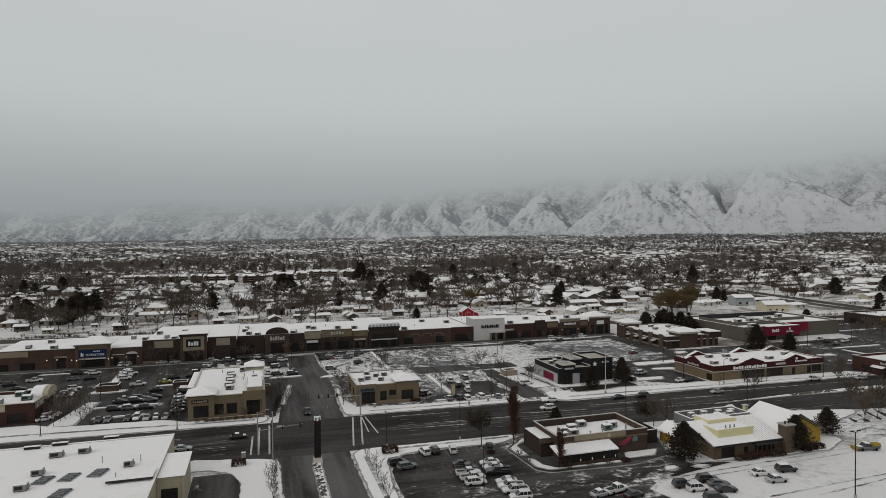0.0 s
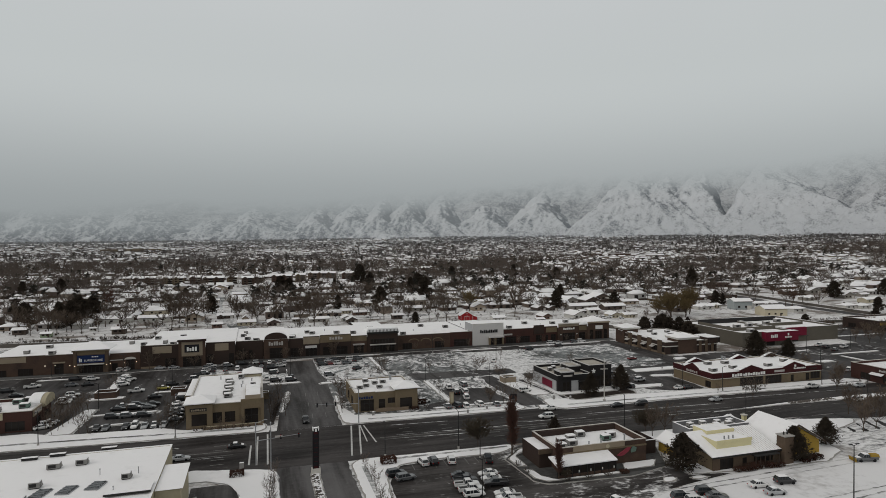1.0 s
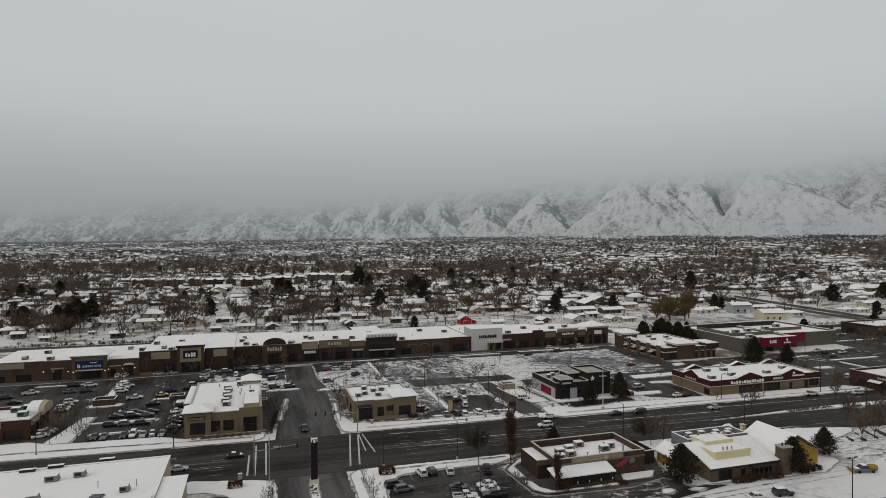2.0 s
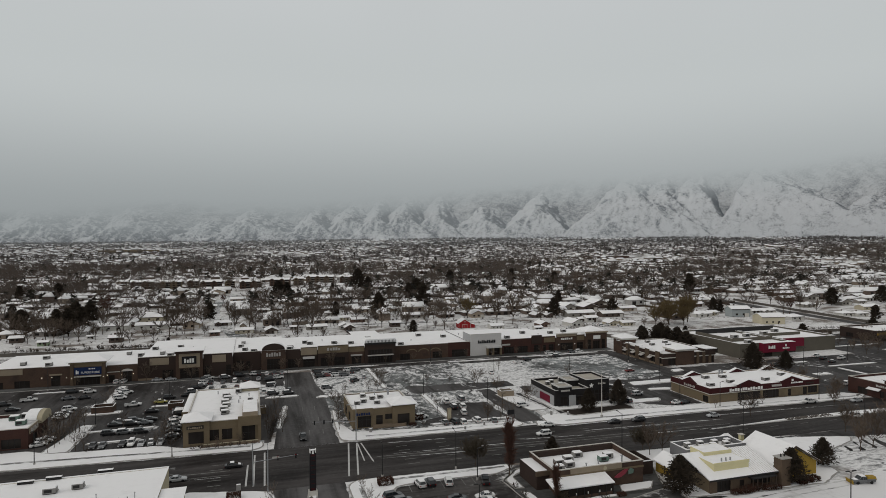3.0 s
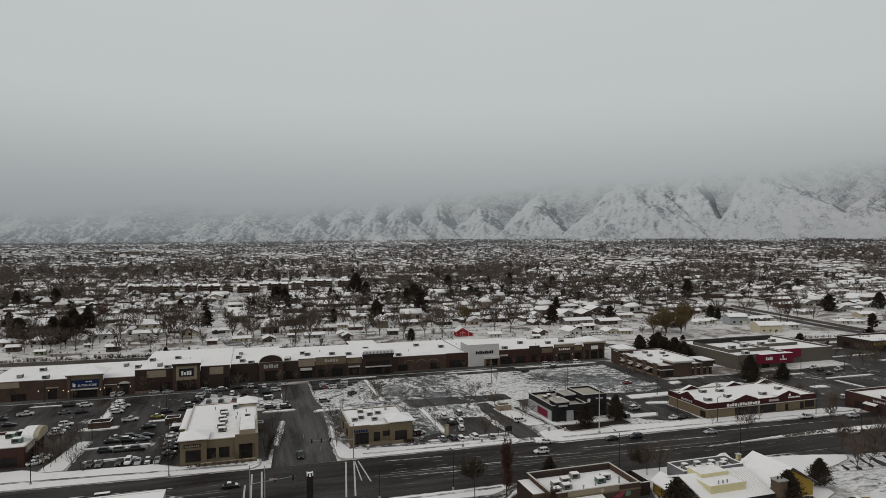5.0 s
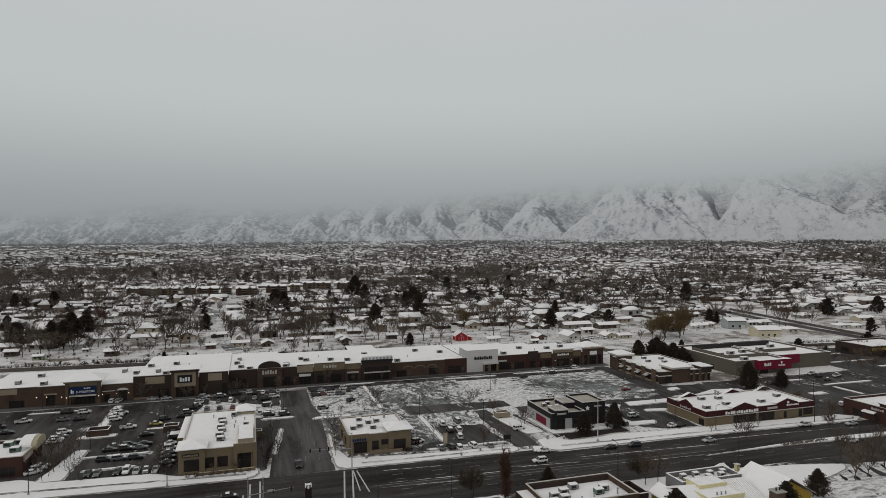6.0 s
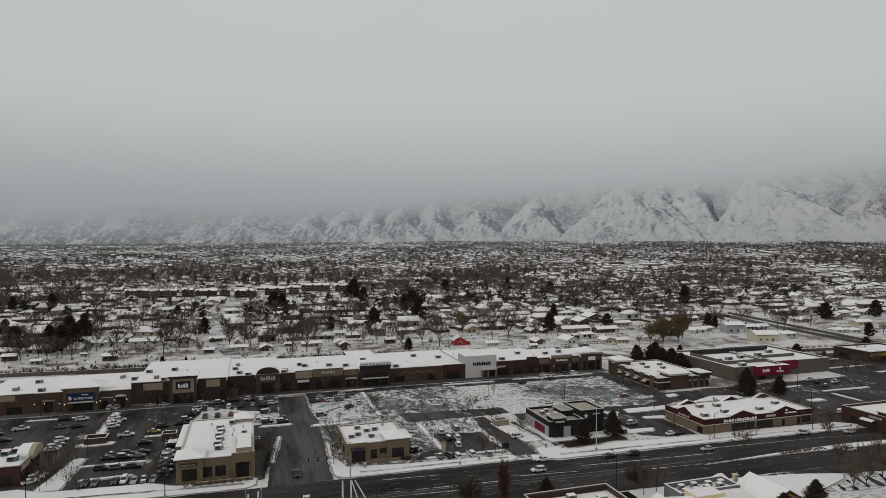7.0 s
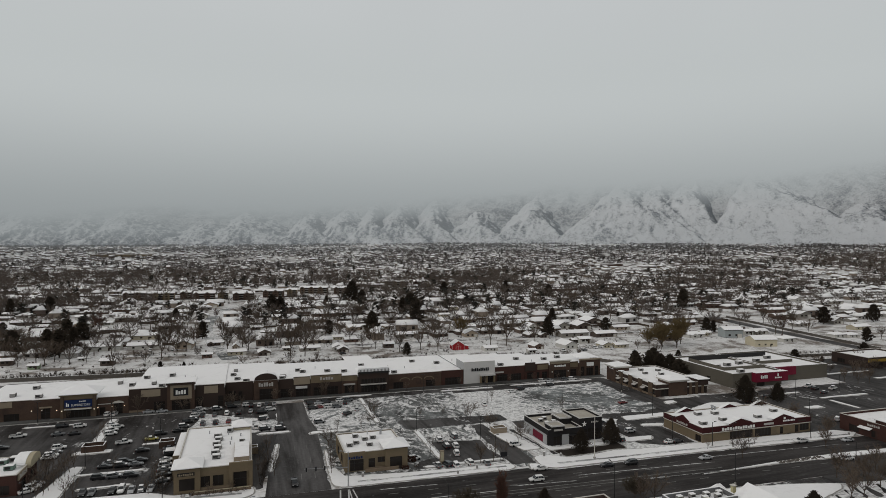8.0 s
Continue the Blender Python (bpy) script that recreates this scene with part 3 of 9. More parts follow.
for k, pts in enumerate(([(60, 233), (104, 233), (104, 243), (60, 246)], [(84.5, 186), (94, 186), (92, 232), (86, 232)], [(53, 192), (84, 190), (83.5, 214), (64.8, 216), (64.8, 200), (56, 199)], [(101.6, 190), (140, 194.8), (140, 198.6), (129, 199), (129, 196), (102.4, 196.6), (100.6, 222), (98.6, 222), (102, 198)], [(129.2, 198), (138, 198), (138, 232), (104, 232), (104, 222), (129.2, 219)],
                         [(176, 240), (187, 240), (187, 292), (178, 292)], [(97.2, 283), (186, 283), (186, 293.2), (97.2, 293.2)], [(25.4, 286), (97, 286), (97, 293), (25.4, 293)], [(169.5, 253.2), (186.5, 252), (186.5, 243), (198.5, 242.1), (210.5, 245.6), (224, 243), (218, 236), (205, 239.3), (186.8, 230.5), (174.4, 223.9), (160.3, 207), (159.6, 187), (147, 187), (138, 192.5), (138.1, 206), (149.1, 222), (142.5, 224.1), (146.8, 230.8), (166.1, 227.5), (173.7, 231), (179.1, 239.6)])):
    sheet("drive_lane", "wet dark drive lane across the car park", pts, 0.027 + k * 0.0006, LOT_DARK, "car park")
for k, pts in enumerate(([(-22, 258), (-4, 246), (12, 247), (12, 262), (-18, 281)], [(26, 242), (50, 242), (50, 285), (26.4, 285)])):
    sheet("snowy_stalls", "snow-covered parking stalls", pts, 0.0245 + k * 0.0005, LOT_PALE, "car park")
for pts in ([(-128, 195.4), (-62, 192.4), (-1.0, 187.4), (-1.0, 188.7), (-62, 193.7), (-128, 196.7)], [(33, 186.0), (82, 184.6), (82, 185.7), (33, 187.3)], [(99.6, 181.8), (160, 179.8), (222, 176.6), (222, 177.8), (160, 181.1), (99.6, 183.2)], [(24.6, 60.5), (25.8, 60.5), (25.6, 148), (24.4, 148)], [(30, 150.3), (64, 149.9), (64, 151.0), (30, 151.5)]):
    sheet("sidewalk", "trodden concrete sidewalk half under snow", pts, 0.246, WALKWAY, "sidewalk")
kerbed("street_island", "thin snowy island beside the side street", [(7.2, 203), (8.1, 203), (11.7, 229), (11.2, 231), (10.2, 230)])
kerbed("mall_walk", "concrete walk with thin snow along the shop fronts", [(-104, 285.6), (-49, 285.6), (-47, 286), (-20, 286), (-8, 292.4), (50, 293.4), (190, 293.4), (190, 300.6), (50, 300.6), (-9.1, 298.6), (-9.3, 291.6), (-104, 291.6)], WET_CONCRETE)


def stripe(x0, y0, x1, y1, w, name="road_marking", z=0.040, worn=True):
    d = Vector((x1 - x0, y1 - y0)).normalized() * (w / 2)
    g = Geo().add([(x0 - d.y, y0 + d.x, z), (x0 + d.y, y0 - d.x, z), (x1 + d.y, y1 - d.x, z), (x1 - d.y, y1 + d.x, z)], [(0, 1, 2, 3)])
    return whole(name, g, PAINT_WORN if worn else PAINT_WHITE, "worn white painted road line", "road marking", "road lines", "structure")


for x, y0, y1 in ((27.0, 156.8, 182.2), (29.4, 157, 182), (0.2, 157.4, 180.4), (2.9, 157, 181.6), (-1.6, 158, 173)):
    stripe(x - (182 - y1) * 0.0 + 0.0, y1, x - 3.6 if x > 20 else x - 0.4, y0, 0.45, worn=False)
stripe(30.6, 181.6, 31.4, 165.2, 0.4, worn=False), stripe(29.6, 182, 29.1, 166.6, 0.35, worn=False)
for y in (160.6, 164.2, 171.6, 175.2):
    for k in range(14):
        x = 40 + k * 12.0
        if y < 166 or x < 150:
            stripe(x, y - (x - 40) * 0.03, x + 3.2, y - 0.1 - (x - 40) * 0.03, 0.22)
        if k < 6:
            stripe(-8 - k * 12, y + k * 0.3, -11.2 - k * 12, y + k * 0.3, 0.22)
stripe(33, 168.6, 150, 163.5, 0.24), stripe(34, 166.8, 150, 161.2, 0.2), stripe(-6, 170, -120, 173, 0.24), stripe(-6, 167, -120, 170, 0.2)
for x in (16.2, 20.4):
    for k in range(3):
        stripe(x + 0.5 - k * 0.05, 194 + k * 14, x + 0.8, 199 + k * 14, 0.12)

for k in range(7):
    stripe(36.6 + k * 2.75, 147.0, 36.4 + k * 2.75, 142.2, 0.12, "parking_line", 0.031), stripe(57.6 + k * 0.9, 143.6 + k * 0.3, 60.0 + k * 0.9, 139.2 + k * 0.3, 0.12, "parking_line", 0.031)
for k in range(9):
    stripe(42.6, 136.0 - k * 2.75, 47.6, 135.9 - k * 2.75, 0.12, "parking_line", 0.031)

# ---------------------------------------------------------------- mountains and cloud
def frame_bearing(x):
    """Degrees east of north for a place along the skyline, 0 to 1 across the first view."""
    return 17.0 + math.degrees(math.atan((x - 0.5) * 2 * math.tan(radians(36))))


def slope_matter(name, rock, snow, lo, hi, lean):
    """Scrub or forest with snow lying between; slopes that face east get a darker colour as shade."""
    n = Nodes(name)
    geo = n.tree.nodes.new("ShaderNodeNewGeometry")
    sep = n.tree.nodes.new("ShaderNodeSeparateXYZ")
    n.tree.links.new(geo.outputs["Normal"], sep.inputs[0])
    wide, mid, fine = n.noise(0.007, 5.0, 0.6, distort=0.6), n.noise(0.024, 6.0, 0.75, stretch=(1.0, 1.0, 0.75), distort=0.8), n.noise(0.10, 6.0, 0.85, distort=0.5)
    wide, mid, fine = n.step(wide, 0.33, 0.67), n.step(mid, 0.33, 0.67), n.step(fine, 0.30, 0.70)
    # The lean term paints shade on east faces; flatter ground keeps more snow.
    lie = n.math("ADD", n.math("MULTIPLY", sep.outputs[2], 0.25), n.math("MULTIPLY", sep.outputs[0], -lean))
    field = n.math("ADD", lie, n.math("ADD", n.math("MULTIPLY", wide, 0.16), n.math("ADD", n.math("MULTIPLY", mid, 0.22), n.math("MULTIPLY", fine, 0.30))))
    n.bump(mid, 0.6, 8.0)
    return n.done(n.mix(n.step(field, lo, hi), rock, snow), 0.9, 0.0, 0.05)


def range_mesh(name, label, A, R, z, mat):
    X, Y = R * np.sin(np.radians(A)), R * np.cos(np.radians(A))
    nr, na = A.shape
    verts = np.stack([X, Y, z + terrain(X, Y) - 4], -1).reshape(-1, 3)
    i, j = np.meshgrid(np.arange(nr - 1), np.arange(na - 1), indexing="ij")
    a = (i * na + j).ravel()
    tris = np.concatenate([np.stack([a, a + 1, a + na + 1], -1), np.stack([a, a + na + 1, a + na], -1)])
    tagged(big_mesh(name, verts, tris, mat), label, "mountain", kind="structure")


def folded(A, R, scale, seed):
    X, Y = R * np.sin(np.radians(A)), R * np.cos(np.radians(A))
    return np.array([[noise.ridged_multi_fractal(Vector((x * scale, y * scale, seed)), 0.95, 2.1, 5, 1.0, 2.0) for x, y in zip(p, q)] for p, q in zip(X, Y)])


def mountains():
    """Three-sided snowy foothills before a darker wooded range that climbs into the cloud."""
    # along the skyline from 0 to 1: place, half-width to the west and east, height in metres
    hills = [(-0.10, 0.09, 0.09, 120), (-0.03, 0.08, 0.09, 100), (0.035, 0.08, 0.09, 105), (0.10, 0.07, 0.07, 95), (0.145, 0.06, 0.09, 100), (0.205, 0.02, 0.018, 42), (0.235, 0.05, 0.04, 75), (0.282, 0.055, 0.08, 100), (0.352, 0.032, 0.04, 115),
             (0.393, 0.04, 0.05, 135), (0.425, 0.03, 0.03, 145), (0.455, 0.036, 0.04, 160), (0.492, 0.036, 0.036, 155), (0.543, 0.042, 0.040, 140), (0.6065, 0.046, 0.044, 190), (0.705, 0.066, 0.10, 305), (0.745, 0.07, 0.06, 275), (0.785, 0.09, 0.046, 310),
             (0.852, 0.044, 0.17, 350), (0.985, 0.09, 0.12, 150), (1.07, 0.08, 0.10, 230), (1.15, 0.08, 0.08, 260)]
    A, R = np.meshgrid(np.linspace(-34, 74, 720), np.linspace(3420, 4150, 70))
    run = R - 3420
    fold, fine = folded(A, R, 0.0042, 3.1), folded(A, R, 0.013, 5.2)
    z, fan, top_of, which = np.zeros_like(A), np.zeros_like(A), np.full_like(A, 100.0), np.zeros_like(A)
    for number, (x, west, east, h) in enumerate(hills):
        c = frame_bearing(x)
        w, e = c - frame_bearing(x - west), frame_bearing(x + east) - c
        back = 30 + 60 * ((x * 7.3) % 1.0)
        climb = h + np.clip(run - back - h / 0.9, 0, None) * min(0.34, 0.06 + h / 700)
        drift_off = A - c + (fold - 1.0) * 0.035 * (w + e) - run / 730 * (0.9 if x < 0.8 else 0.5)
        side = np.where(drift_off < 0, -drift_off / w, drift_off / e) * (h / climb) ** 0.6
        side = np.sqrt(side * side + 0.010) - 0.08
        crest = climb * (1.0 - side) * (1 + 0.04 * (fine - 1))
        body = np.minimum(crest, (run - back) * 0.9)
        over = body > z
        z = np.where(over, body, z)
        fan, top_of, which = np.where(over, drift_off * 62 / (np.clip(climb - body, 0, None) + 0.35 * h), fan), np.where(over, h, top_of), np.where(over, number, which)
    # spurs and gullies that fan out below each peak
    rib = np.array([[noise.ridged_multi_fractal(Vector((f * 6.0 + q * 5.3, (h - v) * 0.010 + q, a * 0.25)) + 0.25 * noise.noise_vector(Vector((a * 1.2, v * 0.02, 9.0))), 0.9, 2.1, 5, 1.0, 2.0) for f, h, v, q, a in zip(*rows)] for rows in zip(fan, top_of, z, which, A)])
    z = np.maximum(z * (0.95 + 0.04 * fold) + ((rib - 1.2) * 10 + (fine - 1.0) * 6 + (fold - 1.0) * 4) * np.clip(z / 90, 0, 1), 0)
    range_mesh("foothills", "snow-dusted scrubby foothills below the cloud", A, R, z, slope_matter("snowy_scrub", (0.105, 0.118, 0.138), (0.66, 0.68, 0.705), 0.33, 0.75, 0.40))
    A, R = np.meshgrid(np.linspace(-36, 76, 360), np.linspace(3700, 4780, 60))
    d = (R - 3700) / 1080
    fold = folded(A, R, 0.0024, 7.7)
    top = np.interp(A, [-36, 0, 17, 30, 40, 50, 76], [420, 480, 620, 760, 900, 860, 800])
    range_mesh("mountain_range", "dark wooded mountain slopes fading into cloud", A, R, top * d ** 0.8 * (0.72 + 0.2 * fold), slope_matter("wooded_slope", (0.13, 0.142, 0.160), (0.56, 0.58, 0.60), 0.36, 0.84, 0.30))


mountains()


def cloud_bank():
    """Low cloud and haze as one curved glowing sheet: it veils the foothills and hides the upper slopes, thin at its
    foot and dense above.
    """
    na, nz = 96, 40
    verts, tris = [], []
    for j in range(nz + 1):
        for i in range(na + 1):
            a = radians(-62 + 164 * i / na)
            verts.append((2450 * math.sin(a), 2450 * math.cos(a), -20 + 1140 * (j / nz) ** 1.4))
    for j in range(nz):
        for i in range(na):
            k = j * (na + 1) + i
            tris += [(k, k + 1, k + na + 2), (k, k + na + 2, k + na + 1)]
    n = Nodes("cloud_haze_glow")
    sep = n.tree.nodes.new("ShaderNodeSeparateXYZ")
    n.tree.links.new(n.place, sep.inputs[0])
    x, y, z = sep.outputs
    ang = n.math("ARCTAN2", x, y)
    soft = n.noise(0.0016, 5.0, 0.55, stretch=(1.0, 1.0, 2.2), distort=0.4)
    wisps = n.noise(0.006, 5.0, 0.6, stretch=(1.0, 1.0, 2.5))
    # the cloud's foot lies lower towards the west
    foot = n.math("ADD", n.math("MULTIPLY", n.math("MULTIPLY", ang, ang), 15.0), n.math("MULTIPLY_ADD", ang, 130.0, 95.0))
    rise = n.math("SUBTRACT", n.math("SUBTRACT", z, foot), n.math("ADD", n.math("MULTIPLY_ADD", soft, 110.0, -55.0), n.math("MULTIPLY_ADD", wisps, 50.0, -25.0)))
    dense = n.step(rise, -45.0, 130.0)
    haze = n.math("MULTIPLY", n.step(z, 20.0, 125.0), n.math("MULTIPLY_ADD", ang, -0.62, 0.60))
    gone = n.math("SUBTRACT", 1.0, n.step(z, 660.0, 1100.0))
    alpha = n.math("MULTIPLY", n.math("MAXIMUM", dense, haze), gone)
    # The sheet's own glow sets the brightness of cloud and haze, paler higher up.
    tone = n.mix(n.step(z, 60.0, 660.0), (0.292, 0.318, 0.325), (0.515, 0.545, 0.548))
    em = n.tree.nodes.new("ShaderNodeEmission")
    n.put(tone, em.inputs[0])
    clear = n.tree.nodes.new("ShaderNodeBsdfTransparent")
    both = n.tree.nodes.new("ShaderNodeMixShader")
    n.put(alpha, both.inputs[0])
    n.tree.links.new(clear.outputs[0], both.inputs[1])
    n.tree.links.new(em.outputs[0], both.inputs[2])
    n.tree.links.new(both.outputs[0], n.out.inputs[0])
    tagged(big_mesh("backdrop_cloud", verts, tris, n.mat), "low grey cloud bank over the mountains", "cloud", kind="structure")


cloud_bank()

# ---------------------------------------------------------------- buildings


def side_matrix(side, x0, x1, y0, y1):
    """The wall's own frame: u along it, v inwards, z up."""
    if side == "south":
        return pose(x0, y0, 0), x1 - x0
    if side == "east":
        return pose(x1, y0, 0, 0, 0, 90), y1 - y0
    if side == "north":
        return pose(x1, y1, 0, 0, 0, 180), x1 - x0
    return pose(x0, y1, 0, 0, 0, -90), y1 - y0


def pierced(geo, m, length, z0, z1, thick, holes, start=0.0):
    """One wall with real openings (u0, u1, z0, z1)."""
    us = sorted({start, length - start, *[h[0] for h in holes], *[h[1] for h in holes]})
    zs = sorted({z0, z1, *[h[2] for h in holes], *[h[3] for h in holes]})
    nu, nz = len(us) - 1, len(zs) - 1

    def solid(i, j):
        if not (0 <= i < nu and 0 <= j < nz):
            return False
        u, z = (us[i] + us[i + 1]) / 2, (zs[j] + zs[j + 1]) / 2
        return not any(h[0] < u < h[1] and h[2] < z < h[3] for h in holes)

    spots, faces = {}, []

    def at(i, j, k):
        return spots.setdefault((i, j, k), len(spots))

    for i in range(nu):
        for j in range(nz):
            if not solid(i, j):
                continue
            faces.append((at(i, j, 0), at(i + 1, j, 0), at(i + 1, j + 1, 0), at(i, j + 1, 0)))
            faces.append((at(i, j + 1, 1), at(i + 1, j + 1, 1), at(i + 1, j, 1), at(i, j, 1)))
            for di, dj, (a, b), (c, d) in ((-1, 0, (0, 0), (0, 1)), (1, 0, (1, 1), (1, 0)), (0, -1, (1, 0), (0, 0)), (0, 1, (0, 1), (1, 1))):
                if not solid(i + di, j + dj):
                    faces.append((at(i + a, j + b, 0), at(i + c, j + d, 0), at(i + c, j + d, 1), at(i + a, j + b, 1)))
    geo.add([(us[i], thick * k, zs[j]) for i, j, k in spots], faces, m)


def glaze(parent, m, hole, wide=2.0, name="window", framed=DARK_METAL, inset=0.22):
    u0, u1, a, b = hole[:4]
    top = part(name, Geo().box(u0 + 0.01, u1 - 0.01, inset, inset + 0.05, a + 0.01, b - 0.01, m), GLASS, parent)
    g = Geo()
    n = max(1, round((u1 - u0) / wide))
    for i in range(n + 1):
        u = u0 + (u1 - u0) * i / n
        g.box(max(u0, u - 0.05), min(u1, u + 0.05), inset - 0.06, inset - 0.004, a, b, m)
    g.box(u0, u1, inset - 0.062, inset - 0.006, a, a + 0.1, m), g.box(u0, u1, inset - 0.062, inset - 0.006, b - 0.1, b, m)
    if b - a > 3.2:
        g.box(u0, u1, inset - 0.062, inset - 0.006, a + 2.4, a + 2.5, m)
    part("window_frame", g, framed, top)
    return top


def building(name, label, category, x0, x1, y0, y1, h, wall, roof=0.9, cap=TRIM, group="", south=(), west=(), east=(), thick=0.35, roof_mat=None, wall_side=None, deck=None):
    """A flat-roofed building: pierced walls, coping, a snow-covered roof behind a parapet, glazed openings.
    deck: the roof's height where only the front wall stands above it."""
    top = thing(name, label, category, group)
    openings = {"south": south, "west": west, "east": east, "north": ()}
    for side in ("south", "west", "east", "north"):
        m, length = side_matrix(side, x0, x1, y0, y1)
        g = Geo()
        pierced(g, m, length, 0, h if side == "south" or deck is None else deck, thick, openings[side], thick if side in ("west", "east") else 0.0)
        part("wall", g, wall if side in ("south",) or wall_side is None else wall_side, top)
        for hole in openings[side]:
            kind = hole[4] if len(hole) > 4 else "window"
            glaze(top, m, hole, 1.6, "door" if kind == "door" else "window")
    g = Geo()
    t = thick
    if deck is not None:
        part("coping", g.box(x0, x1, y0 - 0.08, y0 + t, h + 0.002, h + 0.14), cap, top)
        part("roof", Geo().box(x0, x1, y0 + t + 0.002, y1 + 0.1, deck + 0.002, deck + 0.2), DARK_METAL, top)
        part("roof_snow", drift(x0 - 0.05, x1 + 0.05, y0 + t + 0.004, y1 + 0.2, deck + 0.204), roof_mat or ROOF_SNOW, top, "even blanket of snow")
        return top
    for a, b, c, d in ((x0 - 0.08, x1 + 0.08, y0 - 0.08, y0 + t), (x0 - 0.08, x1 + 0.08, y1 - t, y1 + 0.08), (x0 - 0.08, x0 + t, y0 + t, y1 - t), (x1 - t, x1 + 0.08, y0 + t, y1 - t)):
        g.box(a, b, c, d, h + 0.002, h + 0.14)
    part("coping", g, cap, top)
    part("roof", Geo().box(x0 + t, x1 - t, y0 + t, y1 - t, h - roof - 0.3, h - roof), DARK_METAL, top)
    part("roof_snow", drift(x0 + t, x1 - t, y0 + t, y1 - t, h - roof + 0.004), roof_mat or ROOF_SNOW, top, "even blanket of snow")
    return top


def drift(x0, x1, y0, y1, z, depth=0.16, cell=2.2):
    """A blanket of snow that thins at its rim and lies a little uneven."""
    nx, ny = max(2, int((x1 - x0) / cell)), max(2, int((y1 - y0) / cell))
    g = Geo()
    vs = []
    for j in range(ny + 1):
        for i in range(nx + 1):
            x, y = x0 + (x1 - x0) * i / nx, y0 + (y1 - y0) * j / ny
            edge = 0.35 if i in (0, nx) or j in (0, ny) else 1.0
            vs.append((x, y, z + depth * edge * (0.75 + 0.5 * noise.noise(Vector((x * 0.23, y * 0.23, z))))))
    k = nx + 1
    rim = [i for i in range(k)] + [j * k + nx for j in range(1, ny + 1)] + [ny * k + i for i in range(nx - 1, -1, -1)] + [j * k for j in range(ny - 1, 0, -1)]
    low = [(vs[i][0], vs[i][1], z) for i in rim]
    n = len(vs)
    faces = [(j * k + i, j * k + i + 1, (j + 1) * k + i + 1, (j + 1) * k + i) for j in range(ny) for i in range(nx)]
    r = len(rim)
    faces += [(n + a, n + (a + 1) % r, rim[(a + 1) % r], rim[a]) for a in range(r)]
    return g.add(vs + low, faces)


def band(parent, name, x0, x1, y, z0, z1, material, proud=0.12, label=""):
    """A panel standing proud of a south wall."""
    return part(name, Geo().box(x0, x1, y - proud, y - 0.003, z0, z1), material, parent, label)


def bars(parent, x0, x1, y, z0, z1, n, material=WHITE_SIGN, proud=0.22, side=None):
    """Raised bars in place of lettering that is not to be read."""
    w = (x1 - x0) / n
    for i in range(n):
        up = z1 - (0.25 * (z1 - z0) if i % 3 == 1 else 0.0)
        a, b = x0 + i * w + w * 0.14, x0 + (i + 1) * w - w * 0.14
        g = Geo().box(a, b, y - proud, y - 0.1, z0, up) if side is None else Geo().box(y - proud, y - 0.1, a, b, z0, up)
        part("sign_bar", g, material, parent)


def lettering(text, x0, x1, y, z, material, parent):
    """Raised letters on a wall that faces south, fitted between x0 and x1."""
    cu = bpy.data.curves.new("lettering", "FONT")
    cu.body, cu.extrude = text, 0.04
    tmp = new("lettering", cu)
    bpy.context.view_layer.update()
    me = bpy.data.meshes.new_from_object(tmp.evaluated_get(bpy.context.evaluated_depsgraph_get()))
    bpy.data.objects.remove(tmp)
    xs = [v.co.x for v in me.vertices]
    s = (x1 - x0) / (max(xs) - min(xs))
    me.transform(pose(x0, y, z) @ pose(0, 0, 0, 90) @ Matrix.Diagonal((s, s, 1, 1)) @ Matrix.Translation((-min(xs), 0, 0)))
    me.materials.append(material)
    ob = new("lettering", me)
    ob.parent = parent
    return tagged(ob, "raised white letters")


def rooftop_unit(x, y, z, w=2.2, d=1.8, h=1.3, mat=UNIT_GREY, turn=0.0, group="rooftop units"):
    top = thing("rooftop_unit", "grey sheet-metal rooftop air unit with snow on top", "air unit", group, pose(x, y, z, 0, 0, turn))
    part("curb", Geo().box(-w / 2 + 0.1, w / 2 - 0.1, -d / 2 + 0.1, d / 2 - 0.1, 0, 0.3), DARK_METAL, top)
    part("housing", Geo().box(-w / 2, w / 2, -d / 2, d / 2, 0.3, h, taper=0.03), mat, top)
    part("grille", Geo().box(-w * 0.38, w * 0.2, -d / 2 - 0.03, -d / 2 - 0.003, 0.5, h - 0.2), DARK_METAL, top)
    part("hood", Geo().wallshape([(w / 2 + 0.003, 0.5), (w / 2 + 0.28, 0.5), (w / 2 + 0.003, h - 0.3)], -d * 0.3, d * 0.3), mat, top)
    part("snow_cap", Geo().box(-w / 2 + 0.05, w / 2 - 0.05, -d / 2 + 0.05, d / 2 - 0.05, h + 0.003, h + 0.16, taper=0.1), ROOF_SNOW, top)
    return top


def vent(x, y, z, h=0.9, r=0.16):
    top = thing("roof_vent", "small metal roof vent pipe with a cowl", "vent", "roof vents", pose(x, y, z))
    part("pipe", Geo().tube((0, 0, 0), (0, 0, h), r, r, 8), GALVANISED, top)
    part("cowl", Geo().tube((0, 0, h), (0, 0, h + 0.2), r * 2, r * 0.8, 8), GALVANISED, top)


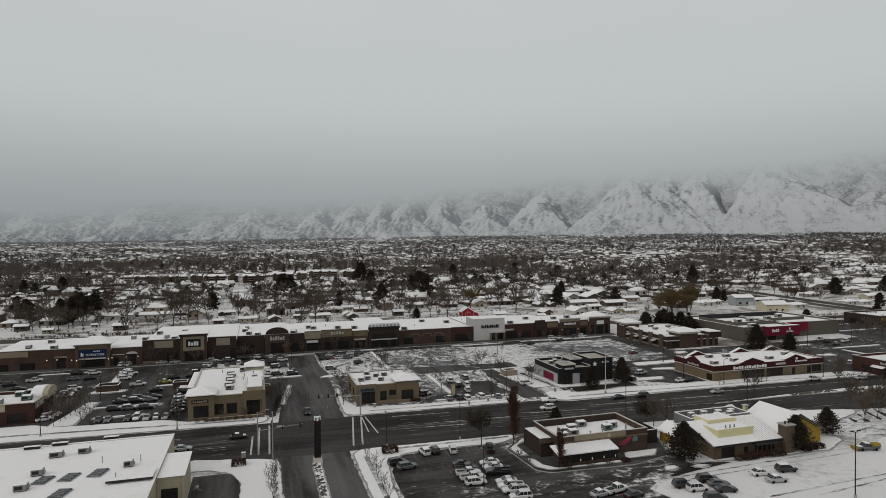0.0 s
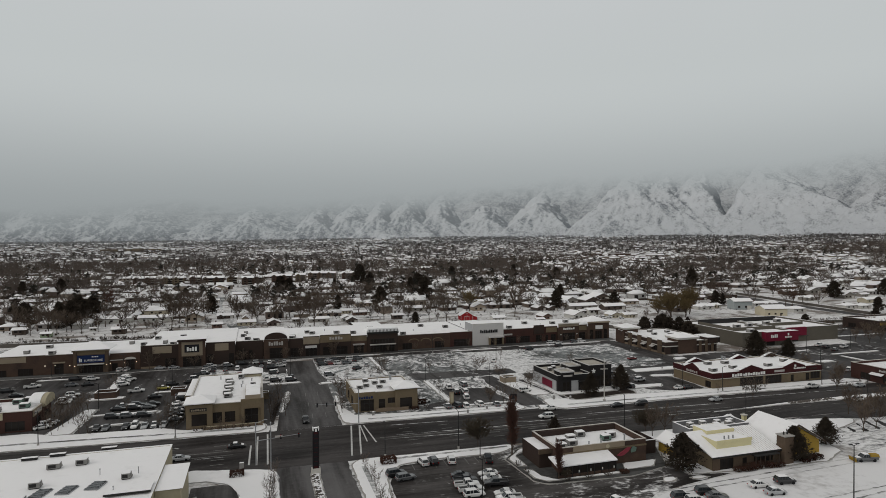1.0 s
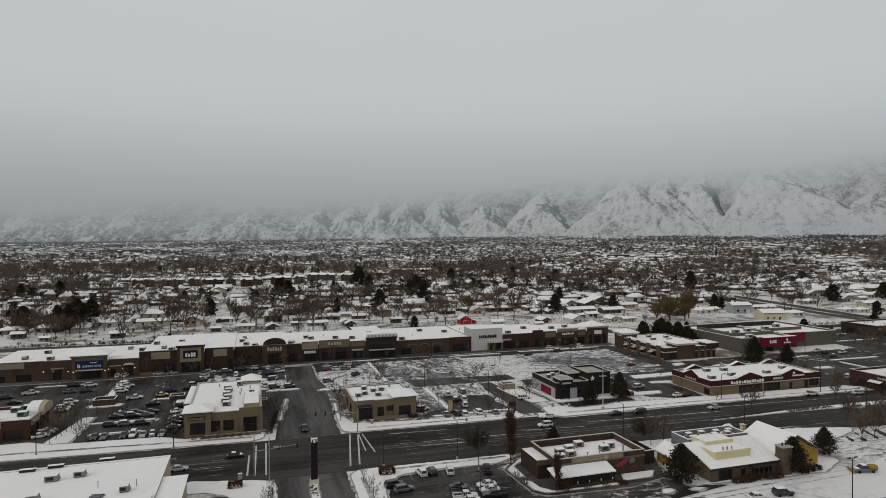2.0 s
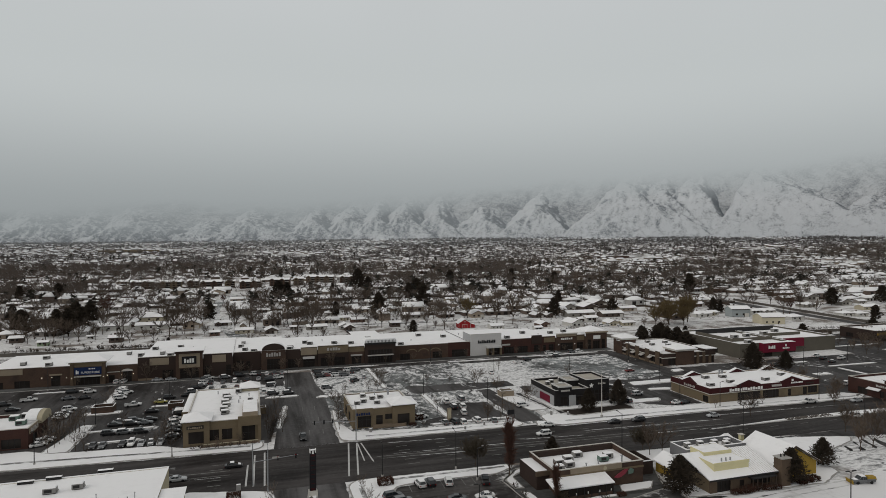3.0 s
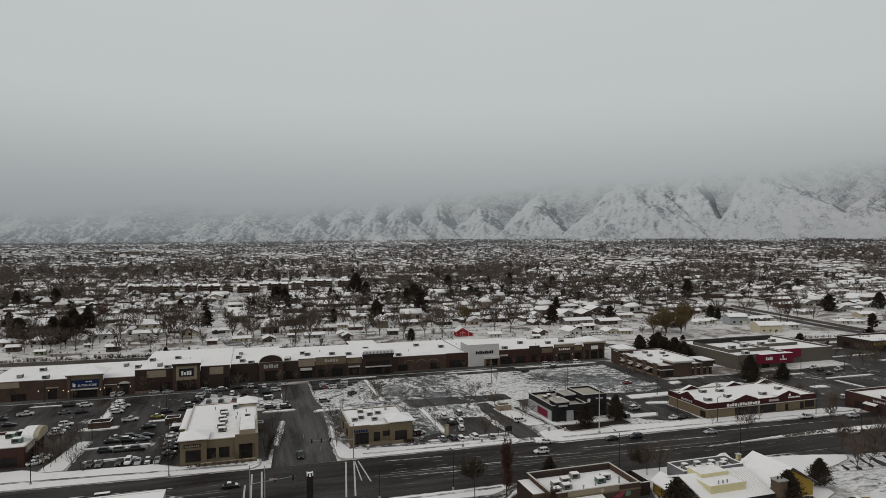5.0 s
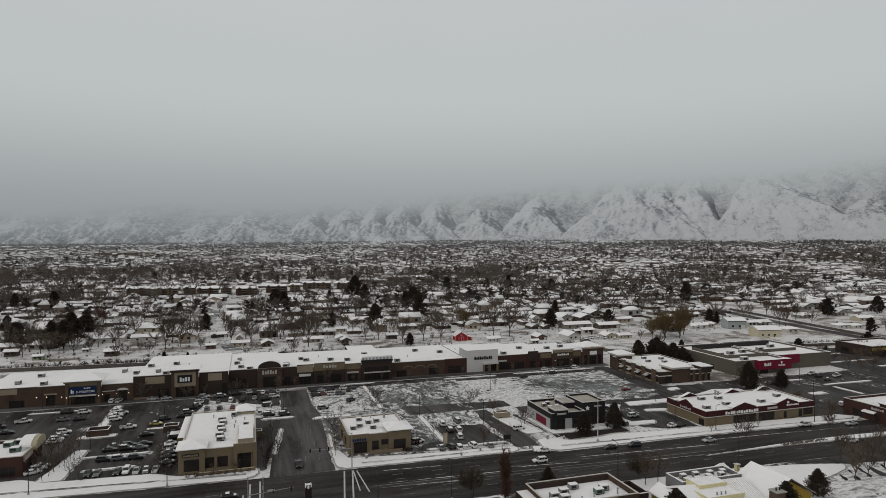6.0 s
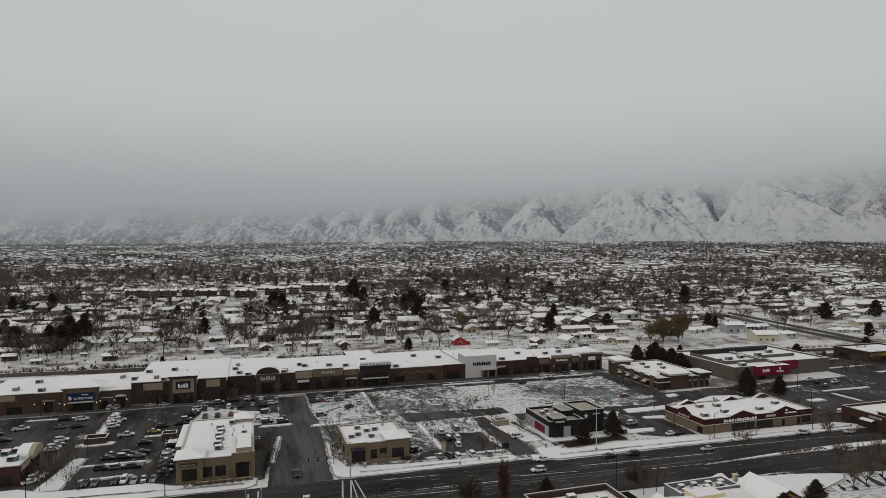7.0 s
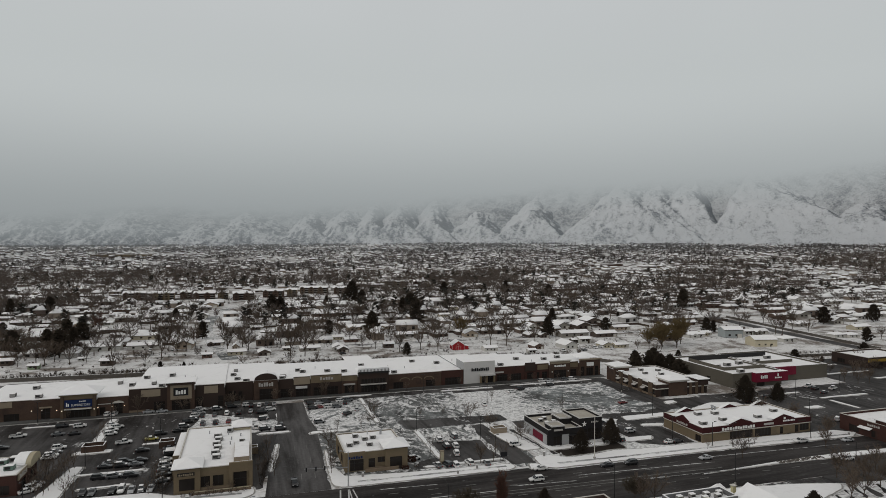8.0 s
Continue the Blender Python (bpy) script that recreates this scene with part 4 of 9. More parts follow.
def gable_hood(parent, x0, x1, y0, y1, z, rise, material=RED_BRICK, name="gable"):
    part(name, Geo().wallshape([(x0, z), (x1, z), (x1, z + 0.35), ((x0 + x1) / 2, z + rise), (x0, z + 0.35)], y0, y1), material, parent)
    cx = (x0 + x1) / 2
    part("gable_snow", Geo().wallshape([(x0 - 0.1, z + 0.36), (cx, z + rise + 0.01), (x1 + 0.1, z + 0.36), (x1 + 0.1, z + 0.5), (cx, z + rise + 0.17), (x0 - 0.1, z + 0.5)], y0 + 0.25, y1 + 2.5), ROOF_SNOW, parent)


def shopping_centre():
    """The long row of shops, unit by unit."""
    shop = "row of shops"
    u = building("shop_unit", "brown brick shop unit with a cream upper band", "shop", -106, -84.02, 291, 331, 8.4, BROWN_BRICK, group=shop, deck=6.9, south=[(1.2, 8, 0.2, 3.0), (12, 17.5, 0.2, 3.2)])
    band(u, "cream_band", -106, -91, 291, 5.8, 8.1, BEIGE)
    u = building("shop_unit", "brown brick shop unit with an arched recess", "shop", -84, -73.6, 291, 331, 8.3, BROWN_BRICK, group=shop, deck=6.9, south=[(3.2, 6.6, 0.2, 4.6, "door")])
    band(u, "arch_trim", -81.4, -76.8, 291, 4.7, 5.3, BEIGE)
    for x in (-84.3, -80.6):
        band(u, "wall_lamp", x, x + 0.26, 291, 3.8, 4.1, LAMP_GLOW, 0.3, "lit wall lamp")
    u = building("shop_unit", "brick shop tower with a blue sign and a snowy hipped roof", "shop", -73.5, -60.1, 289.6, 331, 9.8, FRONT_BRICK, group=shop, deck=6.9, south=[(2.2, 11.2, 0.2, 3.6, "door")])
    band(u, "pillar", -73.3, -72.2, 289.6, 0, 9.3, FRONT_BRICK, 0.35), band(u, "pillar", -61.4, -60.3, 289.6, 0, 9.3, FRONT_BRICK, 0.35), band(u, "tan_panel", -72.1, -61.5, 289.6, 8.0, 9.2, TAN, 0.12)
    band(u, "cornice", -73.9, -59.7, 289.6, 9.3, 9.9, TAN, 0.6)
    band(u, "sign_board", -71.9, -61.7, 289.6, 4.5, 7.7, BLUE_SIGN, 0.18, "deep blue sign board")
    lettering("SUPERSTORE", -69.4, -62.4, 289.38, 5.1, WHITE_SIGN, u)
    bars(u, -66.6, -64.0, 289.6, 6.75, 7.2, 4), bars(u, -71.4, -70.2, 289.6, 5.0, 6.6, 2)
    band(u, "canopy", -71.8, -61.8, 289.6, 3.75, 4.1, TRIM, 1.1)
    part("tower_roof", Geo().hip(-74.6, -59.0, 288.5, 301, 10.0, 2.6), ROOF_SNOW, u, "snow-covered hipped roof")
    for x in (-75.2, -59.9, -54.6, -49.8):
        band(u, "wall_lamp", x, x + 0.26, 290.9, 3.4, 3.7, LAMP_GLOW, 0.3, "lit wall lamp")
    for x in (-72.9, -61.0):
        band(u, "wall_lamp", x, x + 0.26, 289.2, 3.3, 3.6, LAMP_GLOW, 0.3, "lit wall lamp")
    u = building("shop_unit", "brown brick shop unit with an arched entrance", "shop", -60, -48.1, 291, 331, 7.6, BROWN_BRICK, group=shop, deck=6.9, south=[(6.2, 9.6, 0.2, 4.8, "door"), (0.8, 3.0, 0.2, 3.4)])
    part("arch", Geo().wallshape([(-54.4, 4.8)] + [(-52.1 + 2.3 * math.cos(radians(a)), 4.8 + 1.0 * math.sin(radians(a))) for a in range(180, -1, -20)] + [(-49.8, 4.8)], 290.8, 290.997), TRIM, u)
    band(u, "coping_band", -59.9, -55, 291, 4.6, 4.9, TRIM)
    u = building("shop_unit", "taller brick shop unit with a cream panel", "shop", -48, -32.75, 291, 348, 10.2, DARK_BRICK, group=shop, deck=8.3, south=[(9.8, 14.2, 0.2, 4.2)])
    band(u, "cream_panel", -43.3, -35.6, 291, 6.6, 9.6, BEIGE), band(u, "stone_base", -47.9, -38.4, 291, 0, 1.1, STONE)
    u = building("shop_unit", "brick shop tower with a black sign on a tan panel", "shop", -32.7, -21.6, 289.4, 348, 12.2, BROWN_BRICK, group=shop, deck=8.3, south=[(1.8, 9.4, 0.2, 4.6, "door")])
    band(u, "tan_panel", -31.4, -22.8, 289.4, 5.0, 11.2, BEIGE), band(u, "sign_board", -30.2, -24.2, 289.3, 6.6, 10.0, BLACK_SIGN, 0.2)
    bars(u, -29.4, -25.0, 289.2, 7.2, 9.0, 4, WHITE_SIGN), band(u, "cornice", -33.1, -21.2, 289.4, 11.4, 12.2, DARK_BRICK, 0.8)
    part("tower_roof", Geo().box(-33.4, -20.9, 288.6, 299, 12.36, 12.62, taper=0.2), ROOF_SNOW, u)
    u = building("shop_unit", "brick shop unit with recessed fronts and a cream panel", "shop", -21.5, -9.2, 291, 348, 10.2, DARK_BRICK, group=shop, deck=8.3, south=[(0.6, 3.2, 0.2, 5.0), (9.6, 11.8, 0.2, 5.0)])
    band(u, "cream_panel", -17.8, -12.0, 291, 6.4, 9.6, BEIGE)
    u = building("shop_unit", "dark brick shop unit with dark windows", "shop", -9.1, 3.2, 298, 346, 9.0, DARK_BRICK, group=shop, deck=8.0, south=[(1.5, 4.6, 0.2, 5.0), (5.8, 7.4, 0.2, 4.6)])
    u = building("shop_unit", "brick shop with a broad arched gable", "shop", 3.3, 14.4, 297, 346, 9.2, BROWN_BRICK, group=shop, deck=8.0, south=[(2.6, 8.6, 0.2, 5.2, "door")])
    part("arch_gable", Geo().wallshape([(3.6, 9.36)] + [(8.85 + 5.2 * math.cos(radians(a)), 9.36 + 3.0 * math.sin(radians(a))) for a in range(180, -1, -12)], 296.8, 297.5), DARK_BRICK, u)
    part("arch_snow", Geo().wallshape([(8.85 + 5.3 * math.cos(radians(a)), 9.4 + 3.1 * math.sin(radians(a))) for a in range(180, -1, -12)] + [(8.85 + 5.2 * math.cos(radians(a)), 9.3 + 2.9 * math.sin(radians(a))) for a in range(0, 181, 12)], 297.6, 302), ROOF_SNOW, u)
    bars(u, 5.4, 12.2, 297, 6.4, 8.2, 6, DIM_SIGN)
    u = building("shop_unit", "dark brick shop unit", "shop", 14.5, 21.3, 298, 340, 9.0, DARK_BRICK, group=shop, deck=8.0, south=[(1.0, 5.6, 0.2, 4.4)])
    u = building("shop_unit", "tan shop unit with a white awning", "shop", 21.4, 29.2, 298, 340, 9.6, DARK_BRICK, group=shop, deck=8.0, south=[(1.2, 6.6, 0.2, 4.0)])
    band(u, "tan_panel", 21.5, 29.1, 298, 6.0, 9.3, BEIGE), band(u, "awning", 22.4, 27.8, 298, 4.2, 5.2, WHITE_WALL, 1.0)
    u = building("shop_unit", "tan shop unit with brown lower front", "shop", 29.3, 44.2, 297.4, 340, 10.0, DARK_BRICK, group=shop, deck=8.0, south=[(1.5, 5.2, 0.2, 4.2), (8.0, 13.2, 0.2, 4.2)])
    band(u, "tan_panel", 29.4, 44.1, 297.4, 6.4, 9.7, TAN), bars(u, 33.6, 40.2, 297.3, 7.6, 9.0, 5, DIM_SIGN)
    u = building("shop_unit", "tan and brick shop unit", "shop", 44.3, 52.1, 298, 340, 8.8, BROWN_BRICK, group=shop, deck=8.0, south=[(1.4, 6.2, 0.2, 4.0)])
    band(u, "tan_panel", 44.4, 52.0, 298, 6.2, 8.5, TAN), band(u, "awning", 45.2, 50.8, 298, 4.3, 4.9, DIM_SIGN, 0.9)
    u = building("shop_unit", "dark shop tower with tall glazing and snow on its eave", "shop", 52.2, 67.5, 297, 352, 10.3, DARK_BRICK, group=shop, deck=7.9, south=[(1.6, 13.7, 0.2, 6.8, "door")])
    part("eave_roof", Geo().wallshape([(51.6, 10.46), (68.1, 10.46), (67.2, 12.2), (52.5, 12.2)], 296.2, 303.0), ROOF_SNOW, u, "snowy ribbed eave")
    for i in range(22):
        part("eave_rib", Geo().box(52.3 + i * 0.7, 52.5 + i * 0.7, 296.05, 296.195, 10.5, 11.6), DARK_METAL, u)
    band(u, "canopy", 53.4, 66.3, 297, 4.0, 4.4, DIM_SIGN, 1.4), band(u, "cornice", 51.9, 67.8, 297, 9.4, 10.2, DARK_METAL, 0.6)
    u = building("shop_unit", "long brown shop front with tan blind arches", "shop", 67.6, 95.9, 300, 346, 7.5, BROWN_BRICK, group=shop, deck=6.8, south=[(3, 8, 0.2, 3.4), (20, 25, 0.2, 3.6)])
    for k in range(3):
        cx = 76.5 + k * 6.3
        part("blind_arch", Geo().wallshape([(cx + 2.8 * math.cos(radians(a)), 4.0 + 1.6 * math.sin(radians(a))) for a in range(180, -1, -15)] + [(cx + 2.4 * math.cos(radians(a)), 4.0 + 1.2 * math.sin(radians(a))) for a in range(0, 181, 15)], 299.85, 299.997), TAN, u)
    u = building("shop_unit", "dark red brick shop unit with glazed front", "shop", 96, 108.0, 300, 346, 7.7, RED_BRICK, group=shop, deck=6.8, south=[(2.0, 10.4, 0.2, 4.0)])
    u = building("shop_unit", "white box-fronted store with a dark name on its wall", "shop", 108.1, 125.4, 299.4, 343, 11.4, WHITE_WALL, group=shop, deck=7.2, south=[(9.2, 12.0, 0.2, 3.8, "door"), (12.4, 16.4, 0.2, 3.8, "door")], wall_side=GREY_WALL)
    part("lintel", Geo().box(116.8, 125.2, 297.9, 299.39, 4.0, 4.9), WHITE_WALL, u), bars(u, 112.0, 122.0, 299.3, 6.6, 8.2, 10, BLACK_SIGN)
    part("upper_block", Geo().box(108.12, 125.38, 299.78, 312, 7.0, 11.38), GREY_WALL, u), part("upper_snow", drift(108.1, 125.4, 299.8, 312.1, 11.39), ROOF_SNOW, u)
    for x in (116.9, 120.1, 124.4):
        part("pier", Geo().box(x, x + 0.8, 298.2, 299.39, 0, 4.0), TAN, u)
    u = building("shop_unit", "dark red brick shop unit with grey fascia", "shop", 125.5, 143, 300, 340, 7.8, RED_BRICK, group=shop, deck=7.2, south=[(1.5, 7.5, 0.2, 3.8), (9.5, 15.5, 0.2, 3.8)])
    band(u, "fascia", 125.8, 130.6, 300, 4.6, 5.4, DIM_SIGN, 0.4)
    u = building("shop_unit", "brick shop unit with a darker raised bay", "shop", 143.1, 157.4, 300, 336, 8.2, RED_BRICK, group=shop, deck=7.2, south=[(1.5, 5.0, 0.2, 3.8), (7.2, 8.8, 0.2, 3.6), (10.4, 13.4, 0.2, 3.8)])
    band(u, "raised_bay", 143.2, 149.2, 300, 4.6, 9.2, DARK_BRICK, 0.5), band(u, "tan_panel", 150.6, 157.2, 300, 5.0, 7.6, TAN)
    u = building("shop_unit", "tan and brick shop tower with pale letters", "shop", 157.5, 169.9, 298.6, 330, 9.6, BROWN_BRICK, group=shop, deck=7.2, south=[(2.4, 10.0, 0.2, 4.4, "door")])
    band(u, "tan_panel", 157.8, 169.6, 298.6, 7.9, 9.3, BEIGE), bars(u, 160.0, 167.2, 298.6, 6.2, 7.2, 6), band(u, "cornice", 157.0, 170.4, 298.6, 9.3, 9.75, TRIM, 0.7)
    for x in (158.6, 168.4):
        band(u, "wall_lamp", x, x + 0.4, 298.6, 3.4, 3.9, WHITE_SIGN, 0.3)
    u = building("shop_unit", "brick shop unit between two towers", "shop", 170, 175.6, 300, 330, 8.2, BROWN_BRICK, group=shop, deck=7.2, south=[(0.8, 4.6, 0.2, 4.0)])
    band(u, "tan_panel", 170.2, 175.4, 300, 5.2, 7.6, TAN)
    u = building("shop_unit", "brick corner tower with a snowy pyramid roof", "shop", 175.7, 188.8, 298.6, 326, 9.6, BROWN_BRICK, group=shop, deck=7.2, south=[(1.0, 3.2, 0.2, 5.4), (4.4, 8.6, 0.2, 4.6, "door"), (9.8, 12.0, 0.2, 5.4)])
    band(u, "sign_board", 180.2, 184.6, 298.6, 5.6, 7.6, WHITE_SIGN, 0.2), band(u, "cornice", 175.2, 189.3, 298.6, 9.0, 9.7, BEIGE, 0.6)
    part("tower_roof", Geo().hip(176.6, 188.6, 299.4, 311, 9.8, 2.2), ROOF_SNOW, u, "snow-covered pyramid roof")
    # rooftop units over the row
    for k, (x, y) in enumerate([(-95, 305), (-84, 300), (-90, 318), (-56, 318), (-50, 312), (-45, 320), (-40, 306), (-36, 300), (-34, 322), (-24, 312), (-4, 306), (-6, 316), (-5, 326)]):
        rooftop_unit(x, y, 7.22 if x < -48 else 8.62 if x < -9 else 8.32, 2.6, 2.0, 1.5, turn=0 if k % 3 else 90)
    for x, y, z in [(0, 301, 8.1), (16.5, 302, 8.1), (17, 306, 8.1), (25, 318, 8.7), (27, 314, 8.7), (39, 312, 9.1), (47, 309, 7.9), (58, 322, 9.4), (72, 305, 6.6), (70, 318, 6.6), (88, 330, 6.6), (100, 322, 7.9), (115, 315, 10.5), (121, 322, 10.5), (131, 305, 6.9), (146, 318, 7.3), (161, 313, 8.7), (171, 316, 7.3)]:
        rooftop_unit(x, y, (8.32 if x < 52 else 8.22 if x < 67.5 else 7.12 if x < 108 else 7.52), 2.8, 2.2, 1.5)
    for x, y, z in [(-66, 310, 8.9), (-28, 318, 11.3), (10, 318, 8.3), (34, 322, 9.1), (80, 315, 6.6), (110, 325, 10.5), (152, 310, 7.3)]:
        vent(x, y, 7.22 if x < -48 else 8.62 if x < -9 else 8.32 if x < 52 else 7.12 if x < 108 else 7.52)


shopping_centre()


def corner_tower(parent, x0, x1, y0, y1, h, wall, rise=1.7, roof=ROOF_SNOW):
    part("tower", Geo().box(x0, x1, y0, y1, 0, h), wall, parent)
    part("tower_cornice", Geo().box(x0 - 0.3, x1 + 0.3, y0 - 0.3, y1 + 0.3, h + 0.002, h + 0.3), FRONT_BRICK, parent)
    part("tower_roof", Geo().hip(x0 - 0.7, x1 + 0.7, y0 - 0.7, y1 + 0.7, h + 0.304, rise), roof, parent, "snowy pyramid roof")


def tan_shop():
    """Tan shop with two hipped towers."""
    u = building("corner_shop", "tan rendered shop with snowy hipped corner towers", "shop", -19.6, 1.9, 193.6, 236, 6.9, TAN, roof=0.25,
                 south=[(6.6, 9.6, 1.2, 4.4), (10.4, 13.4, 1.2, 4.4), (16.2, 20.0, 0.2, 4.8, "door")], east=[(3, 6, 1, 4), (9, 12, 1, 4), (16, 19, 1, 4), (24, 27, 1, 4)])
    corner_tower(u, -19.9, -12.6, 193.0, 200.4, 7.2, TAN), corner_tower(u, -4.2, 1.6, 229.5, 235.6, 7.6, CREAM)
    part("entrance_block", Geo().box(-4.6, 2.1, 192.8, 193.59, 5.0, 7.8), TAN, u)
    part("entrance_pier", Geo().box(-4.6, -3.6, 192.8, 193.59, 0, 5.0), TAN, u), part("entrance_pier", Geo().box(1.1, 2.1, 192.8, 193.59, 0, 5.0), TAN, u)
    part("upper_roof_block", Geo().box(-3.4, 1.2, 197, 212, 6.2, 8.0), BEIGE, u), part("upper_snow", drift(-3.3, 1.1, 197.1, 211.9, 8.004), ROOF_SNOW, u)
    part("rear_block", Geo().box(-21.8, -19.62, 208, 233, 0, 6.6), TAN, u), part("rear_snow", drift(-21.7, -19.7, 208.2, 232.8, 6.604), ROOF_SNOW, u)
    band(u, "sign_board", -18.9, -14.2, 193.0, 5.2, 6.2, DARK_METAL), bars(u, -18.6, -14.5, 192.9, 5.45, 5.95, 7, BEIGE)
    part("tower_window", Geo().box(-18.4, -14.2, 192.9, 192.99, 1.0, 4.4), GLASS, u)
    part("base_course", Geo().box(-12.4, -4.7, 193.3, 193.59, 0, 1.0), STONE, u)
    part("patio_wall", Geo().box(-14.6, 1.6, 190.6, 190.95, 0.1, 1.05), STONE, u), part("patio_cap", Geo().box(-14.7, 1.7, 190.5, 191.05, 1.052, 1.15), CREAM, u)
    for k in range(5):
        part("patio_pier", Geo().box(-14.9 + k * 4.0, -14.3 + k * 4.0, 190.4, 190.49, 0.1, 1.3), STONE, u)
    part("awning", Geo().box(-26.0, -22.0, 224.4, 228.6, 2.9, 3.1), DARK_METAL, u), part("awning_snow", drift(-25.9, -22.1, 224.5, 228.5, 3.104), ROOF_SNOW, u)
    for px, py in ((-25.8, 224.6), (-22.2, 224.6), (-25.8, 228.4), (-22.2, 228.4)):
        part("awning_post", Geo().box(px - 0.1, px + 0.1, py - 0.1, py + 0.1, 0, 2.9), DARK_METAL, u)
    for k in range(6):
        rooftop_unit(-8.6 - (k % 2) * 0.5, 201.5 + k * 4.4, 6.75, 2.4, 1.7, 1.3)
    for x, y in ((-4.5, 219), (-5.6, 225), (-4.8, 214), (-1.6, 222), (-12, 228)):
        vent(x, y, 6.75)
    rooftop_unit(-5.2, 228, 6.75, 2.0, 1.6, 1.5), rooftop_unit(-1.2, 216, 6.75, 1.6, 1.4, 1.1)


def phone_shop():
    u = building("corner_shop", "small tan shop with a snowy hipped tower", "shop", 30.4, 50.6, 195.6, 217, 6.1, TAN, roof=0.35,
                 south=[(1.6, 6.0, 0.2, 3.9, "door"), (7.6, 9.8, 0.2, 3.8), (10.6, 13.2, 2.2, 4.0), (14.8, 18.6, 0.2, 3.8, "door")], west=[(4, 8, 0.8, 3.8), (12, 16, 0.8, 3.8)])
    corner_tower(u, 43.4, 50.9, 195.0, 203, 6.5, TAN, 1.6)
    part("tower_door", Geo().box(45.0, 49.0, 194.9, 194.99, 0.1, 3.8), GLASS, u)
    part("entrance_block", Geo().box(30.2, 36.8, 195.0, 195.59, 4.1, 6.4), TAN, u), bars(u, 31.2, 36.0, 195.0, 4.4, 5.2, 6, BLUE_SIGN)
    part("base_course", Geo().box(37.0, 43.3, 195.3, 195.59, 0, 0.9), STONE, u), part("planter_wall", Geo().box(36.6, 47.6, 193.4, 193.9, 0.17, 1.1), STONE, u)
    for x, y in ((35.5, 205), (39, 208), (39.5, 202), (42, 209), (36.4, 212), (33, 203)):
        rooftop_unit(x, y, 5.85, 1.9, 1.5, 1.2)
    vent(45.6, 213, 5.85, 1.6, 0.4), vent(41, 214, 5.85)


def dark_restaurant():
    u = building("fast_food_restaurant", "charcoal restaurant with white lower walls and red panel", "restaurant", 104.6, 118.4, 199.2, 219.4, 5.9, CHARCOAL,
                 south=[(2.2, 5.0, 0.2, 3.4, "door"), (8.6, 11.6, 1.0, 3.2)], west=[(13.4, 15.6, 1.0, 3.0)], cap=WHITE_WALL, roof_mat=MEMBRANE)
    part("white_wainscot", Geo().box(104.42, 104.597, 200, 219.3, 0.1, 3.9), GREY_WALL, u), part("red_panel", Geo().box(104.25, 104.417, 203, 211, 0.6, 3.2), RED_PANEL, u)
    part("white_wainscot", Geo().box(110.2, 113.0, 199.02, 199.197, 0.1, 3.8), GREY_WALL, u), part("raised_bay", Geo().box(105.8, 111.0, 198.6, 204, 5.0, 7.0), CHARCOAL, u)
    part("bay_snow", drift(106.1, 110.7, 199.0, 203.7, 7.004), MEMBRANE, u), part("awning", Geo().box(112.8, 116.4, 198.2, 199.19, 3.3, 3.5), DARK_METAL, u)
    part("raised_bay", Geo().box(113.4, 118.2, 206.5, 213, 5.0, 7.2), CHARCOAL, u), part("bay_snow", drift(113.7, 117.9, 206.8, 212.7, 7.204), MEMBRANE, u)
    for x0, x1, y0, y1, z in ((105.7, 111.1, 198.5, 204.1, 7.0), (113.3, 118.3, 206.4, 213.1, 7.2)):
        edge = Geo()
        for a, b, c, d in ((x0, x1, y0, y0 + 0.35), (x0, x1, y1 - 0.35, y1), (x0, x0 + 0.35, y0 + 0.35, y1 - 0.35), (x1 - 0.35, x1, y0 + 0.35, y1 - 0.35)):
            edge.box(a, b, c, d, z + 0.002, z + 0.5)
        part("coping", edge, WHITE_WALL, u)
    band(u, "fascia", 106.6, 110.2, 198.6, 5.5, 6.1, DIM_SIGN, 0.15)
    t = building("fast_food_restaurant", "charcoal restaurant tower with a pale star", "restaurant", 118.5, 128.2, 201.2, 214, 8.4, CHARCOAL, south=[(2.0, 8.4, 0.4, 4.4)], roof=0.7, cap=WHITE_WALL, roof_mat=MEMBRANE)
    star = [(120.6 + (1.0 if i % 2 == 0 else 0.42) * math.sin(i * math.pi / 5), 6.2 + (1.0 if i % 2 == 0 else 0.42) * math.cos(i * math.pi / 5)) for i in range(10)]
    part("star_emblem", Geo().wallshape(star, 201.0, 201.19), WHITE_SIGN, t, "pale grey star"), bars(t, 123.4, 126.6, 201.2, 6.5, 7.1, 5, DIM_SIGN)
    for x, y in ((108, 212), (110.6, 214), (112, 209), (108.6, 208), (115.6, 216)):
        rooftop_unit(x, y, 5.05, 1.7, 1.4, 1.2)


